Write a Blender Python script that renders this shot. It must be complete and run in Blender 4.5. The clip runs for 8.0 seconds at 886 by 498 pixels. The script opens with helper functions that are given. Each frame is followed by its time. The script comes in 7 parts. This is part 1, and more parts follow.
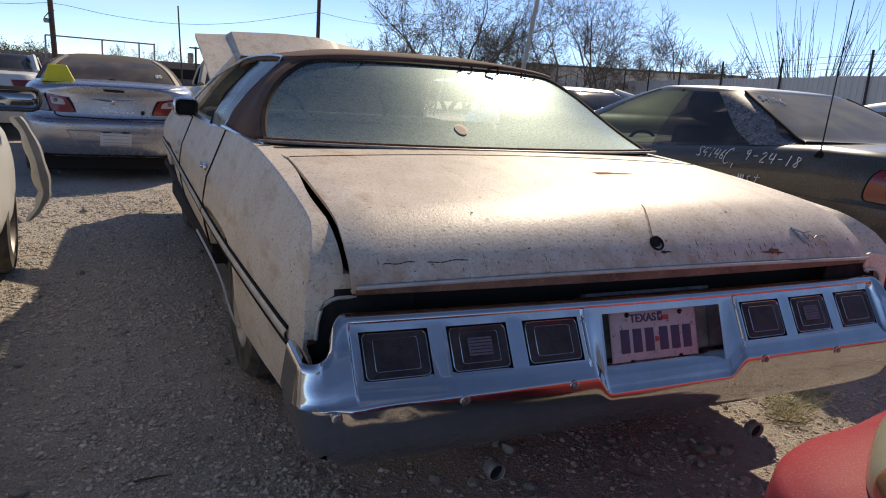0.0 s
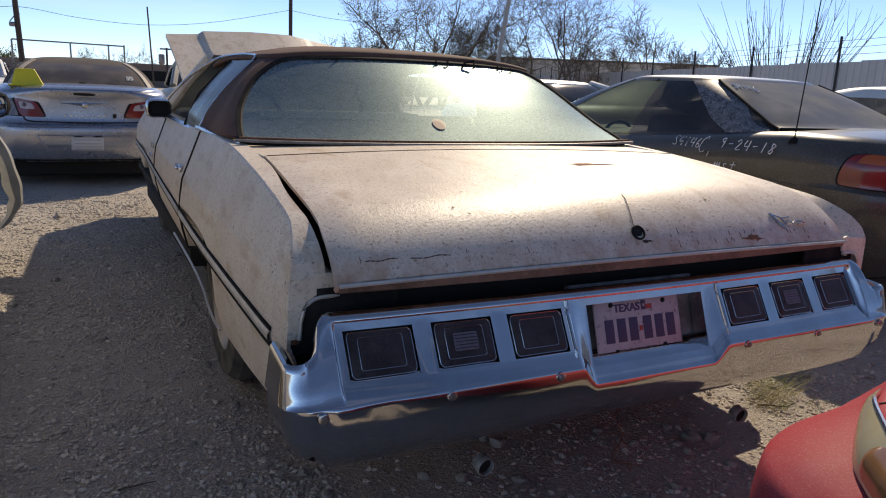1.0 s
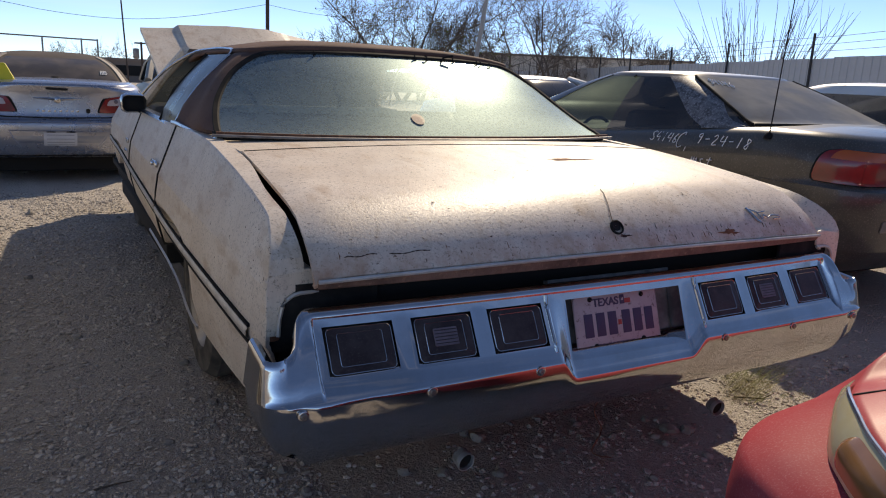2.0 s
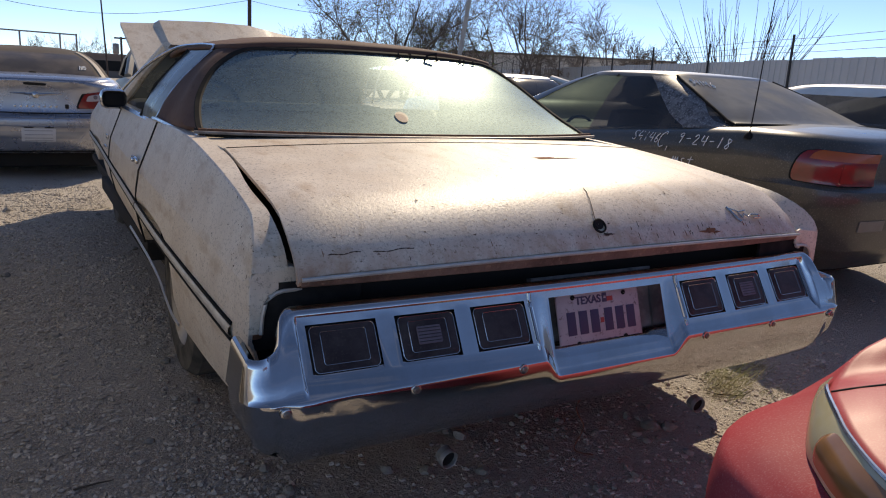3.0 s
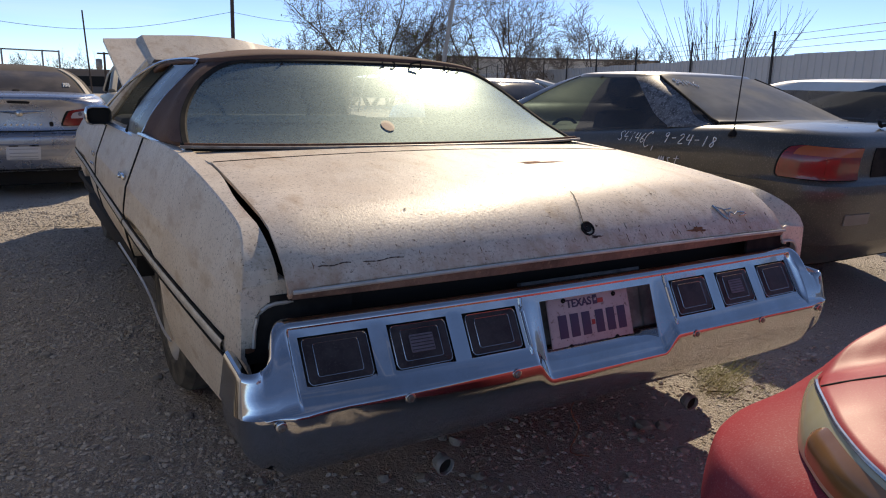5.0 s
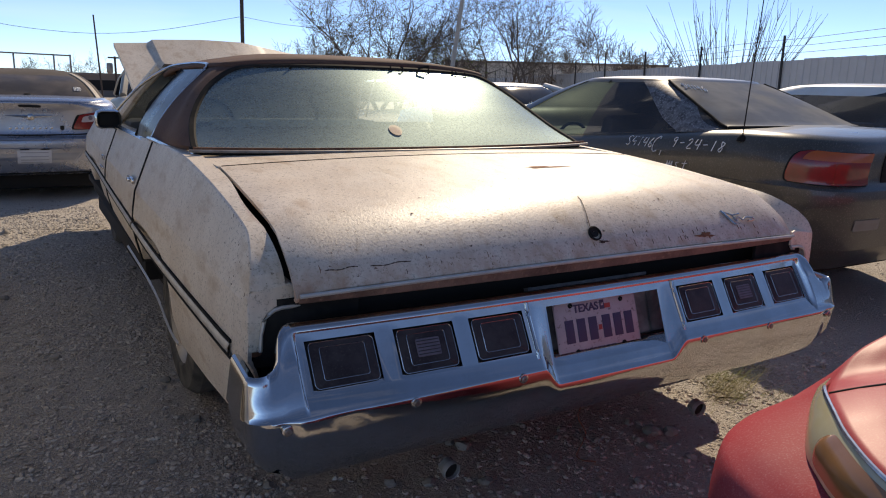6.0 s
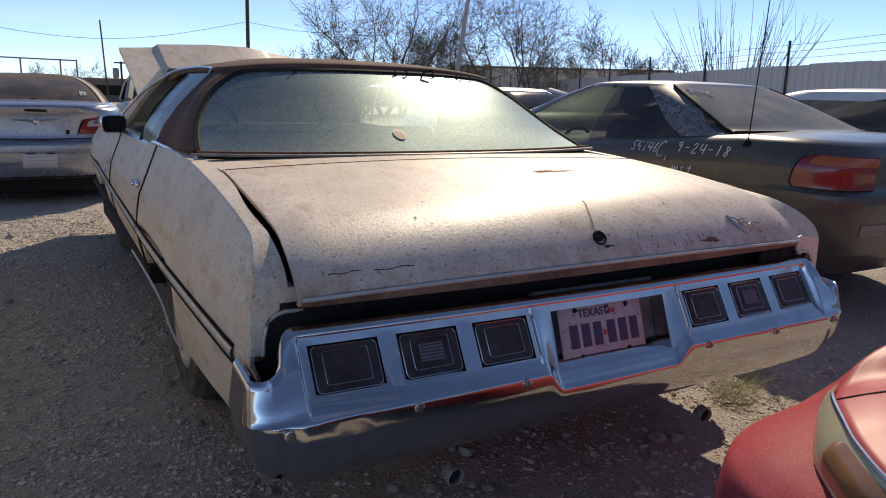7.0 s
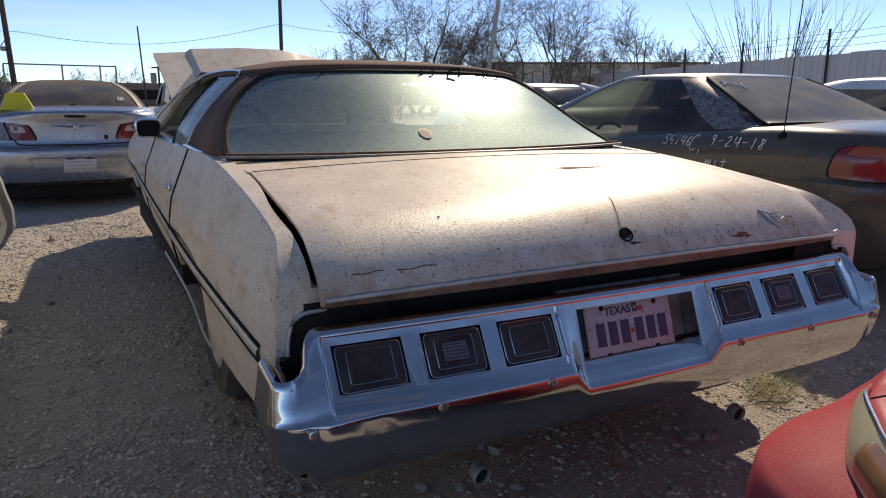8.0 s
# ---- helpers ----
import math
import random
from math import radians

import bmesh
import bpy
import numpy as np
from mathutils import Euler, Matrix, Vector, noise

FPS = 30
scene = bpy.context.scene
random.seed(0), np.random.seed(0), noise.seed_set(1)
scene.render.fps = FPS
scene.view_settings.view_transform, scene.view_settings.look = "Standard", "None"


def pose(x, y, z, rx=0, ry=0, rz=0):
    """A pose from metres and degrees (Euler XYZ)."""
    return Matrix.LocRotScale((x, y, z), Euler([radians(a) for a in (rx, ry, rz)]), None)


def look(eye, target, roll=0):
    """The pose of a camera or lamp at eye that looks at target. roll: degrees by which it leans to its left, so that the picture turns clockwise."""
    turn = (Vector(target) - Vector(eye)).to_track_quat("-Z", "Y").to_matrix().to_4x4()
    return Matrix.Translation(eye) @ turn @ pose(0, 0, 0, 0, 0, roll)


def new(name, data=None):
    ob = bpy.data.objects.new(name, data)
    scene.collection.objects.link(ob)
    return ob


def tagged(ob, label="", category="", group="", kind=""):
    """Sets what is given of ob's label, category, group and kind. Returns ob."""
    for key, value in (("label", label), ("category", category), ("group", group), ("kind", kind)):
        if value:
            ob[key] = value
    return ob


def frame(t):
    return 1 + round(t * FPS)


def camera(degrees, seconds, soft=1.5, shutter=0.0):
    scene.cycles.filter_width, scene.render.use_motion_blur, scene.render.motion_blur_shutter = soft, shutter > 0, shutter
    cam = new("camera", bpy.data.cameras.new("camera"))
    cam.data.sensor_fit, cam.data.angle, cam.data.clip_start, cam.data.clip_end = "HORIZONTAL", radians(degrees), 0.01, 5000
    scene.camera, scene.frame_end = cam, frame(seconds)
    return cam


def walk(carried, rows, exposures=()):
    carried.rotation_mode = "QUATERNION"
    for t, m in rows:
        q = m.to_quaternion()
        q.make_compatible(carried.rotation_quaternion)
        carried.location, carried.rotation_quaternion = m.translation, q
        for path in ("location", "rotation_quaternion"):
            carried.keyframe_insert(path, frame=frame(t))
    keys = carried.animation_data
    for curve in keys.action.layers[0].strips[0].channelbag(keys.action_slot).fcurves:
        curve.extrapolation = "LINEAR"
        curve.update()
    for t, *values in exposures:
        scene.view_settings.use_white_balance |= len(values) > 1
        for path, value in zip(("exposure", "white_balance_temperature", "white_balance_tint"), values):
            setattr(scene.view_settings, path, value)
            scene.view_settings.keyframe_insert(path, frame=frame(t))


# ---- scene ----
cam = camera(62.99, 8.0, 1.1)
# seconds, eye, heading, tilt, lean
PATH = [
    (0.0, -1.390, -1.449, 1.237, -25.57, -12.70, 3.87),
    (0.5, -1.398, -1.445, 1.235, -26.37, -12.81, 2.05),
    (1.0, -1.391, -1.436, 1.233, -27.23, -12.94, 2.56),
    (1.5, -1.390, -1.433, 1.231, -28.08, -13.09, 2.49),
    (3.0, -1.393, -1.432, 1.231, -30.35, -13.29, 3.17),
    (3.5, -1.395, -1.433, 1.234, -30.78, -13.29, 2.46),
    (4.0, -1.394, -1.432, 1.234, -31.03, -13.25, 1.73),
    (4.5, -1.394, -1.435, 1.236, -31.21, -13.03, 1.63),
    (6.0, -1.392, -1.441, 1.240, -30.43, -12.54, 1.56),
    (6.5, -1.389, -1.434, 1.240, -30.25, -12.39, 1.93),
    (7.0, -1.386, -1.434, 1.236, -30.06, -12.16, 1.59),
    (7.5, -1.370, -1.455, 1.239, -26.97, -12.25, 0.73),
    (8.0, -1.359, -1.443, 1.239, -27.27, -12.39, 0.32),
]


def aim(x, y, z, yaw, tilt, lean):
    ahead = Euler((0, 0, radians(yaw))).to_matrix() @ Vector((0, math.cos(radians(tilt)), math.sin(radians(tilt))))
    return look((x, y, z), Vector((x, y, z)) + ahead, lean)


walk(cam, [(t, aim(*row)) for t, *row in PATH], ((0.0, 0.34, 7950, 14), (8.0, 0.34, 7950, 14)))

# ---- world and light ----
world = bpy.data.worlds.new("world")
scene.world = world
world.use_nodes = True
SUN = Vector((0.94, 1.0, 1.0)).normalized()
wn, wl = world.node_tree.nodes, world.node_tree.links
wn.clear()
sky = wn.new("ShaderNodeTexSky")
sky.sky_type, sky.sun_disc = "NISHITA", False
sky.sun_elevation = math.asin(SUN.z)
sky.sun_rotation = math.atan2(SUN.x, SUN.y)
sky.air_density, sky.dust_density, sky.ozone_density = 0.44, 0.0, 4.0
wbg = wn.new("ShaderNodeBackground")
wbg.inputs["Strength"].default_value = 0.15
wout = wn.new("ShaderNodeOutputWorld")
sky_tint = wn.new("ShaderNodeMix")
sky_tint.data_type, sky_tint.blend_type = "RGBA", "MULTIPLY"
sky_tint.inputs[0].default_value, sky_tint.inputs[7].default_value = 1.0, (0.85, 0.92, 0.99, 1)
wl.new(sky.outputs[0], sky_tint.inputs[6])
# thin high cloud
wco = wn.new("ShaderNodeTexCoord")
wmap = wn.new("ShaderNodeMapping")
wmap.inputs["Scale"].default_value = (1.5, 1.5, 9.0)
wnoise = wn.new("ShaderNodeTexNoise")
wnoise.inputs["Scale"].default_value, wnoise.inputs["Detail"].default_value, wnoise.inputs["Distortion"].default_value = 2.2, 7, 0.6
wramp = wn.new("ShaderNodeMapRange")
wramp.inputs["From Min"].default_value, wramp.inputs["From Max"].default_value, wramp.inputs["To Max"].default_value = 0.52, 0.75, 0.07
wcloud = wn.new("ShaderNodeMix")
wcloud.data_type = "RGBA"
wcloud.inputs[7].default_value = (7.0, 7.2, 7.4, 1)
wl.new(wco.outputs["Generated"], wmap.inputs["Vector"])
wl.new(wmap.outputs[0], wnoise.inputs["Vector"])
wl.new(wnoise.outputs["Fac"], wramp.inputs["Value"])
wl.new(wramp.outputs[0], wcloud.inputs[0])
wl.new(sky_tint.outputs[2], wcloud.inputs[6])
wl.new(wcloud.outputs[2], wbg.inputs[0])
wl.new(wbg.outputs[0], wout.inputs[0])
sun_data = bpy.data.lights.new("sun", "SUN")
sun_data.energy, sun_data.angle, sun_data.color = 3.4, radians(0.6), (1.0, 0.93, 0.80)
sun = new("sun", sun_data)
sun.matrix_world = look(SUN * 60, (0, 0, 0))


# ---- materials ----
def material(name, color, rough=0.5, metal=0.0, tint=None, scale=8.0, amount=0.5, fine=None, fine_scale=60.0,
             fine_cut=(0.55, 0.7), bump=0.0, bump_scale=80.0, rough_var=0.0, coat=0.0, random_tone=0.0, spec=0.5):
    """A surface with large stains (tint), fine specks (fine), relief and uneven gloss."""
    m = bpy.data.materials.new(name)
    m.use_nodes = True
    n, l = m.node_tree.nodes, m.node_tree.links
    b = n["Principled BSDF"]
    b.inputs["Roughness"].default_value, b.inputs["Metallic"].default_value = rough, metal
    b.inputs["Coat Weight"].default_value = coat
    b.inputs["Specular IOR Level"].default_value = spec
    co = n.new("ShaderNodeTexCoord").outputs["Object"]

    def noise_at(s, detail=6, r=0.6):
        t = n.new("ShaderNodeTexNoise")
        t.inputs["Scale"].default_value, t.inputs["Detail"].default_value, t.inputs["Roughness"].default_value = s, detail, r
        l.new(co, t.inputs["Vector"])
        return t.outputs["Fac"]

    def ramp(fac, lo, hi, to=1.0):
        t = n.new("ShaderNodeMapRange")
        t.inputs["From Min"].default_value, t.inputs["From Max"].default_value = lo, hi
        t.inputs["To Max"].default_value = to
        l.new(fac, t.inputs["Value"])
        return t.outputs["Result"]

    def mix(fac, a, c):
        t = n.new("ShaderNodeMix")
        t.data_type = "RGBA"
        l.new(fac, t.inputs[0])
        for sock, v in ((t.inputs[6], a), (t.inputs[7], c)):
            if isinstance(v, tuple):
                sock.default_value = (*v, 1)
            else:
                l.new(v, sock)
        return t.outputs[2]

    col = color
    if tint:
        col = mix(ramp(noise_at(scale), 0.4, 0.65, amount), col, tint)
    if fine:
        col = mix(ramp(noise_at(fine_scale, 4, 0.7), *fine_cut), col, fine)
    if random_tone:
        o = n.new("ShaderNodeObjectInfo").outputs["Random"]
        col = mix(ramp(o, 0, 1, random_tone), col, tuple(c * 0.4 for c in color))
    if isinstance(col, tuple):
        b.inputs["Base Color"].default_value = (*col, 1)
    else:
        l.new(col, b.inputs["Base Color"])
    if rough_var:
        t = n.new("ShaderNodeMapRange")
        t.inputs["To Min"].default_value, t.inputs["To Max"].default_value = rough - rough_var, rough + rough_var
        l.new(noise_at(scale * 2.3), t.inputs["Value"])
        l.new(t.outputs["Result"], b.inputs["Roughness"])
    if bump:
        t = n.new("ShaderNodeBump")
        t.inputs["Strength"].default_value, t.inputs["Distance"].default_value = bump, 0.01
        l.new(noise_at(bump_scale, 8, 0.65), t.inputs["Height"])
        l.new(t.outputs[0], b.inputs["Normal"])
    return m


def glass_material(name, tint, clear, dust, dust_amount, gloss_rough=0.05, dust_scale=3.0, backlit=0.0, sheen=0.0, sheen_rough=0.4):
    """A pane: see-through with a film of dust and a gloss."""
    m = bpy.data.materials.new(name)
    m.use_nodes = True
    n, l = m.node_tree.nodes, m.node_tree.links
    n.clear()
    out = n.new("ShaderNodeOutputMaterial")
    tr, gl, df = n.new("ShaderNodeBsdfTransparent"), n.new("ShaderNodeBsdfGlossy"), n.new("ShaderNodeBsdfDiffuse")
    tr.inputs["Color"].default_value = (*tint, 1)
    gl.inputs["Roughness"].default_value = gloss_rough
    df.inputs["Color"].default_value = (*dust, 1)
    fres = n.new("ShaderNodeFresnel")
    fres.inputs["IOR"].default_value = 1.5
    a, c = n.new("ShaderNodeMixShader"), n.new("ShaderNodeMixShader")
    l.new(fres.outputs[0], a.inputs[0])
    l.new(tr.outputs[0], a.inputs[1])
    l.new(gl.outputs[0], a.inputs[2])
    co = n.new("ShaderNodeTexCoord").outputs["Object"]
    t = n.new("ShaderNodeTexNoise")
    t.inputs["Scale"].default_value, t.inputs["Detail"].default_value = dust_scale, 8
    l.new(co, t.inputs["Vector"])
    r = n.new("ShaderNodeMapRange")
    r.inputs["From Min"].default_value, r.inputs["From Max"].default_value = 0.38, 0.64
    r.inputs["To Min"].default_value, r.inputs["To Max"].default_value = dust_amount * 0.65, min(1.0, dust_amount * 1.4)
    l.new(t.outputs["Fac"], r.inputs["Value"])
    l.new(r.outputs[0], c.inputs[0])
    l.new(a.outputs[0], c.inputs[1])
    film = n.new("ShaderNodeAddShader")
    tl = n.new("ShaderNodeBsdfTranslucent")
    tl.inputs["Color"].default_value = tuple(v * backlit for v in dust) + (1,)
    l.new(df.outputs[0], film.inputs[0])
    l.new(tl.outputs[0], film.inputs[1])
    l.new(film.outputs[0], c.inputs[2])
    last = c
    if sheen:
        g2, last = n.new("ShaderNodeBsdfGlossy"), n.new("ShaderNodeMixShader")
        g2.inputs["Roughness"].default_value = sheen_rough
        g2.inputs["Color"].default_value = tuple(min(1.0, 1.35 * v) for v in dust) + (1,)
        film_var = n.new("ShaderNodeMapRange")
        film_var.inputs["From Min"].default_value, film_var.inputs["From Max"].default_value = 0.36, 0.66
        film_var.inputs["To Min"].default_value, film_var.inputs["To Max"].default_value = sheen * 0.85, min(1.0, sheen * 1.15)
        grain = n.new("ShaderNodeTexNoise")
        grain.inputs["Scale"].default_value, grain.inputs["Detail"].default_value = dust_scale * 5, 5
        l.new(co, grain.inputs["Vector"])
        l.new(grain.outputs["Fac"], film_var.inputs["Value"])
        l.new(film_var.outputs[0], last.inputs[0])
        l.new(c.outputs[0], last.inputs[1])
        l.new(g2.outputs[0], last.inputs[2])
    l.new(last.outputs[0], out.inputs["Surface"])
    return m


def old_paint(name, base, dirt, rust, edge=None):
    """Sun-worn paint: washed-out stains, streaks run down by rain, grime specks and small rust chips."""
    m = material(name, base, 0.42, tint=dirt, scale=4, amount=0.7, fine=tuple(0.50 * c for c in dirt), fine_scale=120, fine_cut=(0.54, 0.68), bump=0.16, bump_scale=150, rough_var=0.13, spec=0.20)
    n, l = m.node_tree.nodes, m.node_tree.links
    b = n["Principled BSDF"]
    co = n.new("ShaderNodeTexCoord").outputs["Object"]

    def layer(col, mask, tone):
        t = n.new("ShaderNodeMix")
        t.data_type = "RGBA"
        t.inputs[7].default_value = (*tone, 1)
        l.new(mask, t.inputs[0])
        l.new(col, t.inputs[6])
        return t.outputs[2]

    def mask(stretch, scale, detail, lo, hi, to):
        mp, tx, mr = n.new("ShaderNodeMapping"), n.new("ShaderNodeTexNoise"), n.new("ShaderNodeMapRange")
        mp.inputs["Scale"].default_value = stretch
        tx.inputs["Scale"].default_value, tx.inputs["Detail"].default_value, tx.inputs["Roughness"].default_value = scale, detail, 0.65
        mr.inputs["From Min"].default_value, mr.inputs["From Max"].default_value, mr.inputs["To Max"].default_value = lo, hi, to
        l.new(co, mp.inputs["Vector"])
        l.new(mp.outputs[0], tx.inputs["Vector"])
        l.new(tx.outputs["Fac"], mr.inputs["Value"])
        return mr.outputs["Result"]
    col = b.inputs["Base Color"].links[0].from_socket
    col = layer(col, mask((1, 1, 0.12), 22, 5, 0.52, 0.72, 0.45), tuple(0.80 * c for c in dirt))
    col = layer(col, mask((1, 1, 1), 1.6, 6, 0.48, 0.66, 0.40), (0.80 * base[0], 0.76 * base[1], 0.72 * base[2]))
    col = layer(col, mask((1, 0.35, 1), 13, 10, 0.53, 0.66, 0.75), (0.52, 0.385, 0.265))
    col = layer(col, mask((1, 1, 1), 75, 3, 0.665, 0.69, 0.9), rust)
    if edge:
        # rust bleeding up from the panel's lower edge: colour, and the heights between which it fades
        sep, mr, mu = n.new("ShaderNodeSeparateXYZ"), n.new("ShaderNodeMapRange"), n.new("ShaderNodeMath")
        l.new(co, sep.inputs[0])
        l.new(sep.outputs[2], mr.inputs["Value"])
        mr.inputs["From Min"].default_value, mr.inputs["From Max"].default_value = edge[2], edge[1]
        mu.operation = "MULTIPLY"
        l.new(mr.outputs["Result"], mu.inputs[0])
        l.new(mask((1, 1, 0.4), 26, 8, 0.34, 0.66, 1.0), mu.inputs[1])
        col = layer(col, mu.outputs[0], edge[0])
    l.new(col, b.inputs["Base Color"])
    return m


CREAM = old_paint("cream_paint", (0.77, 0.675, 0.56), (0.66, 0.545, 0.43), (0.10, 0.055, 0.035))
LID_PAINT = old_paint("lid_paint", (0.76, 0.66, 0.55), (0.64, 0.52, 0.41), (0.09, 0.05, 0.03), ((0.47, 0.27, 0.175), 0.785, 0.865))
RUST = material("rust", (0.20, 0.075, 0.035), 0.85, tint=(0.08, 0.035, 0.02), scale=14, amount=0.8, fine=(0.35, 0.17, 0.08), bump=0.4)
UNDERSIDE = material("rusty_underside", (0.22, 0.13, 0.095), 0.85, tint=(0.10, 0.055, 0.04), scale=12, amount=0.9, fine=(0.30, 0.18, 0.12), bump=0.3)
VINYL = material("brown_roof", (0.115, 0.064, 0.050), 0.8, tint=(0.20, 0.125, 0.092), scale=2.5, amount=0.6,
                 fine=(0.09, 0.05, 0.04), fine_scale=40, bump=0.15, bump_scale=220, spec=0.15)
CHROME = material("chrome", (0.56, 0.565, 0.58), 0.09, 1.0, tint=(0.46, 0.44, 0.42), scale=9, amount=0.5, rough_var=0.05, bump=0.02, bump_scale=30)
PALE_TRIM = material("pale_trim", (0.56, 0.53, 0.48), 0.4, 0.3, tint=(0.36, 0.33, 0.29), scale=20, amount=0.6)
DULL_TRIM = material("dull_trim", (0.30, 0.27, 0.24), 0.5, 0.3, tint=(0.15, 0.11, 0.09), scale=18, amount=0.8)
TRIM = material("bright_trim", (0.62, 0.62, 0.62), 0.25, 1.0, tint=(0.35, 0.33, 0.31), scale=30, amount=0.6)
BLACK = material("black_rubber", (0.018, 0.018, 0.018), 0.7, tint=(0.05, 0.045, 0.04), scale=12, amount=0.6, spec=0.03)
# near-black: shade of gaps, hollows and undersides put into the colour
VOID = material("shade_black", (0.012, 0.011, 0.010), 0.9)
TYRE = material("tyre_rubber", (0.075, 0.070, 0.064), 0.9, tint=(0.19, 0.17, 0.145), scale=9, amount=0.8, bump=0.2, spec=0.1)
STEEL = material("wheel_steel", (0.28, 0.27, 0.26), 0.45, 0.7, tint=(0.16, 0.09, 0.05), scale=10)
LENS = material("dark_red_lens", (0.030, 0.019, 0.020), 0.42, tint=(0.062, 0.048, 0.048), scale=16, amount=0.8, fine=(0.09, 0.075, 0.07), fine_scale=220, fine_cut=(0.56, 0.72), spec=0.3, rough_var=0.1)
LENS_CLEAR = material("clear_lens", (0.16, 0.13, 0.15), 0.3, tint=(0.08, 0.05, 0.06), scale=40)
PLATE = material("plate_face", (0.52, 0.42, 0.42), 0.5, tint=(0.40, 0.30, 0.30), scale=10, amount=0.7, fine=(0.2, 0.14, 0.13), fine_cut=(0.58, 0.68))
DULL_STEEL = material("dusty_grey_steel", (0.25, 0.235, 0.215), 0.7, tint=(0.07, 0.06, 0.055), scale=14, amount=0.8)
DULL_STEEL_PALE = material("dusty_pipe", (0.34, 0.32, 0.30), 0.6, 0.2, tint=(0.22, 0.19, 0.16), scale=20)
INK = material("plate_ink", (0.065, 0.045, 0.095), 0.6)
INK_RED = material("plate_red", (0.45, 0.06, 0.05), 0.6)
DUSTY = glass_material("dusty_rear_glass", (0.84, 0.96, 0.90), 0.5, (0.46, 0.575, 0.56), 0.060, 0.12, 26.0, 1.0, 0.25, 0.40)
SIDE_GLASS = glass_material("side_glass", (0.60, 0.68, 0.68), 0.5, (0.27, 0.31, 0.33), 0.50, 0.08)
INSIDE = material("dark_interior", (0.13, 0.12, 0.105), 0.8, tint=(0.16, 0.14, 0.12), scale=6)
FOAM = material("old_foam", (0.45, 0.42, 0.34), 0.9, tint=(0.30, 0.27, 0.2), scale=25)
GROUND = material("dirt", (0.52, 0.46, 0.395), 0.95, tint=(0.38, 0.335, 0.285), scale=0.9, amount=0.8, fine=(0.60, 0.545, 0.475),
                  fine_scale=95, fine_cut=(0.50, 0.60), bump=1.0, bump_scale=60)
GROUND.node_tree.nodes["Bump"].inputs["Distance"].default_value = 0.03
DARK = material("dark_green_paint", (0.052, 0.052, 0.043), 0.32, 0.0, tint=(0.105, 0.100, 0.085), scale=3, amount=0.5,
                fine=(0.16, 0.15, 0.13), fine_scale=120, fine_cut=(0.54, 0.68), rough_var=0.1, coat=0.3)
SILVER = material("silver_paint", (0.37, 0.39, 0.44), 0.28, 0.75, tint=(0.31, 0.31, 0.33), scale=2.5, coat=0.3, rough_var=0.08)
WHITE = material("white_paint", (0.72, 0.73, 0.72), 0.35, tint=(0.55, 0.54, 0.50), scale=4, coat=0.2)
RED = material("faded_red_paint", (0.39, 0.042, 0.058), 0.43, tint=(0.44, 0.11, 0.105), scale=3, amount=0.6, fine=(0.42, 0.10, 0.10),
               fine_scale=260, fine_cut=(0.5, 0.7), rough_var=0.06, bump=0.03, bump_scale=160, spec=0.10)
RED_BUMPER = material("faded_red_plastic", (0.37, 0.048, 0.060), 0.48, tint=(0.38, 0.10, 0.11), scale=4, amount=0.7, fine=(0.44, 0.15, 0.16), fine_scale=240, fine_cut=(0.52, 0.7), rough_var=0.06, bump=0.05, bump_scale=160, spec=0.04)
FENCE = material("grey_sheet_metal", (0.50, 0.515, 0.53), 0.6, 0.0, tint=(0.36, 0.37, 0.38), scale=0.5)
POST = material("dark_post", (0.03, 0.03, 0.032), 0.7)


# ---- mesh helpers ----
def finish(name, bm, mat, parent=None, label="", smooth=True, bevel=0.0, angle=35):
    me = bpy.data.meshes.new(name)
    bmesh.ops.recalc_face_normals(bm, faces=bm.faces)
    bm.to_mesh(me)
    bm.free()
    me.materials.append(mat)
    if smooth:
        me.shade_smooth()
        me.set_sharp_from_angle(angle=radians(angle))
    ob = new(name, me)
    if bevel:
        mod = ob.modifiers.new("bevel", "BEVEL")
        mod.width, mod.segments, mod.limit_method, mod.angle_limit = bevel, 2, "ANGLE", radians(40)
    if parent:
        ob.parent = parent
    if label:
        tagged(ob, label)
    return ob


def part(name, bm, mat, parent, label="", **kw):
    return finish(name, bm, mat, parent, label, **kw)


def thing(name, label, category, group="", kind="", at=None):
    ob = new(name)
    ob.empty_display_size = 0.2
    if at:
        ob.matrix_world = at
    return tagged(ob, label, category, group, kind)


def grid(rows, close_u=False, close_v=False, bm=None, skip=None):
    bm = bm or bmesh.new()
    vs = [[bm.verts.new(p) for p in row] for row in rows]
    nu, nv = len(rows), len(rows[0])
    for i in range(nu if close_u else nu - 1):
        for j in range(nv if close_v else nv - 1):
            if skip and skip(i, j):
                continue
            q = [vs[i][j], vs[(i + 1) % nu][j], vs[(i + 1) % nu][(j + 1) % nv], vs[i][(j + 1) % nv]]
            if len({tuple(round(c, 6) for c in v.co) for v in q}) == 4:
                bm.faces.new(q)
    if skip:
        bmesh.ops.delete(bm, geom=[v for v in bm.verts if not v.link_faces], context="VERTS")
    return bm


def solid(bm, depth):
    """Gives a sheet a thickness, inwards along its normals."""
    bmesh.ops.recalc_face_normals(bm, faces=bm.faces)
    bmesh.ops.solidify(bm, geom=bm.faces[:], thickness=depth)
    return bm


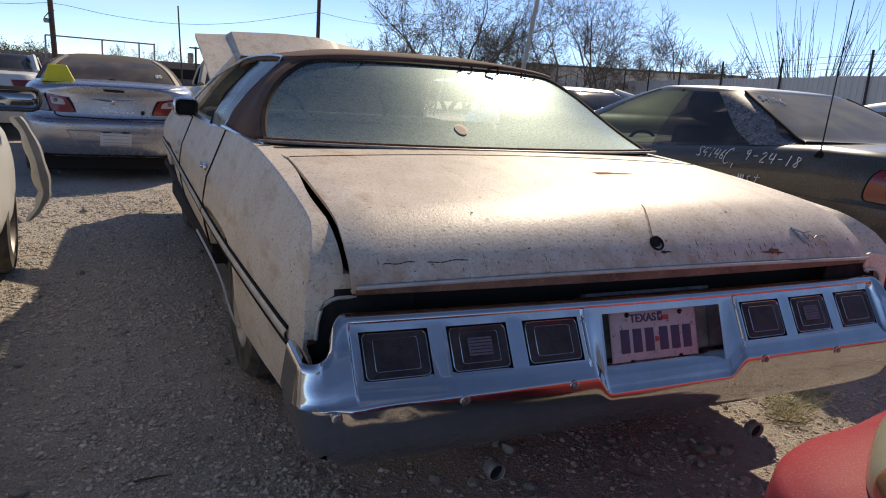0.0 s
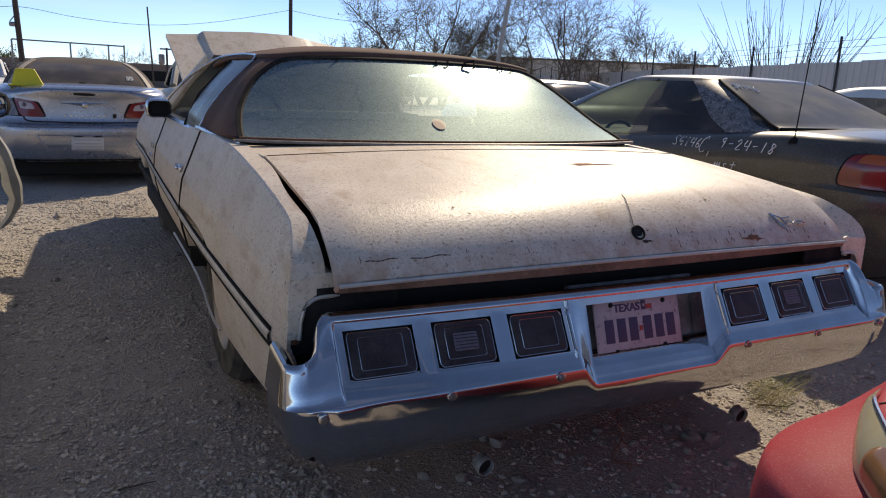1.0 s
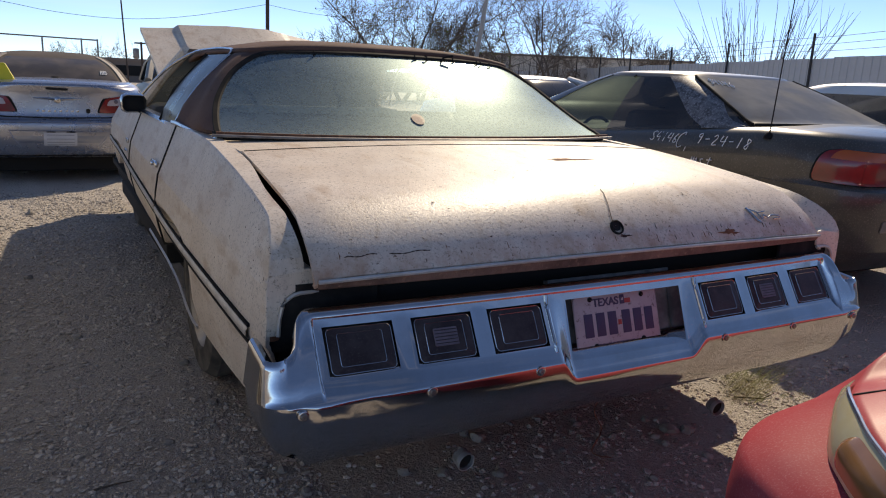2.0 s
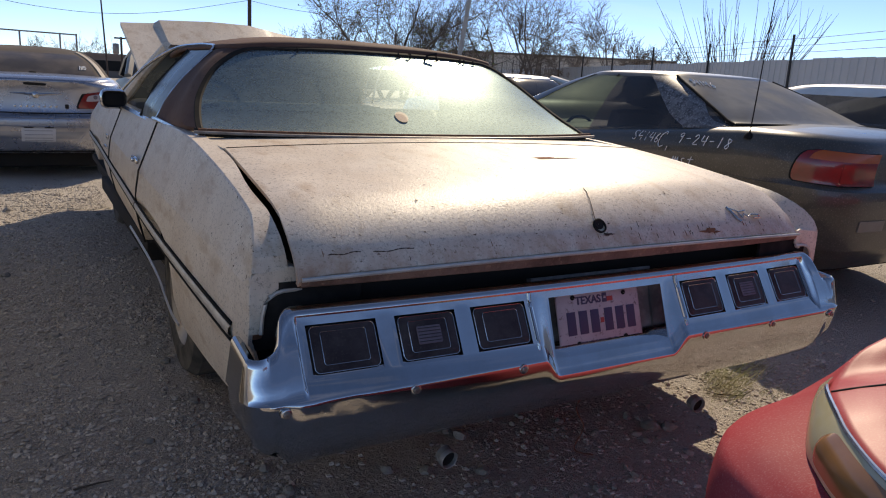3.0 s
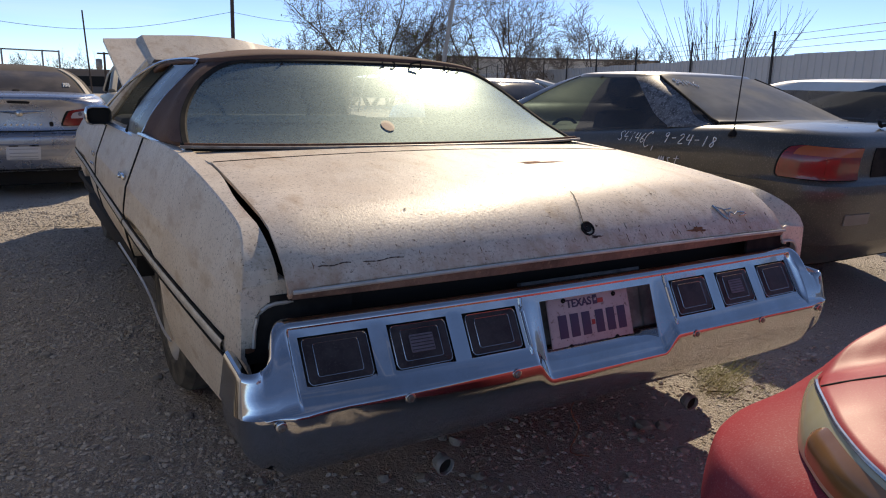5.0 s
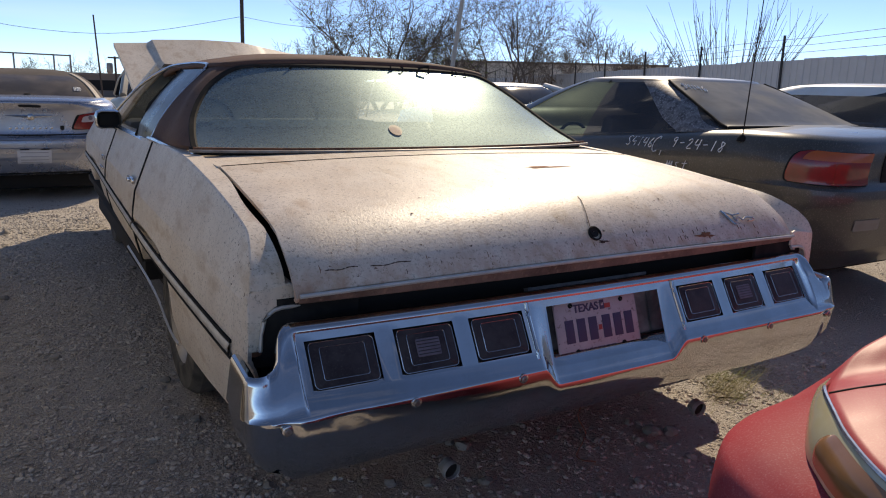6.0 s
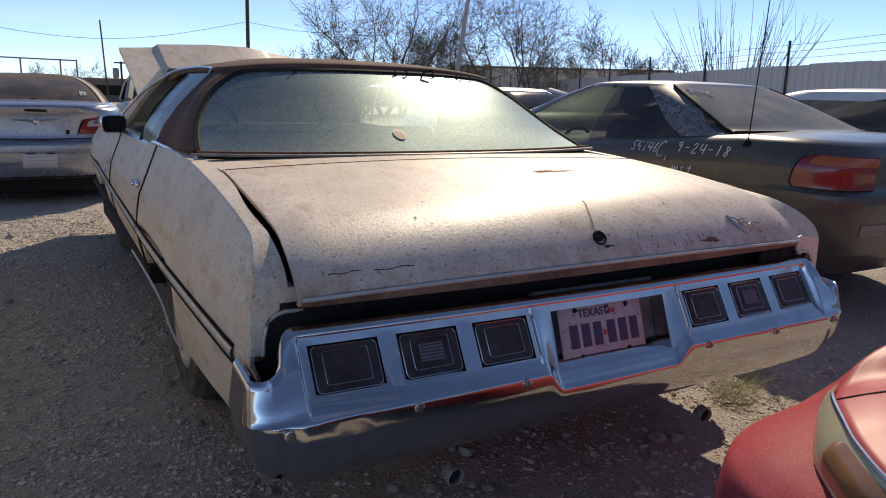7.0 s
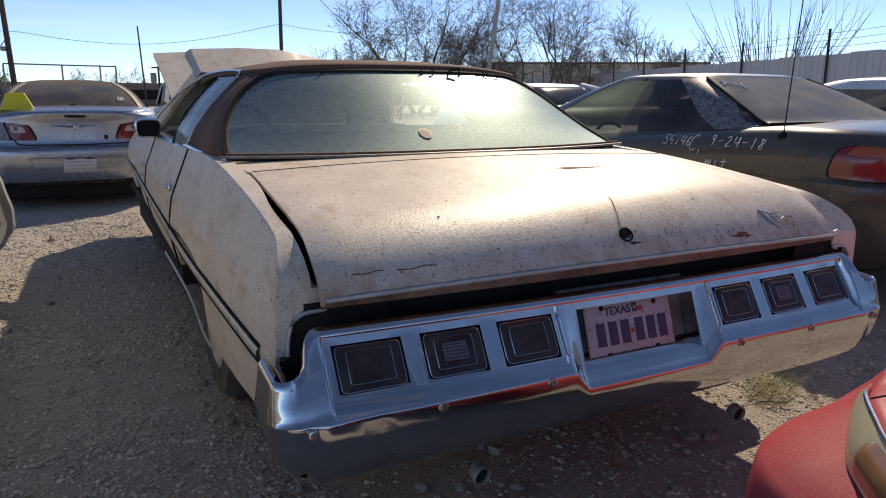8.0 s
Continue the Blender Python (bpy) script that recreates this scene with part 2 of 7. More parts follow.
def box(size, at=(0, 0, 0), rot=(0, 0, 0), bm=None, bevel=0.0):
    bm = bm or bmesh.new()
    r = bmesh.ops.create_cube(bm, size=1, matrix=pose(*at, *rot) @ Matrix.Diagonal((*size, 1)))
    if bevel:
        es = list({e for v in r["verts"] for e in v.link_edges})
        bmesh.ops.bevel(bm, geom=es, offset=bevel, segments=2, affect="EDGES", profile=0.5)
    return bm


def tube(points, radius, sides=8, bm=None, taper=None, caps=True):
    """A round bar along points; taper: radius at each point."""
    bm = bm or bmesh.new()
    pts = [Vector(p) for p in points]
    rings = []
    for i, p in enumerate(pts):
        d = (pts[min(i + 1, len(pts) - 1)] - pts[max(i - 1, 0)]).normalized()
        a = d.cross(Vector((0, 0, 1)) if abs(d.z) < 0.9 else Vector((1, 0, 0))).normalized()
        b = d.cross(a)
        r = taper[i] if taper else radius
        rings.append([bm.verts.new(p + r * (math.cos(2 * math.pi * k / sides) * a + math.sin(2 * math.pi * k / sides) * b)) for k in range(sides)])
    for u, w in zip(rings, rings[1:]):
        for k in range(sides):
            bm.faces.new((u[k], u[(k + 1) % sides], w[(k + 1) % sides], w[k]))
    if caps:
        bm.faces.new(rings[0])
        bm.faces.new(rings[-1])
    return bm


def lathe(profile, axis="x", sides=32, bm=None, at=(0, 0, 0)):
    """Turns (radius, along) pairs round an axis."""
    rows = []
    for k in range(sides):
        c, s = math.cos(2 * math.pi * k / sides), math.sin(2 * math.pi * k / sides)
        rows.append([Vector((a, r * c, r * s) if axis == "x" else (r * c, a, r * s) if axis == "y" else (r * c, r * s, a)) + Vector(at)
                     for r, a in profile])
    return grid(rows, close_u=True, bm=bm)


def spline(vals, t):
    """Catmull-Rom through vals (numbers or vectors) at t in 0..len-1."""
    n = len(vals) - 1
    i = min(max(int(math.floor(t)), 0), n - 1)
    f = t - i
    p0, p1, p2, p3 = vals[max(i - 1, 0)], vals[i], vals[i + 1], vals[min(i + 2, n)]
    return 0.5 * ((2 * p1) + (p2 - p0) * f + (2 * p0 - 5 * p1 + 4 * p2 - p3) * f * f + (3 * p1 - p0 - 3 * p2 + p3) * f ** 3)


def interp(x, xs, ys):
    return float(np.interp(x, xs, ys))


class Skin:
    """A surface lofted through sections: stations along the car, each a list of points from the bottom up."""

    def __init__(self, sections, smooth_v=True):
        self.s = [[Vector(p) for p in sec] for sec in sections]
        self.nu, self.nv, self.smooth_v = len(sections) - 1, len(sections[0]) - 1, smooth_v

    def at(self, u, v):
        if self.smooth_v:
            col = [spline(sec, v) for sec in self.s]
        else:
            j = min(int(v), self.nv - 1)
            col = [sec[j].lerp(sec[j + 1], v - j) for sec in self.s]
        return spline(col, u)

    def normal(self, u, v):
        e = 0.02
        du = self.at(min(u + e, self.nu), v) - self.at(max(u - e, 0), v)
        dv = self.at(u, min(v + e, self.nv)) - self.at(u, max(v - e, 0))
        return du.cross(dv).normalized()

    def patch(self, us, vs, off=0.0, bm=None, skip=None, mirror=False):
        rows = []
        for u in us:
            row = []
            for v in vs:
                p = self.at(u, v) + (self.normal(u, v) * off if off else Vector())
                row.append(Vector((-p.x, p.y, p.z)) if mirror else p)
            rows.append(row)
        return grid(rows, bm=bm, skip=skip)


def steps(a, b, n):
    return [a + (b - a) * i / n for i in range(n + 1)]


def wheel(parent, at, radius=0.34, width=0.2, side=-1, cap=STEEL, label=""):
    """A wheel as a part, with tyre and rim under it."""
    x, y, z = at
    w, r = width / 2, radius
    t = part("wheel", lathe([(r * 0.62, -w * 0.8), (r * 0.66, -w), (r * 0.92, -w * 0.95), (r, -w * 0.6), (r, w * 0.6), (r * 0.92, w * 0.95),
                             (r * 0.66, w), (r * 0.62, w * 0.8)], at=at), TYRE, parent, label or "dusty black tyre")
    s = side * w
    part("rim", lathe([(r * 0.63, s * 0.9), (r * 0.58, s * 0.75), (r * 0.5, s * 0.45), (r * 0.3, s * 0.55), (r * 0.15, s * 0.75), (0.001, s * 0.78)],
                      at=at), cap, t)
    return t


# ---- ground ----
def build_ground():
    bm = bmesh.new()
    xs = [-400, -120, -40, -15] + steps(-8, 9, 170) + [14, 40, 120, 400]
    ys = [-400, -60, -15] + steps(-5, 12, 170) + [18, 40, 120, 500]
    rows = []
    for x in xs:
        row = []
        for y in ys:
            near = 1.0 if -8 <= x <= 9 and -5 <= y <= 12 else 0.0
            h = near * (0.03 * noise.noise((x * 0.6, y * 0.6, 0)) + 0.012 * noise.noise((x * 3, y * 3, 5)) + 0.006 * noise.noise((x * 9, y * 9, 2)))
            row.append((x, y, h - 0.01))
        rows.append(row)
    ob = finish("ground", grid(rows, bm=bm), GROUND, smooth=True, angle=180)
    tagged(ob, "bare grey-brown dirt and gravel lot, dry and dusty", "ground", kind="structure")


build_ground()

# ---- the old cream coupe ----
TAIL_X = -0.015
Y_ST = [0.112, 0.125, 0.16, 0.20, 0.25, 0.30, 0.40, 0.47, 0.75, 1.2, 1.75, 2.3, 3.0, 3.7, 4.4, 5.0, 5.45]
W_ST = [0.986, 0.990, 0.994, 0.996, 0.998, 0.999, 1.0, 1.001, 1.003, 1.003, 0.995, 0.982, 0.965, 0.945, 0.925, 0.915, 0.905]
RIDGE_Z = [0.786, 0.818, 0.851, 0.873, 0.893, 0.904, 0.918, 0.929, 0.962, 0.992, 0.988, 0.97, 0.957, 0.946, 0.93, 0.91, 0.89]
RIDGE_X = [0.976, 0.970, 0.960, 0.950, 0.940, 0.936, 0.931, 0.929, 0.921, 0.906, 0.892, 0.88, 0.87, 0.86, 0.84, 0.83, 0.82]
INNER_Z = [0.789, 0.820, 0.855, 0.880, 0.901, 0.911, 0.926, 0.937, 0.968, 0.995, 0.991, 0.973, 0.959, 0.948, 0.93, 0.91, 0.89]
LOW_Z = [0.50, 0.48, 0.46, 0.445, 0.425, 0.41, 0.395, 0.39, 0.372, 0.365, 0.44, 0.45, 0.44, 0.43, 0.42, 0.42, 0.45]


def lid_half(y):
    return interp(y, [0.06, 0.3, 0.7, 0.9, 1.2, 1.75, 2.3, 3.0, 5.5], [0.877, 0.874, 0.862, 0.853, 0.85, 0.845, 0.84, 0.82, 0.77])


def lid_low(y):
    """1 at the lid's rear edge, fading to 0 on its top."""
    f = min(1, max(0, (0.55 - y) / 0.48))
    return f * f * (3 - 2 * f)


def lid_gap(y):
    return interp(y, [0.1, 0.2, 0.36, 0.5, 0.7, 0.78, 0.9], [0.014, 0.020, 0.026, 0.022, 0.008, 0.0, 0.0])


def tail_shift(y):
    """The right rear corner is bent back a little."""
    f = min(1, max(0, (0.7 - y) / 0.58))
    return -0.062 * f * f * (3 - 2 * f)


def lid_edge(y):
    """Height of the lid along its side edge."""
    return interp(y, [0.066, 0.085, 0.115, 0.16, 0.22, 0.30, 0.42, 0.6, 0.75, 0.862], [0.759, 0.784, 0.819, 0.852, 0.882, 0.906, 0.928, 0.949, 0.962, 0.970])


def coupe_side():
    secs = []
    for y, w, rz, rx, lz, iz in zip(Y_ST, W_ST, RIDGE_Z, RIDGE_X, LOW_Z, INNER_Z):
        crease = 0.757 + 0.012 * min(y, 1.2)
        secs.append([(-w + 0.10, y, lz - 0.02), (-w + 0.035, y, lz), (-w + 0.012, y, lz + 0.10), (-w, y, 0.62), (-w + 0.005, y, 0.70),
                     (-w + 0.006 + 0.010 * min(1, max(0, (y - 0.15) / 0.3)), y, min(crease, rz - 0.012)), (-rx - 0.0025, y, rz - 0.005), (-rx + 0.002, y, rz), (-lid_half(y) - lid_gap(y) - 0.003, y, iz), (-lid_half(y) - lid_gap(y), y, iz - 0.02)])
    return Skin(secs, smooth_v=False)


def u_of_y(y, ys=None):
    ys = ys or Y_ST
    return interp(y, ys, list(range(len(ys))))


def build_coupe():
    car = thing("coupe", "old cream two-door coupe with rusty brown roof, hood open, on dirt", "car")
    side = coupe_side()
    # body sides: quarter panel, door and front fender on each side, with the wheel arches cut out
    spans = (("quarter_panel", 0.112, 1.92), ("door", 1.93, 3.42), ("front_fender", 3.43, 5.45))
    vs = [0, 1, 1.5, 2, 2.5, 3, 3.5, 4, 4.6, 5, 5.5, 6, 7, 8, 9]

    def arch(y, centre, half, top, base):
        d = abs(y - centre) / half
        return base if d >= 1 else base + (top - base) * (1 - d ** 3) ** 0.5

    for name, y0, y1 in spans:
        for mirror in (False, True):
            n = int((y1 - y0) / 0.035)
            rows = []
            ylist = steps(y0, y1, n) if y0 > 0.2 else [0.112, 0.118, 0.125, 0.14, 0.16, 0.19] + steps(0.22, y1, n)
            for y in ylist:
                u = u_of_y(y)
                low = side.at(u, 1).z
                cut = max(arch(y, 1.52, 0.45, 0.600, low), arch(y, 4.58, 0.43, 0.58, low))
                row = []
                for v in vs:
                    p = side.at(u, v)
                    if v <= 4 and cut > low:
                        z0 = p.z
                        p.z = cut + (side.at(u, 4).z - cut) * v / 4 if v >= 1 else cut
                    if mirror:
                        p = Vector((-p.x, p.y + tail_shift(p.y), p.z))
                        if v >= 8 and p.y < 0.7:
                            p.x = lid_half(p.y) + 0.003
                            p.z = lid_edge(p.y) - (0.002 if v == 8 else 0.03)
                    row.append(p)
                rows.append(row)
            bm = solid(grid(rows), 0.012)
            panel = part(name, bm, CREAM, car, "weathered cream painted panel with a faceted side" if name == "quarter_panel" else "", angle=16)
            # side moulding
            a, b = max(y0 + 0.012, 0.215), y1 - 0.012
            rows = []
            for y in steps(a, b, 24):
                p = side.at(u_of_y(y), 3)
                sx = 1 if mirror else -1
                x = abs(p.x)
                rows.append([Vector((sx * xx, y, zz)) for xx, zz in ((x - 0.004, 0.603), (x + 0.005, 0.605), (x + 0.0095, 0.612), (x + 0.0095, 0.626), (x + 0.005, 0.633), (x - 0.004, 0.635))])
            ends = [sum(r, Vector()) / len(r) for r in (rows[0], rows[-1])]
            rows = [[ends[0] for _ in rows[0]]] + rows + [[ends[1] for _ in rows[0]]]
            strip = part("side_moulding", grid(rows, close_v=True), PALE_TRIM, panel, "dull bright strip with a black insert")
            # black insert line above the strip
            rows2, rows3 = [], []
            for y in steps(a, b, 24):
                p = side.at(u_of_y(y), 3)
                sx = 1 if mirror else -1
                rows2.append([Vector((sx * (abs(p.x) + 0.005), y, z)) for z in (0.635, 0.643)])
                rows3.append([Vector((sx * (abs(p.x) + 0.005), y, z)) for z in (0.594, 0.602)])
            for edge in (rows2, rows3):
                part("insert", solid(grid(edge), 0.006), BLACK, panel)
            # the crease along the side is a hard edge
            me = panel.data
            hard = [abs(v.co.z - side.at(u_of_y(min(max(v.co.y - (tail_shift(v.co.y) if mirror else 0), y0), y1)), 5).z) < 0.002 and abs(v.co.x) > 0.9 for v in me.vertices]
            for e in me.edges:
                if hard[e.vertices[0]] and hard[e.vertices[1]]:
                    e.use_edge_sharp = True
    # fender end caps at the back, framing the bumper
    for sx in (-1, 1):
        prof = [(-0.984, 0.640), (-0.985, 0.70), (-0.983, 0.770), (-0.970, 0.786), (-0.884, 0.796), (-0.868, 0.790), (-0.864, 0.744),
                (-0.905, 0.743), (-0.922, 0.739), (-0.936, 0.730), (-0.947, 0.714), (-0.955, 0.682), (-0.958, 0.640)]
        bm = bmesh.new()
        cap_y = 0.112 + (tail_shift(0.112) if sx > 0 else 0)
        loop = [bm.verts.new((-sx * x, cap_y, z)) for x, z in prof]
        f = bm.faces.new(loop)
        ex = bmesh.ops.extrude_face_region(bm, geom=[f])
        bmesh.ops.translate(bm, verts=[v for v in ex["geom"] if isinstance(v, bmesh.types.BMVert)], vec=(0, 0.10, 0))
        part("fender_cap", bm, CREAM, car, smooth=False, bevel=0.004)
        edge = [(-0.862, 0.741), (-0.905, 0.740), (-0.922, 0.736), (-0.936, 0.727), (-0.947, 0.711), (-0.954, 0.682), (-0.957, 0.641)]
        part("cap_trim", tube([(-sx * x, cap_y - 0.002, z) for x, z in edge], 0.0050, 6), PALE_TRIM, car)

    # filler sheet between the fenders, near-black in place of shade under the lid
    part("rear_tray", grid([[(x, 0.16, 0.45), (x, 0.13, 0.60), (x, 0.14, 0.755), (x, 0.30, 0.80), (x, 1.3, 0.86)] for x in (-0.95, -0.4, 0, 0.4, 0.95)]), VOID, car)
    # trunk lid: crowned, rolled down to the back edge
    prof = [(0.862, 0.986), (0.75, 0.978), (0.6, 0.965), (0.42, 0.944), (0.30, 0.926), (0.22, 0.904), (0.16, 0.868), (0.115, 0.835), (0.085, 0.80), (0.066, 0.775), (0.070, 0.764)]
    rows = []
    for i in range(49):
        t = -1 + i / 24
        row = []
        for k, (y, z) in enumerate(prof):
            hw = lid_half(y)
            crown = 0.020 * (1 - t * t)
            drop = -0.012 * max(0, abs(t) - 0.94) / 0.06 * min(1, max(0, (0.8 - y) / 0.4))
            q = lid_low(y)
            row.append((t * hw + TAIL_X * q, y - q * (0.042 - 0.021 * t * t), z + crown * (1 - 0.45 * q) + drop - 0.004 + 0.017 * q))
        rows.append(row)
    lid = part("trunk_lid", solid(grid(rows), 0.014), LID_PAINT, car, "faded cream trunk lid with rust stains and a bright lower strip", angle=40)
    part("lid_lip", tube([(x + TAIL_X, 0.017 + 0.021 * (x / 0.87) ** 2, 0.782 + 0.0115 * (1 - (x / 0.87) ** 2)) for x in steps(-0.870, 0.870, 40)], 0.0052, 8), PALE_TRIM, lid, "tarnished bright strip")
    part("lid_underside", grid([[(x + TAIL_X, y + 0.021 * (x / 0.87) ** 2, z + 0.011 * (1 - (x / 0.87) ** 2) * w) for y, z, w in ((0.021, 0.778, 1), (0.027, 0.764 - 0.006 * (1 - (x / 0.87) ** 2), 0.5), (0.060, 0.752, 0))] for x in steps(-0.87, 0.87, 40)]), UNDERSIDE, lid, "rust along the lower edge")
    # panel ahead of the lid below the glass
    rows = []
    for i in range(33):
        t = -1 + i / 16
        hw = 0.86
        yb = 1.05 + 0.12 * t ** 4
        rows.append([(t * hw, y, 0.986 + 0.020 * (1 - t * t) - 0.004 + (y - 0.868) * 0.012) for y in (0.868, 0.95, yb * 0.5 + 0.52, yb + 0.08)])
    part("cowl_panel", solid(grid(rows), 0.012), CREAM, car)
    for sx in (-1, 1):
        # shoulder beside the lid up to the roof pillar
        rows = []
        for y in steps(1.0, 2.1, 14):
            u = u_of_y(y)
            a = side.at(u, 9)
            rows.append([(sx * abs(a.x) * 1.0, y, a.z - 0.002), (sx * 0.83, y, a.z + 0.01), (sx * 0.78, y, a.z + 0.012)])
        part("shoulder", solid(grid(rows), 0.01), CREAM, car)
    return car, side, lid


coupe, coupe_skin, coupe_lid = build_coupe()


# ---- the coupe's greenhouse ----
GLASS_EDGE = [Vector(p) for p in ((0.865, 1.17, 1.0), (0.84, 1.33, 1.06), (0.80, 1.46, 1.13), (0.72, 1.575, 1.22), (0.60, 1.645, 1.300))]
GLASS_MID = [Vector(p) for p in ((0, 1.05, 0.998), (0, 1.18, 1.085), (0, 1.30, 1.165), (0, 1.44, 1.25), (0, 1.575, 1.318))]


def rear_glass(s, t):
    """s across -1..1, t up 0..1."""
    e, m = spline(GLASS_EDGE, 4 * t), spline(GLASS_MID, 4 * t)
    w = abs(s) ** 2.6
    return Vector((s * e.x, m.y + (e.y - m.y) * w, m.z + (e.z - m.z) * w))


def round_glass(s, t):
    """The same, with the pane's corners rounded."""
    k = 0.12
    a, b = min(1, abs(s)), t
    lim = 1.0
    if b > 1 - k:
        lim = 1 - 0.10 * (1 - math.sqrt(max(0, 1 - ((b - (1 - k)) / k) ** 2)))
    if b < k * 0.7:
        lim = 1 - 0.05 * (1 - math.sqrt(max(0, 1 - ((k * 0.7 - b) / (k * 0.7)) ** 2)))
    return rear_glass(s * lim, t)


def build_greenhouse():
    car = coupe
    ts = [0, 0.01, 0.03, 0.06, 0.1] + steps(0.16, 0.84, 12) + [0.9, 0.94, 0.97, 0.99, 1.0]
    ss = steps(-1, 1, 40)
    pane = part("rear_window", grid([[round_glass(s, t) for t in ts] for s in ss]), DUSTY, car, "large curved rear window under a film of dust", angle=180)
    pane.visible_shadow = False
    ring = [round_glass(s, 0) for s in ss] + [round_glass(1, t) for t in ts[1:]] + [round_glass(s, 1) for s in ss[::-1][1:]] + [round_glass(-1, t) for t in ts[::-1][1:-1]]
    centre = Vector((0, 1.3, 1.15))

    def ringed(off, up):
        n = Vector((0, -0.55, 0.83))
        out = []
        for p in ring:
            d = (p - centre)
            d = (d - n * d.dot(n)).normalized()
            out.append(p + d * off + n * up)
        return out
    part("window_seal", grid([ringed(-0.012, 0.003), ringed(-0.004, 0.008), ringed(0.012, 0.006), ringed(0.018, -0.01)], close_v=True), BLACK, pane, "cracked black rubber seal")
    low = [rear_glass(s, 0) + Vector((0, -0.030, 0.006)) for s in steps(-1.03, 1.03, 40)]
    part("window_trim", tube(low, 0.0055, 8), DULL_TRIM, pane, "pitted bright strip below the glass")
    low = [rear_glass(s, 0) + Vector((0, -0.014, 0.010)) for s in steps(-1.01, 1.01, 40)]
    part("rust_line", tube(low, 0.010, 6), RUST, pane, "rusty edge")
    # roof skin
    rows = []
    for i in range(41):
        s = -1 + i / 20
        a = abs(s)
        row = []
        for y, zc in ((1.592, 1.338), (1.63, 1.354), (1.72, 1.364), (1.9, 1.378), (2.2, 1.388), (2.6, 1.385), (2.9, 1.37), (3.1, 1.35), (3.2, 1.335)):
            hw = interp(y, [1.58, 1.7, 2.0, 2.6, 3.2], [0.628, 0.645, 0.65, 0.648, 0.62])
            edge = interp(y, [1.58, 1.8, 2.4, 3.2], [0.028, 0.06, 0.075, 0.06])
            row.append((s * hw, y + 0.075 * a ** 3 * max(0, 1 - (y - 1.592) / 0.2), zc - edge * a ** 3.2))
        rows.append(row)
    part("roof", solid(grid(rows), 0.02), VINYL, car, "rusty brown roof with peeled vinyl", angle=180)
    for sx in (-1, 1):
        # rear pillars, from the glass edge round to the side window
        rows = []
        for t in steps(0, 1, 14):
            g = round_glass(-1, t)
            g = Vector((g.x - 0.012, g.y + 0.004, g.z + 0.003))
            zt = g.z
            rear_y = 1.62 + 0.12 * t
            side_x = -0.880 + 0.228 * t ** 1.6
            front_y = 2.03 - 0.16 * t + 0.02 * math.sin(math.pi * t)
            z_side = 0.978 + (1.300 - 0.978) * t
            pts = [g, Vector((side_x * 0.5 + g.x * 0.5 - 0.016, g.y * 0.6 + rear_y * 0.4, (g.z + z_side) / 2 + 0.004)),
                   Vector((side_x - 0.004, rear_y + 0.02, z_side)), Vector((side_x - 0.002, (rear_y + front_y) / 2, z_side)), Vector((side_x + 0.004, front_y, z_side)),
                   Vector((side_x + 0.04, front_y + 0.005, z_side))]
            pts = [spline(pts, v) for v in steps(0, 5, 15)]
            rows.append([Vector((-sx * p.x, p.y, p.z)) if sx > 0 else p for p in pts])
        part("rear_pillar", grid(rows), VINYL, car, "brown vinyl pillar, scuffed", angle=60)
        base = [(-0.885, 2.07, 0.985), (-0.89, 1.9, 0.990), (-0.885, 1.72, 0.987), (-0.878, 1.5, 0.983), (-0.872, 1.3, 0.985), (-0.868, 1.18, 0.988)]
        part("pillar_trim", tube([(-sx * x, y, z) for x, y, z in base], 0.010, 6), TRIM, car)
        # side glass: small rear quarter pane standing up, front one wound down; drip rail
        def gl(y, z):
            f = (z - 0.978) / 0.322
            return Vector((sx * (0.874 - 0.224 * max(f, 0) ** 1.5), y, z))
        quad = [[gl(2.05 - 0.15 * t, 0.97 + 0.325 * t) for t in steps(0, 1, 6)], [gl(2.28 - 0.12 * t, 0.97 + 0.325 * t) for t in steps(0, 1, 6)], [gl(2.52 - 0.1 * t, 0.97 + 0.325 * t) for t in steps(0, 1, 6)]]
        part("quarter_window", solid(grid(quad), 0.005), SIDE_GLASS, car, "dusty side pane")
        part("window_frame", tube([gl(2.52, 0.965), gl(2.47, 1.12), gl(2.42, 1.295)], 0.012, 6), BLACK, car)
        rail = [gl(2.04, 0.98), gl(1.94, 1.14), gl(1.885, 1.27), gl(1.90, 1.300), gl(1.99, 1.318), gl(2.4, 1.325), gl(2.9, 1.305), gl(3.25, 1.20), gl(3.6, 1.02)]
        part("drip_rail", tube([spline(rail, v) + Vector((sx * 0.006, 0, 0)) for v in steps(0, 8, 32)], 0.008, 6), TRIM, car, "bright drip rail")
        part("front_pillar", tube([(sx * 0.63, 3.18, 1.325), (sx * 0.72, 3.42, 1.18), (sx * 0.83, 3.72, 0.97)], 0.03, 8), CREAM, car)
        part("window_sill", grid([[(sx * 0.885, y, 0.960), (sx * 0.87, y, 0.975), (sx * 0.82, y, 0.972)] for y in steps(2.0, 3.7, 10)]), TRIM, car)
        # door mirror
        if sx < 0:
            m = part("door_mirror", box((0.150, 0.080, 0.118), (-0.915, 3.40, 1.003), (0, 0, 0), bevel=0.036), CHROME, car, "squarish bright door mirror with dark glass")
            part("mirror_glass", box((0.128, 0.012, 0.096), (-0.915, 3.360, 1.003), (0, 0, 0), bevel=0.028), VOID, m)
            part("mirror_stalk", tube([(-0.87, 3.42, 0.965), (-0.89, 3.41, 0.985)], 0.012, 6), TRIM, car)
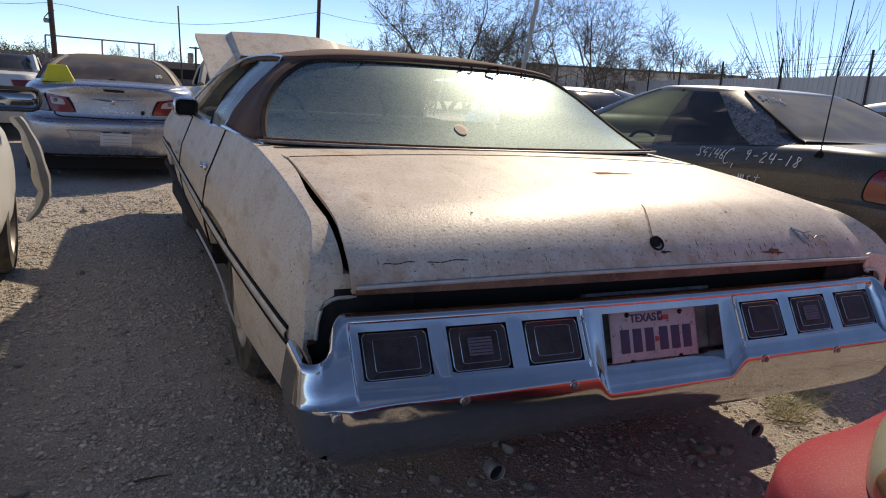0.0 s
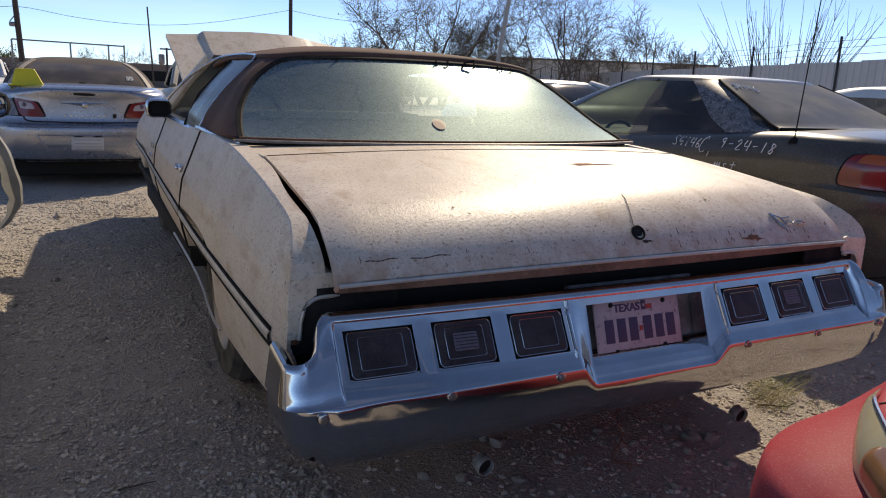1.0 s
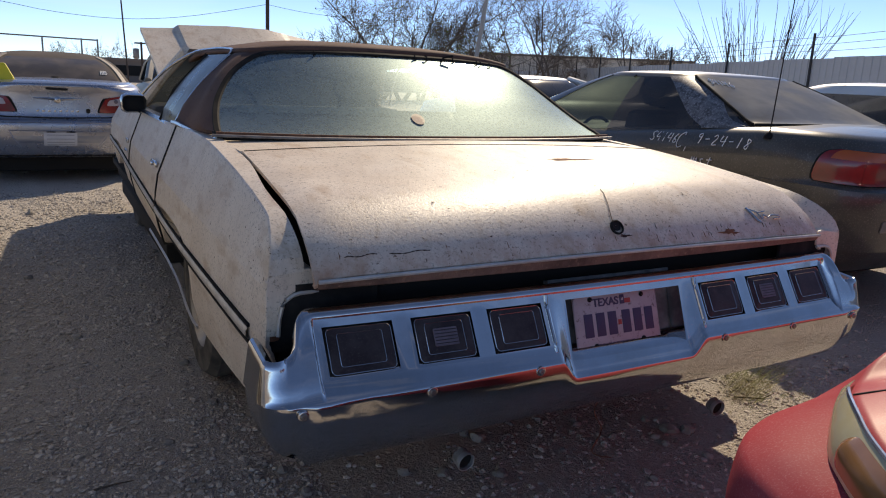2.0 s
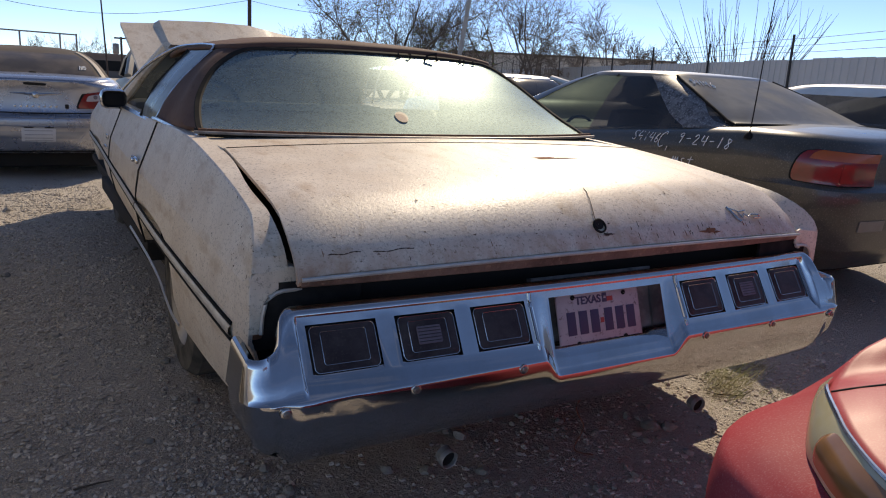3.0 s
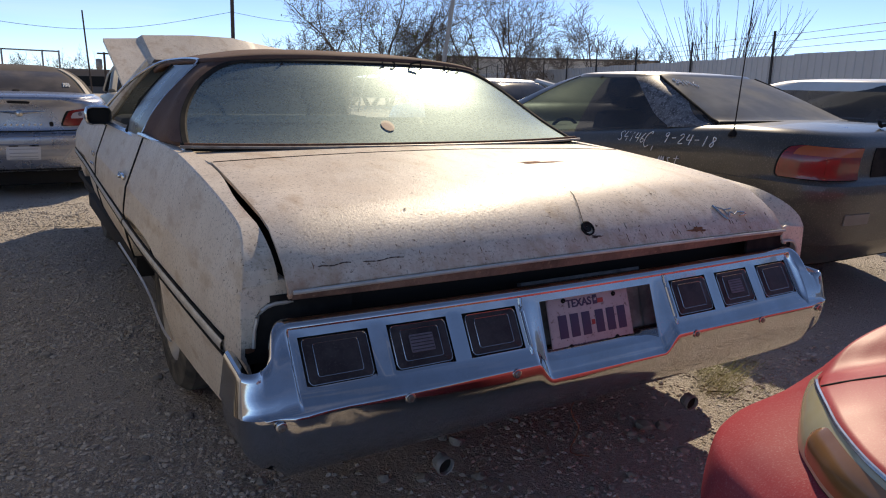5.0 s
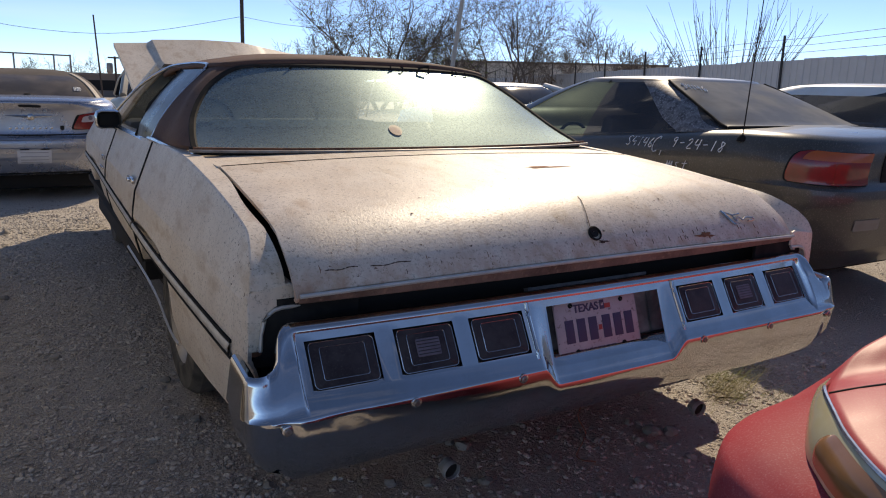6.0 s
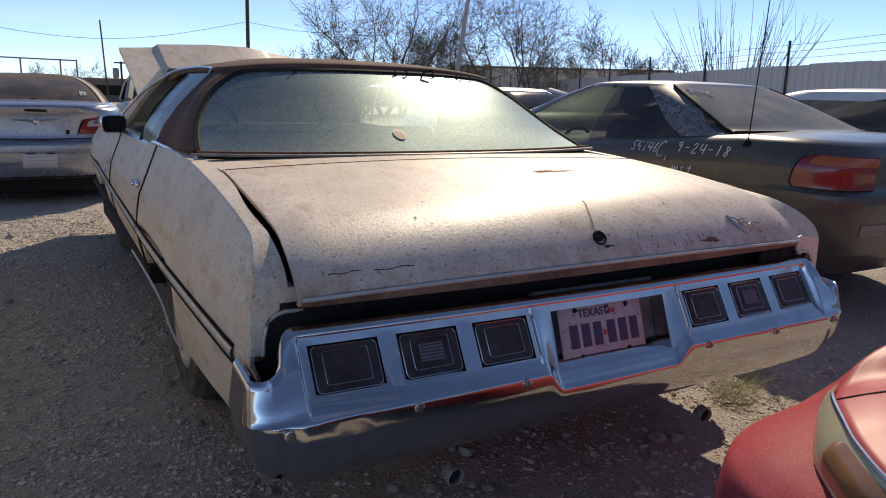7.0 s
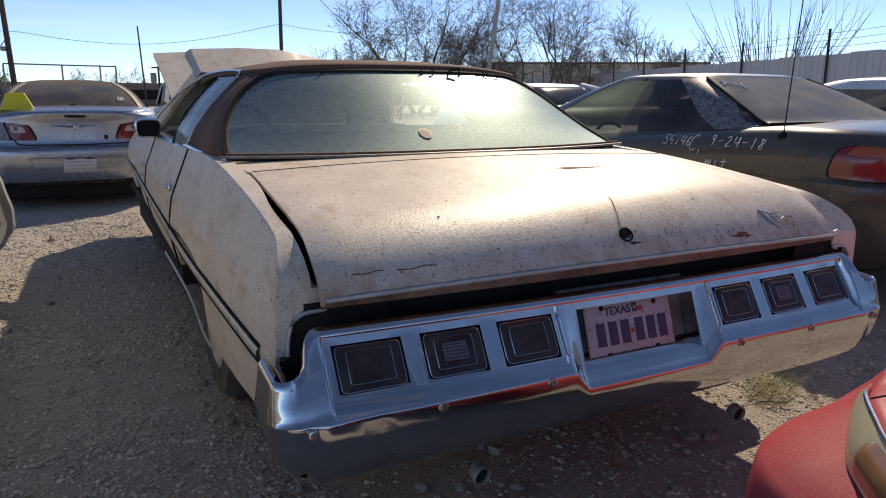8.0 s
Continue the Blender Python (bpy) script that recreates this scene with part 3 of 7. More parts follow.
    # windscreen and inside
    ws = [[(s * (0.62 + 0.2 * t), 3.2 + 0.55 * t - 0.06 * s * s, 1.335 - 0.36 * t) for t in steps(0, 1, 6)] for s in steps(-1, 1, 10)]
    part("windscreen", grid(ws), SIDE_GLASS, car, "dusty windscreen")
    part("parcel_shelf", solid(grid([[(x, 1.10, 0.985), (x, 1.3, 0.985), (x, 1.6, 0.975), (x, 1.75, 0.96)] for x in (-0.84, -0.4, 0, 0.4, 0.84)]), 0.02), INSIDE, car)
    part("rear_seat", box((1.4, 0.18, 0.55), (0, 1.85, 0.70), (12, 0, 0), bevel=0.06), INSIDE, car)
    for x in (-0.38, 0.38):
        part("front_seat", box((0.62, 0.16, 0.58), (x, 2.75, 0.72), (12, 0, 0), bevel=0.06), INSIDE, car)
    part("dashboard", box((1.6, 0.3, 0.16), (0, 3.6, 0.92), bevel=0.05), INSIDE, car)
    part("steering_wheel", lathe([(0.19 + 0.012 * math.cos(a), 0.012 * math.sin(a)) for a in steps(0, 2 * math.pi, 8)], axis="y", at=(-0.38, 3.25, 0.95)), BLACK, car)
    part("headliner", grid([[(x, y, 1.335 - 0.05 * (x / 0.6) ** 4) for y in (1.62, 2.0, 2.6, 3.15)] for x in steps(-0.6, 0.6, 8)]), INSIDE, car)
    part("belt_strap", tube([spline([Vector(p) for p in ((-0.02, 2.3, 1.20), (-0.03, 2.3, 1.15), (0.0, 2.3, 1.10), (-0.01, 2.3, 1.03))], v) for v in steps(0, 3, 18)], 0.010, 6), INSIDE, car, "belt strap hanging from the roof")
    part("lining_tear", tube([spline([Vector(p) for p in ((-0.38, 2.6, 1.225), (-0.22, 2.6, 1.24), (-0.03, 2.6, 1.215), (0.20, 2.6, 1.19))], v) for v in steps(0, 3, 18)], 0.006, 5), INSIDE, car, "torn edge of the roof lining")
    foam = []
    for v in steps(0, 1, 36):
        x = -0.66 + 0.76 * v
        z = 1.082 + 0.012 * noise.noise((x * 17, 1, 0)) + 0.006 * noise.noise((x * 60, 2, 0))
        foam.append([(x, 1.80, z - 0.03 - 0.010 * abs(noise.noise((x * 25, 4, 0)))), (x, 1.785, z - 0.010), (x, 1.79, z), (x, 1.83, z - 0.01)])
    part("seat_foam", solid(grid(foam), 0.006), FOAM, car, "torn pale foam along the seat top")
    part("seat_top", box((1.45, 0.16, 0.30), (0, 1.88, 0.915), (8, 0, 0), bevel=0.05), INSIDE, car)
    # unseen underbody, near-black so its colour carries the shade below
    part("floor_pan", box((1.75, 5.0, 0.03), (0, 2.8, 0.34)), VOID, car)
    # unseen bay floor and sill boxes, added to stop sun leaking through the body
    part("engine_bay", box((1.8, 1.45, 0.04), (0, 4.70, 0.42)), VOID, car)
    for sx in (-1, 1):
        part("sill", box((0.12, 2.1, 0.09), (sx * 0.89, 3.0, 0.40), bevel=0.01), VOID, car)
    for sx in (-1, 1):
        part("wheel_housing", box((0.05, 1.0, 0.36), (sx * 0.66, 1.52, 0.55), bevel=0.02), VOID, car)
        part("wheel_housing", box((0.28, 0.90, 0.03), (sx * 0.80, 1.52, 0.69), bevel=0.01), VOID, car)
    # box added under the right rear only to widen the car's cast shadow
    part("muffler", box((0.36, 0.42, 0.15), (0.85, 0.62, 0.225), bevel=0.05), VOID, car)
    # unseen inner fender boxes, added to block sun through the front arches
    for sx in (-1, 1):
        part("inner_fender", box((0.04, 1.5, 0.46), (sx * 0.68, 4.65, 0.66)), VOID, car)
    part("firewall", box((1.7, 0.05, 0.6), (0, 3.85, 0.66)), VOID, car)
    # open hood, seen from behind
    def hood_pt(s, t):
        z_top = interp(s, [-0.76, -0.48, -0.44, -0.02, 0.04, 0.3, 0.76], [1.490, 1.505, 1.530, 1.548, 1.548, 1.545, 1.47])
        hinge_y, hinge_z = 3.95, 0.985
        bulge = 0.03 if abs(s) < 0.45 else 0.0
        return Vector((s * (1.0 - 0.06 * (1 - t)) * (0.89 if s < 0 else 1.0), hinge_y + 1.0 * t - bulge * 0.5, hinge_z + (z_top - hinge_z) * t + 0.02 * math.sin(math.pi * t)))
    xs = [-0.77, -0.7, -0.6, -0.5, -0.475, -0.44, -0.42, -0.3, -0.2, -0.1, -0.02, 0.02, 0.05, 0.2, 0.3, 0.42, 0.44, 0.475, 0.5, 0.6, 0.7, 0.77]
    part("hood", solid(grid([[hood_pt(s, t) for t in steps(0, 1, 12)] for s in xs]), 0.03), CREAM, car, "dusty cream hood standing open", angle=30)
    part("nose", box((1.7, 0.12, 0.4), (0, 5.5, 0.65), bevel=0.04), CREAM, car)
    part("front_bumper", box((1.66, 0.14, 0.2), (0, 5.55, 0.45), bevel=0.05), CHROME, car)
    for sx in (-1, 1):
        wheel(car, (sx * 0.81, 1.49, 0.34), 0.34, 0.19, sx)
        wheel(car, (sx * 0.73, 4.58, 0.335), 0.335, 0.19, sx)


build_greenhouse()


# ---- the coupe's rear bumper ----
LAMPS = ((0.700, 0.868), (0.492, 0.653), (0.284, 0.447))


def build_bumper():
    # plan line of the lower face: straight, then round the corner and forward along the side
    R0, FLAT, BACK = 0.064, 0.962, -0.078
    PLATE_HALF = 0.205

    def plan(s):
        sg, a = (1 if s >= 0 else -1), abs(s)
        arc = R0 * math.pi / 2
        if a <= FLAT:
            return Vector((sg * a + TAIL_X, BACK, 0)), Vector((0, -1, 0))
        if a <= FLAT + arc:
            th = (a - FLAT) / R0
            return Vector((sg * (FLAT + R0 * math.sin(th)) + TAIL_X, BACK + R0 * (1 - math.cos(th)), 0)), Vector((sg * math.sin(th), -math.cos(th), 0))
        return Vector((sg * (FLAT + R0) + TAIL_X, BACK + R0 + (a - FLAT - arc), 0)), Vector((sg, 0, 0))
    s_max = FLAT + R0 * math.pi / 2 + 0.11

    def ease(f):
        f = min(1, max(0, f))
        return f * f * (3 - 2 * f)

    def dip(s):
        return ease((0.262 - abs(s)) / 0.055)

    def section(s):
        """Points from the top flange down to the lower edge: distance out from the plan line, and height."""
        a = abs(s)
        bow = 0.028 * min(a, 0.93) ** 2
        d = dip(s)
        end = ease((a - 0.900) / 0.050)
        top = interp(a, [0.896, 0.908, 0.918, 0.927, 0.934, 0.940, 0.948, 0.960, 1.05, 1.17], [0.722, 0.720, 0.714, 0.702, 0.682, 0.657, 0.643, 0.637, 0.640, 0.652])
        upper = [(-0.122 - bow, 0.706), (-0.116 - bow, 0.718), (-0.108 - bow, 0.722), (-0.100 - bow, 0.721), (-0.089 - bow, 0.7155), (-0.0825 - bow, 0.7085), (-0.0825 - bow, 0.7030), (-0.090 - bow, 0.6985),
                 (-0.084 - bow, 0.681), (-0.029 - 0.6 * bow, 0.583 - 0.050 * d), (-0.0268 - 0.55 * bow, 0.5775 - 0.0490 * d), (-0.017 - 0.4 * bow, 0.564 - 0.048 * d), (-0.0125 - 0.25 * bow, 0.557 - 0.049 * d), (-0.008 - 0.1 * bow, 0.550 - 0.050 * d)]
        lower = [(-0.0050, 0.5472 - 0.050 * d), (-0.0030, 0.5450 - 0.0495 * d), (-0.0005, 0.5405 - 0.049 * d), (0.0002, 0.5340 - 0.047 * d), (-0.0012, 0.500 - 0.032 * d), (-0.008, 0.458 - 0.015 * d), (-0.020, 0.425), (-0.045, 0.390), (-0.075, 0.368)]
        # towards the ends the lamp tray gives way to a plain rounded wing below a stepped top
        n = len(upper)
        wrap = ease((a - 0.962) / 0.098)
        lean = 0.56 - 0.42 * wrap

        def face(z):
            return -0.008 * (1 - wrap) - 0.1 * bow * (1 - wrap) - lean * (z - 0.550) + 0.005 * ease((z - 0.550) / 0.035) * (1 - wrap)
        wing = [(face(top) - 0.026, top - 0.014), (face(top) - 0.017, top - 0.003), (face(top) - 0.008, top)]
        for i in range(3, n):
            z = top - 0.004 + (0.554 - top) * ((i - 3) / (n - 4)) ** 1.15
            wing.append((face(z) - (0.003 if i == 3 else 0.0), z))
        low_end = [(q - 0.012 * end * i / 8, z + 0.028 * end * (i / 8) ** 2) for i, (q, z) in enumerate(lower)]
        low_end = [(q + (0.0050 if i == 0 else 0.003 if i == 1 else 0.0) * wrap, z) for i, (q, z) in enumerate(low_end)]
        squash = (top - 0.550) / 0.172
        flange, tray = ease((a - 0.884) / 0.050), ease((a - 0.886) / 0.012)
        up = []
        for i, (p, w) in enumerate(zip(upper, wing)):
            e = flange if i <= 6 else tray
            up.append((p[0] + (w[0] - p[0]) * e, (0.550 + (p[1] - 0.550) * (squash if p[1] > 0.550 else 1)) * (1 - e) + w[1] * e))
        return up + low_end

    stops = {0.0, s_max, 0.10, 0.15}
    for a, b in LAMPS + ((0.0, PLATE_HALF),):
        stops |= {a, b, (a + b) / 2, a * 0.75 + b * 0.25, a * 0.25 + b * 0.75}
    stops |= set(steps(0.205, 0.265, 8)) | {0.46, 0.475, 0.665, 0.68, 0.880} | set(steps(0.884, 0.8945, 8)) | set(steps(0.895, 0.955, 22)) | set(steps(0.960, 1.066, 26)) | set(steps(1.075, s_max - 0.004, 5))
    ss = sorted({round(v, 4) for v in stops} | {-round(v, 4) for v in stops})
    rows = []
    for s in ss:
        p, n = plan(s)
        rows.append([p + n * d + Vector((0, 0, z)) for d, z in section(s)])
    # a dent low in the left wing
    for s, row in zip(ss, rows):
        for i, p in enumerate(row):
            q = math.hypot((s + 0.80) / 0.075, (p.z - 0.520) / 0.030)
            if q < 1 and i > 12:
                p.y += 0.007 * (1 - q * q) ** 2
            p.y += 0.0016 * noise.noise((p.x * 6, p.z * 14, 3.0)) * (i > 13)

    def opening(i, j):
        if j != 8:
            return False
        m = abs((ss[i] + ss[i + 1]) / 2)
        return any(a < m < b for a, b in LAMPS + ((-1, PLATE_HALF),))
    bm = grid(rows, skip=opening)
    # walls of the openings
    for a, b in [(x0, x1) for x0, x1 in LAMPS] + [(-x1, -x0) for x0, x1 in LAMPS] + [(-PLATE_HALF, PLATE_HALF)]:
        idx = [i for i, s in enumerate(ss) if a - 1e-6 <= s <= b + 1e-6]
        loop = [rows[i][8] for i in idx] + [rows[i][9] for i in idx[::-1]]
        deep = 0.06 if a == -PLATE_HALF else 0.016
        grid([[p.copy() for p in loop], [p + Vector((0, deep, deep * 0.3)) for p in loop]], close_v=True, bm=bm)
    bmesh.ops.remove_doubles(bm, verts=bm.verts, dist=0.0005)
    bumper = part("rear_bumper", bm, CHROME, coupe, "dented chrome rear bumper with six lamp openings", angle=48)
    # raised edge at the inner end of each bank of lamps
    for sx in (-1, 1):
        x = 0.268
        pts = []
        for v in steps(0, 1, 12):
            z = 0.699 - 0.133 * v
            bow = 0.028 * x * x
            y = interp(z, [0.566, 0.583, 0.681, 0.703], [-0.055 + 0.5 * bow, -0.049 + 0.6 * bow, 0.006 + bow, 0.012 + bow])
            pts.append((sx * x + TAIL_X, y - 0.001, z))
        part("bead", tube(pts, 0.0055, 8), CHROME, bumper)

    def on_panel(x, z, out=0.0):
        bow = 0.028 * x * x
        top_y, low_y = 0.006 + bow, -0.049 + 0.6 * bow
        n = Vector((0, -0.098, 0.055)).normalized()
        return Vector((x + TAIL_X, low_y + (top_y - low_y) * (z - 0.583) / 0.098, z)) + n * out

    def plate_of(x0, x1, z0, z1, r, out, thick, rise=0.0):
        """A pane on the lamp panel with rounded corners and a softened rim."""
        ring = []
        for cx, cz, a0 in ((x1 - r, z1 - r, 0), (x0 + r, z1 - r, 90), (x0 + r, z0 + r, 180), (x1 - r, z0 + r, 270)):
            for da in (0, 22, 45, 68, 90):
                th = radians(a0 + da)
                ring.append((cx + r * math.cos(th), cz + r * math.sin(th)))
        mx, mz = (x0 + x1) / 2, (z0 + z1) / 2
        rows_ = [[on_panel(x, z, out - thick) for x, z in ring], [on_panel(x, z, out) for x, z in ring]]
        for f, h in ((0.985, 0.0008), (0.5, 0.0008 + rise), (0.02, 0.0008 + rise)):
            rows_.append([on_panel(mx + (x - mx) * f, mz + (z - mz) * f, out + h) for x, z in ring])
        return grid(rows_, close_v=True), ring

    for sx in (-1, 1):
        for k, (a, b) in enumerate(LAMPS):
            x0, x1 = (a, b) if sx > 0 else (-b, -a)
            lamp = part("tail_lamp", plate_of(x0 + 0.001, x1 - 0.001, 0.584, 0.680, 0.012, -0.006, 0.012)[0], BLACK, coupe, "dark square tail lamp with thin bright lines")
            rim, ring = plate_of(x0 + 0.0065, x1 - 0.0065, 0.588, 0.6765, 0.011, -0.001, 0.008)
            part("lens_border", rim, LENS, lamp, "dusty brown-black lens border")
            part("bright_line", tube([on_panel(x, z, -0.0002) for x, z in ring + ring[:1]], 0.0011, 5), TRIM, lamp)
            inner, ring = plate_of(x0 + 0.030, x1 - 0.030, 0.6015, 0.6655, 0.006, 0.0012, 0.004, 0.001)
            part("lens", inner, LENS, lamp, "dark weathered lens")
            part("bright_line", tube([on_panel(x, z, 0.0014) for x, z in ring + ring[:1]], 0.0009, 5), TRIM, lamp)
            if k == 1:
                clear, ring = plate_of(x0 + 0.049, x1 - 0.049, 0.616, 0.653, 0.003, 0.0045, 0.004)
                part("reversing_lens", clear, LENS_CLEAR, lamp, "clouded clear lens")
                for i in range(5):
                    z = 0.621 + 0.0068 * i
                    part("lens_rib", tube([on_panel(x0 + 0.051, z, 0.0052), on_panel(x1 - 0.051, z, 0.0052)], 0.0012, 4), LENS, lamp)
    # bolts along the lower face
    for sx in (-1, 1):
        for x, z in ((0.331, 0.533), (0.636, 0.531), (0.942, 0.528)):
            at = (sx * x + TAIL_X, BACK - 0.001, z)
            bolt = part("bolt", lathe([(0.0125, 0.004), (0.0125, -0.0015), (0.0105, -0.0025), (0.001, -0.002)], axis="y", sides=18, at=at), TRIM, bumper, "dull washer")
            part("bolt_head", lathe([(0.0085, 0.0), (0.0080, -0.0045), (0.0060, -0.0062), (0.001, -0.0064)], axis="y", sides=14, at=at), STEEL, bolt)
    # black filler behind the stepped ends and along the top
    for sx in (-1, 1):
        fill = [[(sx * x + TAIL_X, y + (tail_shift(y) if sx > 0 else 0), z) for z in (0.60, 0.66, 0.70, 0.760)] for x, y in ((0.70, 0.116), (0.85, 0.116), (0.90, 0.122), (0.955, 0.128))]
        part("filler_panel", solid(grid(fill), 0.01), BLACK, coupe, "black filler panel above the bumper end")
    # plate in its recess
    part("plate_recess", box((0.44, 0.02, 0.24), (TAIL_X, 0.046, 0.600), (-16, 0, 0)), DULL_STEEL, coupe)
    tilt = 19
    up, out = Vector((0, math.sin(radians(tilt)), math.cos(radians(tilt)))), Vector((0, -math.cos(radians(tilt)), math.sin(radians(tilt))))
    mid = Vector((-0.026, 0.011, 0.602))
    plate = part("number_plate", box((0.302, 0.003, 0.151), mid, (-tilt, 0, 0), bevel=0.001), PLATE, coupe, "sun-faded pink-white number plate with plain bars")
    rim = [mid + Vector((x, 0, 0)) + up * z + out * 0.0015 for x, z in ((-0.149, -0.0735), (0.149, -0.0735), (0.149, 0.0735), (-0.149, 0.0735), (-0.149, -0.0735))]
    part("plate_rim", tube(rim, 0.0016, 5), PLATE, plate)

    def flat(nm, w, h, dx, dz, mat, lift=0.0022):
        part(nm, box((w, 0.0018, h), mid + Vector((dx, 0, 0)) + up * dz + out * lift, (-tilt, 0, 0), bevel=0.0006), mat, plate)
    for k in range(3):
        flat("character_bar", 0.030, 0.064, -0.104 + k * 0.042, -0.007, INK)
        flat("character_bar", 0.030, 0.064, 0.030 + k * 0.042, -0.007, INK)
    flat("state_mark", 0.012, 0.014, 0.006, -0.007, INK_RED)
    flat("flag_field", 0.016, 0.026, 0.022, 0.055, INK)
    flat("flag_star", 0.008, 0.008, 0.022, 0.056, PLATE, 0.0030)
    flat("flag_stripe", 0.022, 0.013, 0.041, 0.050, INK_RED)
    for dx, dz in ((-0.092, 0.064), (0.094, 0.062), (-0.086, -0.064), (0.085, -0.062)):
        e = mid + Vector((dx, 0, 0)) + up * dz + out * 0.002
        part("screw", lathe([(0.0075, 0.001), (0.0070, -0.002), (0.004, -0.0035), (0.001, -0.0036)], axis="y", sides=12, at=e), BLACK, plate)
    letter("TEXAS", 0.031, mid + Vector((-0.083, 0, 0)) + up * 0.043 + out * 0.0022, (90 - tilt, 0, 0), INK, plate, 0.0012, bevel=0.0006)
    letter("THE LONE STAR STATE", 0.0125, mid + Vector((-0.078, 0, 0)) + up * -0.068 + out * 0.0022, (90 - tilt, 0, 0), INK, plate, 0.0010)
    # torn wiring and dirt lying in the foot of the recess
    part("plate_wire", tube([mid + Vector((x, -0.004 - 0.006 * math.sin(9 * x), 0)) + up * (-0.080 + 0.006 * math.sin(40 * x)) for x in steps(-0.09, 0.16, 20)], 0.003, 5), BLACK, coupe, "loose black wire below the plate")
    return bumper


def letter(text, size, at, rot, mat, parent=None, depth=0.001, name="lettering", shear=0.0, bevel=0.0):
    c = bpy.data.curves.new(name, "FONT")
    c.body, c.size, c.extrude, c.shear = text, size, depth, shear
    c.offset = bevel
    tmp = bpy.data.objects.new(name, c)
    scene.collection.objects.link(tmp)
    me = bpy.data.meshes.new_from_object(tmp.evaluated_get(bpy.context.evaluated_depsgraph_get()))
    bpy.data.objects.remove(tmp)
    me.materials.clear()
    me.materials.append(mat)
    ob = new(name, me)
    ob.matrix_basis = pose(*at, *rot)
    if parent:
        ob.parent = parent
    return ob


build_bumper()


# ---- other cars ----
class Hull:
    """A car body as stacked plan outlines: levels of (z, half width, back, front, squareness); top(y) sets the shoulder's height."""

    def __init__(self, levels, top=None, base=0.0):
        self.levels, self.top, self.base = levels, top, base

    def at(self, th, k):
        z, w, y0, y1, n = (spline([float(lv[i]) for lv in self.levels], k) for i in range(5))
        c, s = math.cos(2 * math.pi * th), math.sin(2 * math.pi * th)
        x = w * math.copysign(abs(c) ** (2 / n), c)
        y = (y0 + y1) / 2 + (y1 - y0) / 2 * math.copysign(abs(s) ** (2 / n), s)
        return Vector((x, y, z + (self.top(y) if self.top else 0)))

    def normal(self, th, k):
        e = 0.004
        kk = min(max(k, 0.03), len(self.levels) - 1.03)
        d1 = self.at(th + e, kk) - self.at(th - e, kk)
        d2 = self.at(th, kk + 0.03) - self.at(th, kk - 0.03)
        return d1.cross(d2).normalized()

    def mesh(self, nth=96, per=3, k0=0, k1=None):
        k1 = k1 if k1 is not None else len(self.levels) - 1
        ks = steps(k0, k1, int((k1 - k0) * per))
        # even spacing along a middle outline
        ths = self.even(nth, (k0 + k1) / 2)
        return grid([[self.at(t, k) for k in ks] for t in ths], close_u=True)

    def even(self, n, k):
        pts = [self.at(i / 1440, k) for i in range(1441)]
        d = np.concatenate([[0], np.cumsum([(b - a).length for a, b in zip(pts, pts[1:])])])
        return [float(v) / 1440 for v in np.interp(np.arange(n) / n * d[-1], d, np.arange(1441))]

    def theta(self, k, side, y=None, x=None):
        """The outline's parameter where it passes y on a side ('l', 'r') or x on an end ('b', 'f')."""
        rng = {"l": (0.25, 0.75), "r": (-0.25, 0.25), "b": (0.5, 1.0), "f": (0.0, 0.5)}[side]
        best = min(steps(*rng, 1500), key=lambda t: abs((self.at(t, k).y - y) if y is not None else (self.at(t, k).x - x)))
        return best

    def patch(self, t0, t1, k0, k1, off=0.004, depth=0.008, nt=14, nk=6, shape=None):
        """A plate that follows the body; shape(a, b) moves the unit square's points."""
        rows = []
        for a in steps(0, 1, nt):
            row = []
            for b in steps(0, 1, nk):
                aa, bb = shape(a, b) if shape else (a, b)
                t, k = t0 + (t1 - t0) * aa, k0 + (k1 - k0) * bb
                row.append(self.at(t, k) + self.normal(t, k) * off)
            rows.append(row)
        inner = [[self.at(t0 + (t1 - t0) * (shape(a, b) if shape else (a, b))[0], k0 + (k1 - k0) * (shape(a, b) if shape else (a, b))[1])
                  + self.normal(t0 + (t1 - t0) * a, k0 + (k1 - k0) * b) * (off - depth) for b in steps(0, 1, nk)] for a in steps(0, 1, nt)]
        bm = grid(rows)
        grid(inner, bm=bm)
        ring = lambda g: g[0][:] + [r[-1] for r in g[1:]] + g[-1][::-1][1:] + [r[0] for r in g[::-1][1:-1]]
        grid([ring(rows), ring(inner)], close_v=True, bm=bm)
        bmesh.ops.remove_doubles(bm, verts=bm.verts, dist=0.0002)
        return bm

    def line(self, pts, radius, off=0.0, n=24):
        q = [self.at(*spline_pair(pts, v)) + self.normal(*spline_pair(pts, v)) * off for v in steps(0, len(pts) - 1, n)]
        return tube(q, radius, 6)


def spline_pair(pts, v):
    return tuple(spline([p[i] for p in pts], v) for i in (0, 1))


def rounded(r=0.25, bow=0.0):
    """A shape for patches: the square's corners drawn in."""
    def f(a, b):
        u, v = 2 * a - 1, 2 * b - 1
        e = r
        return 0.5 + 0.5 * u * math.sqrt(max(0, 1 - e * v * v)) , 0.5 + 0.5 * v * math.sqrt(max(0, 1 - e * u * u))
    return f


def table(xs, ys):
    return lambda y: interp(y, xs, ys)


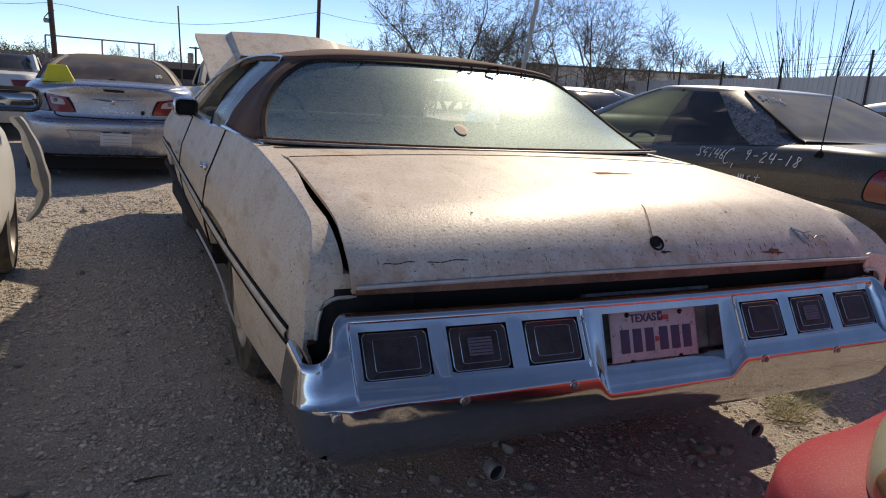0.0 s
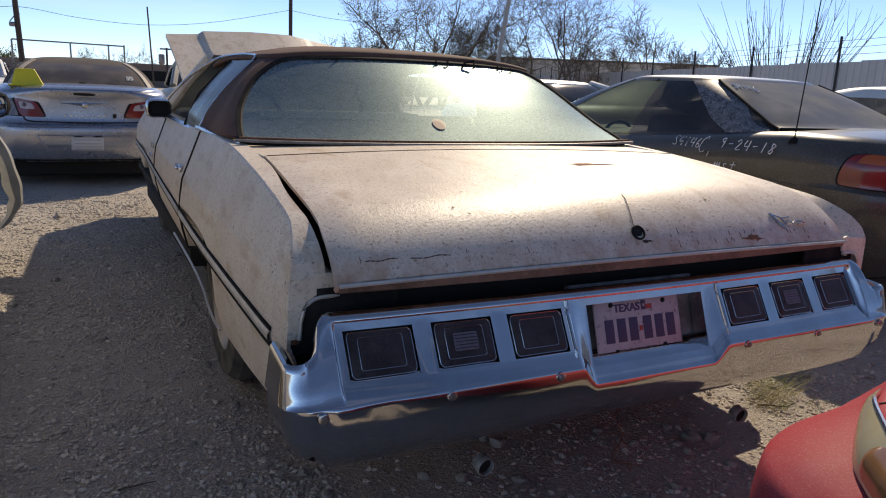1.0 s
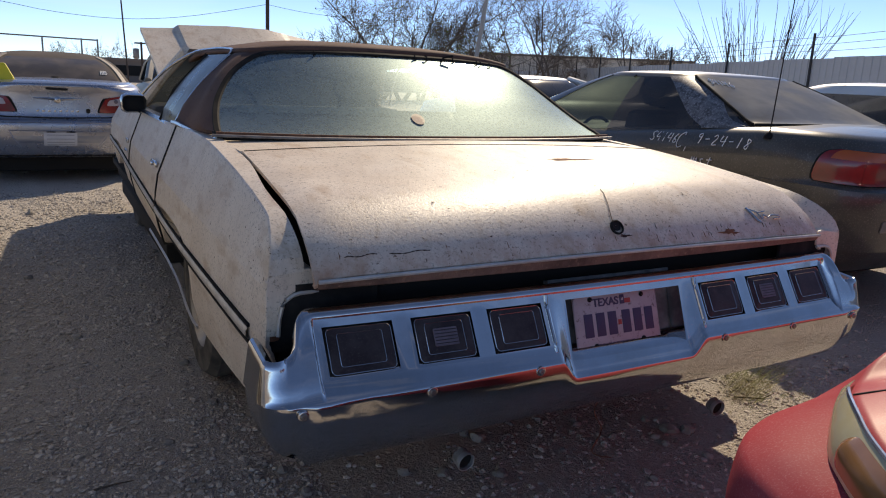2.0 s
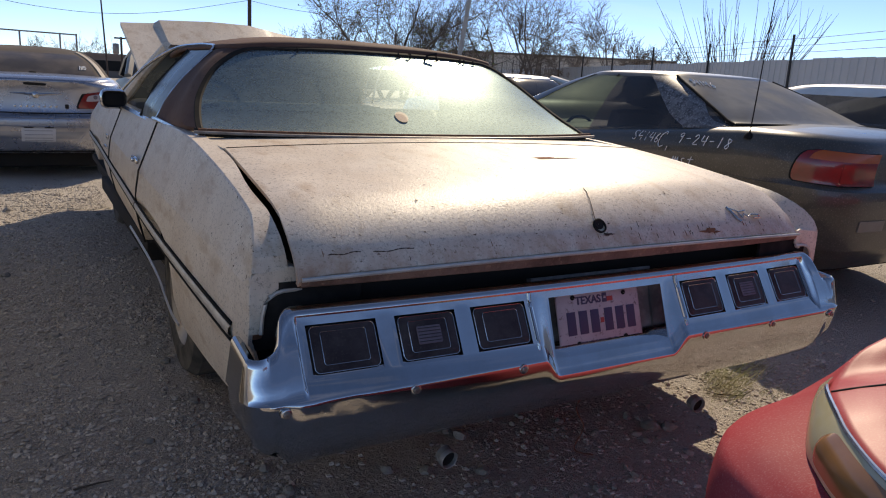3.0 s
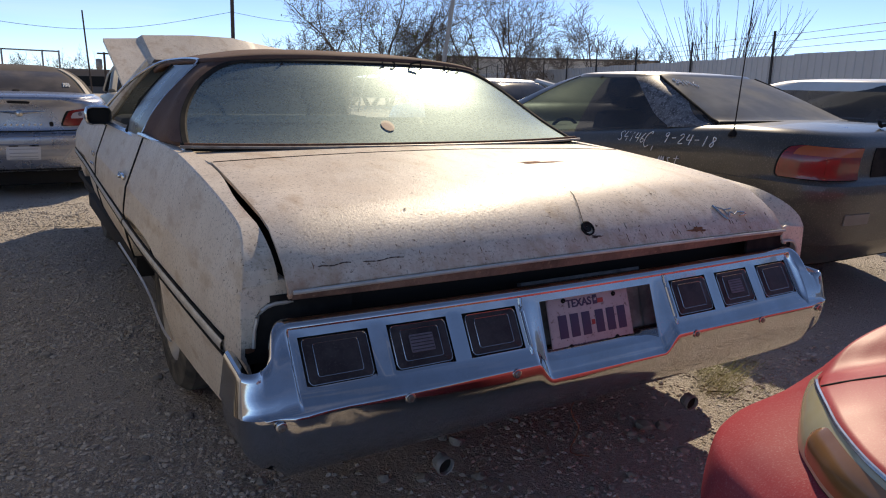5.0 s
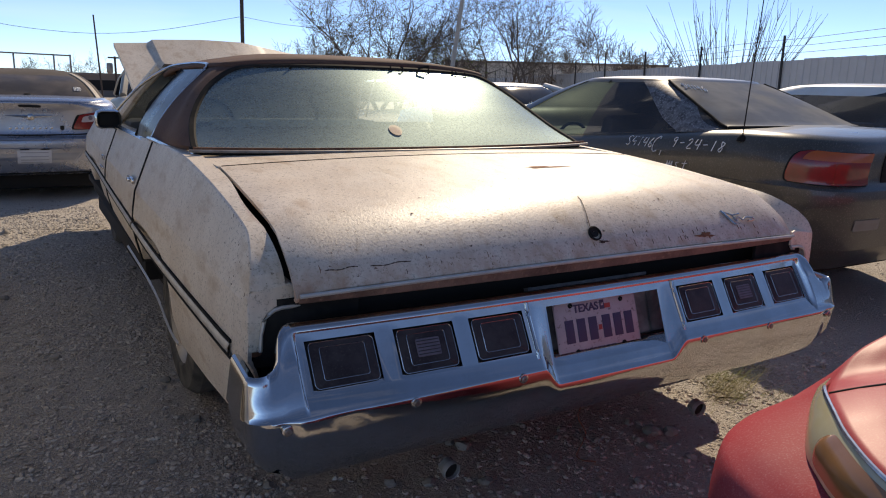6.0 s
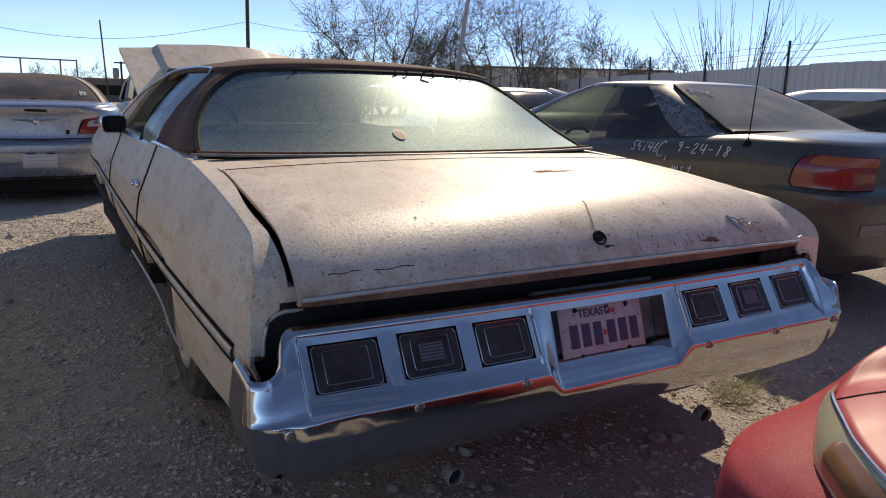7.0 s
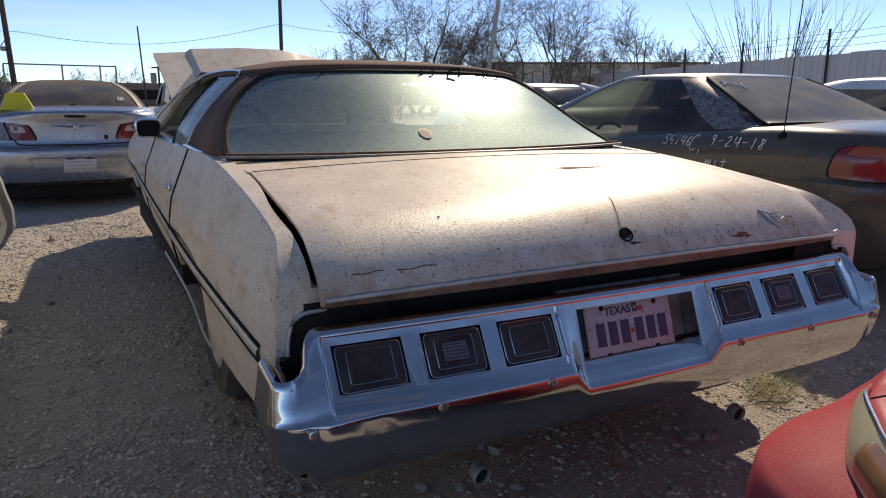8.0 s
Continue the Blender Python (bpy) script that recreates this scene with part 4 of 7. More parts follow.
GLASS_DARK = glass_material("tinted_glass", (0.10, 0.11, 0.13), 0.5, (0.22, 0.22, 0.23), 0.16, 0.08)
GLASS_GREEN = glass_material("green_glass", (0.17, 0.23, 0.21), 0.5, (0.30, 0.34, 0.32), 0.07, 0.05)
GLASS_GREY = glass_material("dusty_grey_glass", (0.25, 0.25, 0.26), 0.5, (0.30, 0.30, 0.29), 0.75, 0.25)
MOTTLED = material("mottled_film", (0.055, 0.058, 0.065), 0.5, tint=(0.20, 0.21, 0.22), scale=22, amount=1.0, fine=(0.30, 0.31, 0.32), fine_scale=70, fine_cut=(0.52, 0.62))
DULL_LENS = material("dull_reflector", (0.24, 0.23, 0.20), 0.4, tint=(0.17, 0.16, 0.13), scale=14)
AMBER = material("amber_lens", (0.42, 0.10, 0.018), 0.2, coat=0.5, tint=(0.35, 0.07, 0.02), scale=15)
RED_LENS = material("red_lens", (0.24, 0.012, 0.014), 0.18, coat=0.5, tint=(0.13, 0.018, 0.018), scale=9, amount=0.8)
PALE_LENS = material("pale_lens", (0.45, 0.38, 0.38), 0.25, coat=0.4)
SOFT_TOP = material("brown_soft_top", (0.055, 0.042, 0.036), 0.9, tint=(0.11, 0.085, 0.07), scale=2, bump=0.1, bump_scale=300)
YELLOW = material("yellow_plastic", (0.75, 0.62, 0.02), 0.45, tint=(0.6, 0.5, 0.05), scale=6)
SMOKED = material("smoked_lens", (0.13, 0.12, 0.125), 0.2, tint=(0.30, 0.28, 0.28), scale=18, amount=0.8, coat=0.5)
# the silver paint again, darkened so the plate dish looks shaded
SILVER_SHADE = material("silver_in_shade", (0.30, 0.33, 0.39), 0.32, 0.7, tint=(0.26, 0.28, 0.32), scale=5)
PAPER = material("paper_card", (0.55, 0.56, 0.58), 0.6, tint=(0.48, 0.48, 0.49), scale=8)
GREY_INK = material("grey_ink", (0.30, 0.31, 0.33), 0.7)
BEIGE_TRIM = material("beige_trim", (0.42, 0.37, 0.31), 0.7, tint=(0.30, 0.26, 0.22), scale=6)
DIM_GLASS = glass_material("dusty_brown_glass", (0.16, 0.15, 0.145), 0.5, (0.20, 0.175, 0.155), 0.55, 0.2)
CHALK = material("chalk_writing", (0.85, 0.86, 0.85), 0.9)
DIM_MIRROR = material("dim_mirror", (0.30, 0.32, 0.35), 0.05, 1.0, tint=(0.20, 0.21, 0.22), scale=9)
OLD_LENS = material("yellowed_headlamp", (0.42, 0.38, 0.22), 0.18, tint=(0.50, 0.47, 0.32), scale=5, amount=0.8, coat=0.6)
OLD_AMBER = material("browned_turn_lens", (0.28, 0.13, 0.045), 0.22, tint=(0.36, 0.20, 0.09), scale=6, coat=0.6)


def car_wheels(car, w, ys, r=0.31):
    for sx in (-1, 1):
        for y in ys:
            wheel(car, (sx * (w - 0.10), y, r), r, 0.19, sx)


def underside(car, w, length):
    # near-black pan, the shade under the car put into its colour
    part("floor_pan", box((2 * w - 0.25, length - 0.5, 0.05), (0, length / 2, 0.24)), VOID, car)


STROKES = {"S": [[(0.8, 0.9), (0.4, 1.0), (0.15, 0.8), (0.5, 0.5), (0.65, 0.25), (0.35, 0.0), (0.0, 0.1)]], "4": [[(0.3, 1.0), (0.1, 0.45), (0.75, 0.5)], [(0.75, 1.0), (0.5, 0.0)]],
           "1": [[(0.55, 1.0), (0.3, 0.0)]], "6": [[(0.7, 1.0), (0.3, 0.6), (0.1, 0.15), (0.35, 0.0), (0.6, 0.2), (0.45, 0.42), (0.2, 0.35)]],
           "C": [[(0.9, 0.85), (0.7, 1.0), (0.35, 0.75), (0.15, 0.3), (0.35, 0.0), (0.75, 0.1)]], ",": [[(0.3, 0.1), (0.15, -0.2)]],
           "9": [[(0.6, 0.75), (0.35, 0.6), (0.25, 0.85), (0.5, 1.0), (0.65, 0.85), (0.35, 0.0)]], "-": [[(0.15, 0.5), (0.65, 0.55)]],
           "2": [[(0.2, 0.8), (0.5, 1.0), (0.65, 0.75), (0.1, 0.05), (0.65, 0.05)]], "8": [[(0.65, 0.85), (0.35, 0.95), (0.35, 0.6), (0.5, 0.3), (0.3, 0.0), (0.1, 0.2), (0.65, 0.7), (0.65, 0.88)]],
           "m": [[(0.0, 0.0), (0.25, 0.8), (0.25, 0.1), (0.55, 0.8), (0.5, 0.1), (0.85, 0.8), (0.75, 0.0)]], "s": [[(0.65, 0.75), (0.3, 0.65), (0.45, 0.3), (0.1, 0.0)]],
           "t": [[(0.5, 1.0), (0.25, 0.1), (0.5, 0.0)], [(0.1, 0.7), (0.75, 0.75)]]}


def chalk_text(car, text, place, width, height):
    """Handwritten chalk: each sign a part of its own, drawn in thin strokes."""
    for i, ch in enumerate(text):
        bm = bmesh.new()
        for line in STROKES[ch]:
            pts = [place((i + x) * width, y * height) for x, y in line]
            fine = [spline(pts, v) for v in steps(0, len(pts) - 1, 5 * (len(pts) - 1))] if len(pts) > 2 else pts
            tube(fine, 0.0032, 4, bm=bm)
        part("chalk_mark", bm, CHALK, car)


def build_dark_coupe():
    car = thing("dark_coupe", "dusty dark green coupe with chalk writing on its side", "car", at=pose(3.11, 0.83, 0))
    w = 0.86
    top = table([-1, 0, 0.25, 0.6, 1.0, 1.6, 2.2, 3.2, 4.0, 4.5], [1.02, 1.025, 1.045, 1.05, 1.02, 0.97, 0.92, 0.90, 0.80, 0.66])
    body = Hull([(-0.78, 0.78, 0.16, 4.25, 7), (-0.66, 0.83, 0.05, 4.38, 7), (-0.44, 0.86, 0.0, 4.42, 7), (-0.30, 0.86, -0.01, 4.42, 7), (-0.26, 0.862, 0.035, 4.42, 7), (-0.13, 0.855, 0.035, 4.40, 7), (-0.05, 0.83, 0.05, 4.34, 6),
                 (-0.012, 0.775, 0.09, 4.25, 6), (0.0, 0.70, 0.16, 4.15, 5), (0.02, 0.35, 0.5, 3.6, 4), (0.025, 0.02, 1.0, 3.0, 3)], top)
    part("body", body.mesh(110, 3), DARK, car, "dusty dark green body", angle=60)
    # bumper below the lamps
    tl, tr = body.theta(2, "l", y=0.9), body.theta(2, "r", y=0.9)
    part("rear_bumper", body.patch(tl, tr + 1 if tr < tl else tr, 1.2, 3.1, 0.02, 0.04, 60, 8), DARK, car, "dark bumper cover")
    # tail lamps: amber strip above red
    for sx in (-1, 1):
        ta = body.theta(4.5, "l", y=0.27)
        tb = body.theta(4.5, "b", x=-0.40)
        if sx > 0:
            ta, tb = 1.5 - ta, 1.5 - tb

        def lens(a, b):
            # the upper outer corner is a wide arc
            off = 0.27 * (1 - math.sqrt(max(0, 1 - max(0, (b - 0.22) / 0.78) ** 2))) + 0.03 * max(0, 1 - b / 0.12)
            return off + a * (1 - off), b
        red = part("tail_lamp", body.patch(ta, tb, 3.98, 5.50, 0.012, 0.02, 30, 10, shape=lens), RED_LENS, car, "red and amber tail lamp")
        part("amber_lens", body.patch(ta, tb, 3.98, 5.50, 0.016, 0.012, 30, 5, shape=lambda a, b: lens(0.12 + 0.88 * a, 0.66 + 0.33 * b)), AMBER, red, "amber strip")
        part("inner_lens", body.patch(ta, tb, 3.98, 5.50, 0.015, 0.012, 12, 5, shape=lambda a, b: lens(0.60 + 0.38 * a, 0.10 + 0.50 * b)), RED_LENS, red)
        part("lamp_edge", body.patch(ta - 0.003 * (-sx), tb, 3.92, 5.56, 0.004, 0.01, 30, 10, shape=lens), BLACK, red)
    mid0, mid1 = body.theta(4.5, "b", x=-0.26), body.theta(4.5, "b", x=0.26)
    part("plate_panel", body.patch(mid0, mid1, 4.1, 5.5, 0.006, 0.012, 10, 4), BLACK, car)
    for x in (-0.42, 0.42):
        a, b = body.theta(2.2, "b", x=x - 0.11), body.theta(2.2, "b", x=x + 0.11)
        part("reflector", body.patch(a, b, 1.70, 2.00, 0.026, 0.012, 8, 3), DULL_LENS, car, "dull pale reflector")
    # greenhouse
    gtop = table([0.5, 1.0, 1.6, 2.2, 3.2], [1.035, 1.02, 0.97, 0.92, 0.885])
    house = Hull([(1.03, 0.77, 0.62, 3.35, 6), (1.06, 0.755, 0.70, 3.2, 6), (1.22, 0.665, 1.10, 2.75, 6), (1.325, 0.585, 1.38, 2.40, 5), (1.355, 0.52, 1.46, 2.30, 5), (1.372, 0.3, 1.65, 2.1, 4), (1.377, 0.02, 1.85, 1.95, 3)])
    low = Hull([(-0.08, 0.80, 0.56, 3.5, 6), (0.0, 0.785, 0.60, 3.4, 6)], top)
    # one skin from the belt to the roof
    class Blend(Hull):
        def at(self, th, k):
            if k <= 0.0:
                return low.at(th, 1 + k)
            p = house.at(th, k)
            if k < 1:
                return low.at(th, 1).lerp(house.at(th, 1), k)
            return p
    skin = Blend(house.levels)
    ths = skin.even(96, 1)

    def front_pane(t):
        return skin.at(t, 1.5).y > 1.99
    part("glasshouse", grid([[skin.at(t, k) for k in [-0.5, 0, 0.25, 0.5, 1, 1.33, 1.66, 2, 2.33, 2.66, 3]] for t in ths], close_u=True, skip=lambda i, j: front_pane(ths[i])), GLASS_DARK, car, "dark tinted windows").visible_shadow = False
    part("front_glass", grid([[skin.at(t, k) for k in [-0.5, 0, 0.25, 0.5, 1, 1.33, 1.66, 2, 2.33, 2.66, 3]] for t in ths], close_u=True, skip=lambda i, j: not front_pane(ths[i])), GLASS_GREEN, car, "greenish front windows").visible_shadow = False
    part("roof", grid([[skin.at(t, k) for k in steps(2.95, 6, 14)] for t in ths], close_u=True), DARK, car, "pale dusty roof")
    lt = lambda k, y: skin.theta(k, "l", y=y)
    for sx in (-1, 1):
        f = (lambda t: t) if sx < 0 else (lambda t: 0.5 - t)
        def strip(nm, bottom, top_, mat, off=0.006):
            # a panel between two edges: each edge has its place at the belt and at the roof
            (b0, b1), (t0, t1) = bottom, top_
            rows = []
            for k in steps(-0.2, 3.05, 14):
                g = interp(k, [0, 1, 2, 3], [0, 0.22, 0.68, 1])
                ya, yb = b0 + (t0 - b0) * g, b1 + (t1 - b1) * g
                rows.append([(lambda t, kk: skin.at(t, kk) + Vector((sx * off, 0, 0.3 * off)))(f(lt(max(k, 0), y)), k) for y in steps(ya, yb, 5)])
            part(nm, solid(grid(rows), 0.004), mat, car)
        strip("rear_pillar", (0.80, 1.10), (1.32, 1.62), MOTTLED)
        strip("door_pillar", (1.98, 2.01), (1.92, 1.95), BLACK, 0.004)
        strip("front_pillar", (3.0, 3.2), (2.22, 2.32), DARK)
    # rear window under dust
    tb0, tb1 = skin.theta(1.5, "b", x=-0.62), skin.theta(1.5, "b", x=0.62)
    part("rear_window", skin.patch(tb0 - 0.012, tb1 + 0.012, 0.25, 3.02, 0.008, 0.012, 24, 12), GLASS_GREY, car, "rear window grey with dust")
    rim = [skin.at(t, 0.2) for t in steps(tb0 - 0.014, tb1 + 0.014, 20)]
    part("window_rubber", tube([p + Vector((0, -0.012, 0.006)) for p in rim], 0.010, 6), BLACK, car)
    for a in (tb0 - 0.014, tb1 + 0.014):
        part("window_rubber", tube([skin.at(a, k) + skin.normal(a, max(k, 1.1)) * 0.01 for k in steps(0.2, 3, 10)], 0.009, 6), BLACK, car)
    # aerial
    base = Vector((-0.80, 0.575, 0.99))
    aerial = part("aerial", tube([base, base + Vector((-0.004, -0.008, 0.05)), base + Vector((-0.02, -0.08, 1.35))], 0.004, 6, taper=[0.006, 0.004, 0.0025]), BLACK, car, "long thin aerial, leaning back")
    part("aerial_foot", lathe([(0.03, 0), (0.028, 0.015), (0.014, 0.035), (0.001, 0.04)], axis="z", sides=14, at=base - Vector((0, 0, 0.01))), BLACK, aerial)
    part("seat", box((0.5, 0.14, 0.6), (-0.36, 2.0, 0.78), (12, 0, 0), bevel=0.06), INSIDE, car)
    part("seat", box((0.5, 0.14, 0.6), (0.36, 2.0, 0.78), (12, 0, 0), bevel=0.06), INSIDE, car)
    part("steering_wheel", lathe([(0.18 + 0.014 * math.cos(a), 0.014 * math.sin(a)) for a in steps(0, 2 * math.pi, 8)], axis="y", at=(-0.36, 2.62, 0.80)), BLACK, car)
    # a crumpled strip on the lid
    part("scrap", tube([(0.02 + 0.05 * i, 0.18 + 0.02 * math.sin(i * 2.1), 1.068 + 0.012 * math.cos(i * 2.7)) for i in range(6)], 0.012, 5), BLACK, car, "crumpled dark strip")
    car_wheels(car, w, (0.85, 3.4))
    underside(car, w, 4.4)
    # writing on the side, following the panel
    def on_side(y, z):
        w_ = interp(z - top(y), [-0.44, -0.30, -0.26, -0.13, -0.05, -0.012], [0.86, 0.86, 0.862, 0.855, 0.83, 0.775])
        return Vector((-w_ - 0.007, y, z))
    chalk_text(car, "S4146", lambda u, v: on_side(1.475 - u, 0.893 + v), 0.052, 0.060)
    chalk_text(car, "C,", lambda u, v: on_side(1.235 - u, 0.868 + v), 0.075, 0.100)
    chalk_text(car, "9-24-18", lambda u, v: on_side(1.065 - u, 0.909 + v), 0.062, 0.062)
    chalk_text(car, "mst", lambda u, v: on_side(1.085 - u, 0.768 + v), 0.065, 0.065)
    def on_glass(u, v):
        th, k = tb0 + (0.07 + u) / 1.24 * (tb1 - tb0), 2.45 + 2.9 * v - 0.6 * u
        return skin.at(th, k) + skin.normal(th, k) * 0.014
    chalk_text(car, "S4146", on_glass, 0.07, 0.10)
    return car


def build_silver():
    car = thing("silver_convertible", "silver convertible with brown soft top, parked on dirt", "car", at=pose(-1.27, 6.98, 0))
    w = 0.905
    top = table([-1, 0, 0.3, 0.8, 1.4, 3.0, 4.0, 4.8], [0.985, 0.995, 1.01, 1.02, 1.0, 0.93, 0.85, 0.7])
    levels = [(-0.76, 0.78, 0.22, 4.6, 7), (-0.72, 0.86, 0.07, 4.7, 7), (-0.55, 0.90, 0.0, 4.75, 7), (-0.375, w, -0.01, 4.75, 7), (-0.325, w, 0.045, 4.75, 7), (-0.12, 0.895, 0.055, 4.7, 6), (-0.045, 0.855, 0.045, 4.65, 6),
              (-0.008, 0.81, 0.035, 4.6, 5), (0.010, 0.76, 0.07, 4.5, 5), (0.030, 0.55, 0.25, 4.2, 4), (0.045, 0.02, 1.2, 3.0, 3)]
    body = Hull(levels, top)
    part("body", body.mesh(120, 4), SILVER, car, "silver painted body", angle=50)

    def back(x, z, out=0.0):
        """A place on the car's rear face."""
        zs = [lv[0] + 0.995 for lv in levels[:9]]
        hw, y0, y1, sq = (interp(z, zs, [lv[i] for lv in levels[:9]]) for i in (1, 2, 3, 4))
        q = (1 - min(0.999, abs(x) / hw) ** sq) ** (1 / sq)
        return Vector((x, (y0 + y1) / 2 - (y1 - y0) / 2 * q - out, z))

    def panel(c, out, thick=0.016, r=0.0, na=14, nb=8):
        """A plate on the rear face between four corners (top outer, top inner, low inner, low outer)."""
        def pt(a, b, o):
            if r:
                u, v = 2 * a - 1, 2 * b - 1
                a, b = 0.5 + 0.5 * u * math.sqrt(1 - r * v ** 4), 0.5 + 0.5 * v * math.sqrt(1 - r * u ** 4)
            up = [c[0][i] + (c[1][i] - c[0][i]) * a for i in (0, 1)]
            lo = [c[3][i] + (c[2][i] - c[3][i]) * a for i in (0, 1)]
            return back(*[lo[i] + (up[i] - lo[i]) * b for i in (0, 1)], o)
        face, rear = ([[pt(a, b, o) for b in steps(0, 1, nb)] for a in steps(0, 1, na)] for o in (out, out - thick))
        ring = lambda g: g[0][:] + [q[-1] for q in g[1:]] + g[-1][::-1][1:] + [q[0] for q in g[::-1][1:-1]]
        bm = grid(face)
        grid([ring(face), ring(rear)], close_v=True, bm=bm)
        bmesh.ops.remove_doubles(bm, verts=bm.verts, dist=0.0002)
        return bm

    # shut lines: the lid's lower edge and its sides, and the bumper's upper edge
    seam = [(-0.64, 0.90), (-0.57, 0.74), (-0.52, 0.680), (-0.30, 0.670), (0.0, 0.666), (0.30, 0.670), (0.52, 0.680), (0.57, 0.74), (0.64, 0.90)]
    part("lid_seam", tube([back(*q, 0.001) for q in (spline([Vector((*p, 0)) for p in seam], v)[:2] for v in steps(0, 8, 64))], 0.0075, 6), VOID, car, "dark shut line of the trunk lid")
    part("bumper_step", tube([back(x, 0.622, 0.004) for x in steps(-0.86, 0.86, 40)], 0.007, 6), SILVER, car)
    part("lip_edge", tube([back(x, 0.988 + 0.012 * (1 - (x / 0.75) ** 2), 0.004) for x in steps(-0.76, 0.76, 40)], 0.010, 8), SILVER, car, "sharp upper edge of the trunk lid")
    for sx in (-1, 1):
        cut = lambda pts: [(sx * x, z) for x, z in pts]
        lamp = part("tail_lamp", panel(cut(((0.815, 0.900), (0.415, 0.872), (0.352, 0.715), (0.780, 0.728))), 0.004, r=0.10), BLACK, car, "red and clear tail lamp")
        part("red_lens", panel(cut(((0.640, 0.905), (0.442, 0.868), (0.368, 0.722), (0.585, 0.722))), 0.011, r=0.16), RED_LENS, lamp, "red lens")
        part("clear_lens", panel(cut(((0.800, 0.893), (0.655, 0.902), (0.600, 0.728), (0.770, 0.735))), 0.011, r=0.10), SMOKED, lamp, "smoked clear outer lens")
        part("reversing_lens", panel(cut(((0.600, 0.872), (0.478, 0.852), (0.452, 0.792), (0.585, 0.800))), 0.015, r=0.2), PALE_LENS, lamp)
        part("lens_bulb", lathe([(0.022, 0.004), (0.020, -0.004), (0.010, -0.010), (0.001, -0.011)], axis="y", sides=14, at=back(sx * 0.545, 0.838, 0.016)), LENS_CLEAR, lamp)
        part("reflector_strip", panel(cut(((0.86, 0.628), (0.70, 0.628), (0.70, 0.616), (0.86, 0.616))), 0.014), PALE_LENS, car, "pale reflector strip")
    part("plate_recess", panel(((-0.447, 0.540), (0.455, 0.530), (0.308, 0.340), (-0.305, 0.345)), 0.005, r=0.06, na=24), SILVER_SHADE, car, "dished plate panel")
    rim = [(-0.447, 0.540), (-0.15, 0.540), (0.15, 0.536), (0.455, 0.530), (0.420, 0.45), (0.345, 0.365), (0.308, 0.340), (0.0, 0.335), (-0.305, 0.345), (-0.35, 0.37), (-0.41, 0.45), (-0.447, 0.540)]
    part("recess_edge", tube([back(x, z, 0.006) for x, z in rim], 0.006, 6), SILVER, car)
    card = part("plate_card", panel(((-0.147, 0.520), (0.158, 0.517), (0.152, 0.383), (-0.150, 0.385)), 0.012, 0.004), PAPER, car, "pale temporary card with grey bars")
    for z in (0.495, 0.455, 0.42, 0.395):
        part("text_bar", panel(((-0.12, z + 0.004), (0.13, z + 0.003), (0.13, z - 0.004), (-0.12, z - 0.003)), 0.0145, 0.002), GREY_INK, card)
    for x in (-0.08, 0.10):
        part("plate_lamp", panel(((x - 0.04, 0.531), (x + 0.04, 0.531), (x + 0.04, 0.522), (x - 0.04, 0.522)), 0.018, 0.006), BLACK, car)
    part("badge", lathe([(0.001, -0.010), (0.022, -0.008), (0.034, 0.0), (0.034, 0.006)], axis="y", sides=20, at=back(0.0, 0.846, 0.004)), TRIM, car, "round bright badge with wings")
    for sx in (-1, 1):
        part("badge_wing", tube([back(sx * 0.03, 0.852, 0.006), back(sx * 0.12, 0.858, 0.006), back(sx * 0.24, 0.860, 0.004)], 0.012, 6, taper=[0.016, 0.011, 0.002]), TRIM, car)
    for i in range(8):
        part("badge_bar", box((0.022, 0.006, 0.026), back(-0.185 + 0.052 * i, 0.738, 0.003), bevel=0.003), TRIM, car)
    part("model_mark", box((0.036, 0.006, 0.044), back(0.275, 0.738, 0.003), bevel=0.010), BLACK, car)
    # raised near-black plate, colour in place of the shade in the recess
    part("lid_handle", panel(((-0.105, 0.968), (0.105, 0.962), (0.095, 0.938), (-0.095, 0.943)), 0.006, r=0.25), VOID, car, "dark handle recess")
    part("brake_lamp", box((0.07, 0.06, 0.03), (0.0, 0.62, 1.050), (18, 0, 0), bevel=0.012), BLACK, car, "small black aerial fin")
    house = Hull([(0.985, 0.80, 0.50, 3.3, 6), (1.05, 0.775, 0.62, 3.1, 6), (1.18, 0.69, 0.92, 2.8, 6), (1.275, 0.58, 1.28, 2.55, 5), (1.315, 0.46, 1.55, 2.4, 4), (1.335, 0.28, 1.8, 2.25, 4), (1.34, 0.02, 2.0, 2.1, 3)])
    part("soft_top", house.mesh(100, 5), SOFT_TOP, car, "dusty brown fabric soft top")
    a, b = house.theta(1.2, "b", x=-0.60), house.theta(1.2, "b", x=0.60)
    part("rear_window", house.patch(a, b, 0.55, 2.75, 0.006, 0.01, 24, 10, shape=lambda u, v: (0.5 + (u - 0.5) * (1 - 0.08 * v), v)), DIM_GLASS, car, "dusty rear window")
    for i in range(5):
        t0 = a + (b - a) * (0.72 + 0.025 * i)
        part("chalk_mark", tube([house.at(t0, 1.35) + house.normal(t0, 1.35) * 0.012, house.at(t0 + 0.004, 1.62) + house.normal(t0, 1.6) * 0.012, house.at(t0 + 0.006, 1.45) + house.normal(t0, 1.5) * 0.012], 0.004, 4), CHALK, car)
    for sx in (-1, 1):
        edge = house.theta(1.2, "b", x=sx * 0.665)
        rows = []
        for k in steps(0.1, 3.2, 14):
            rows.append([house.at(edge + d * sx, k) + house.normal(edge + d * sx, k) * 0.010 for d in (-0.012, -0.004, 0.006, 0.016)])
        part("top_edge", solid(grid(rows), 0.012), BEIGE_TRIM, car, "beige binding along the soft top")
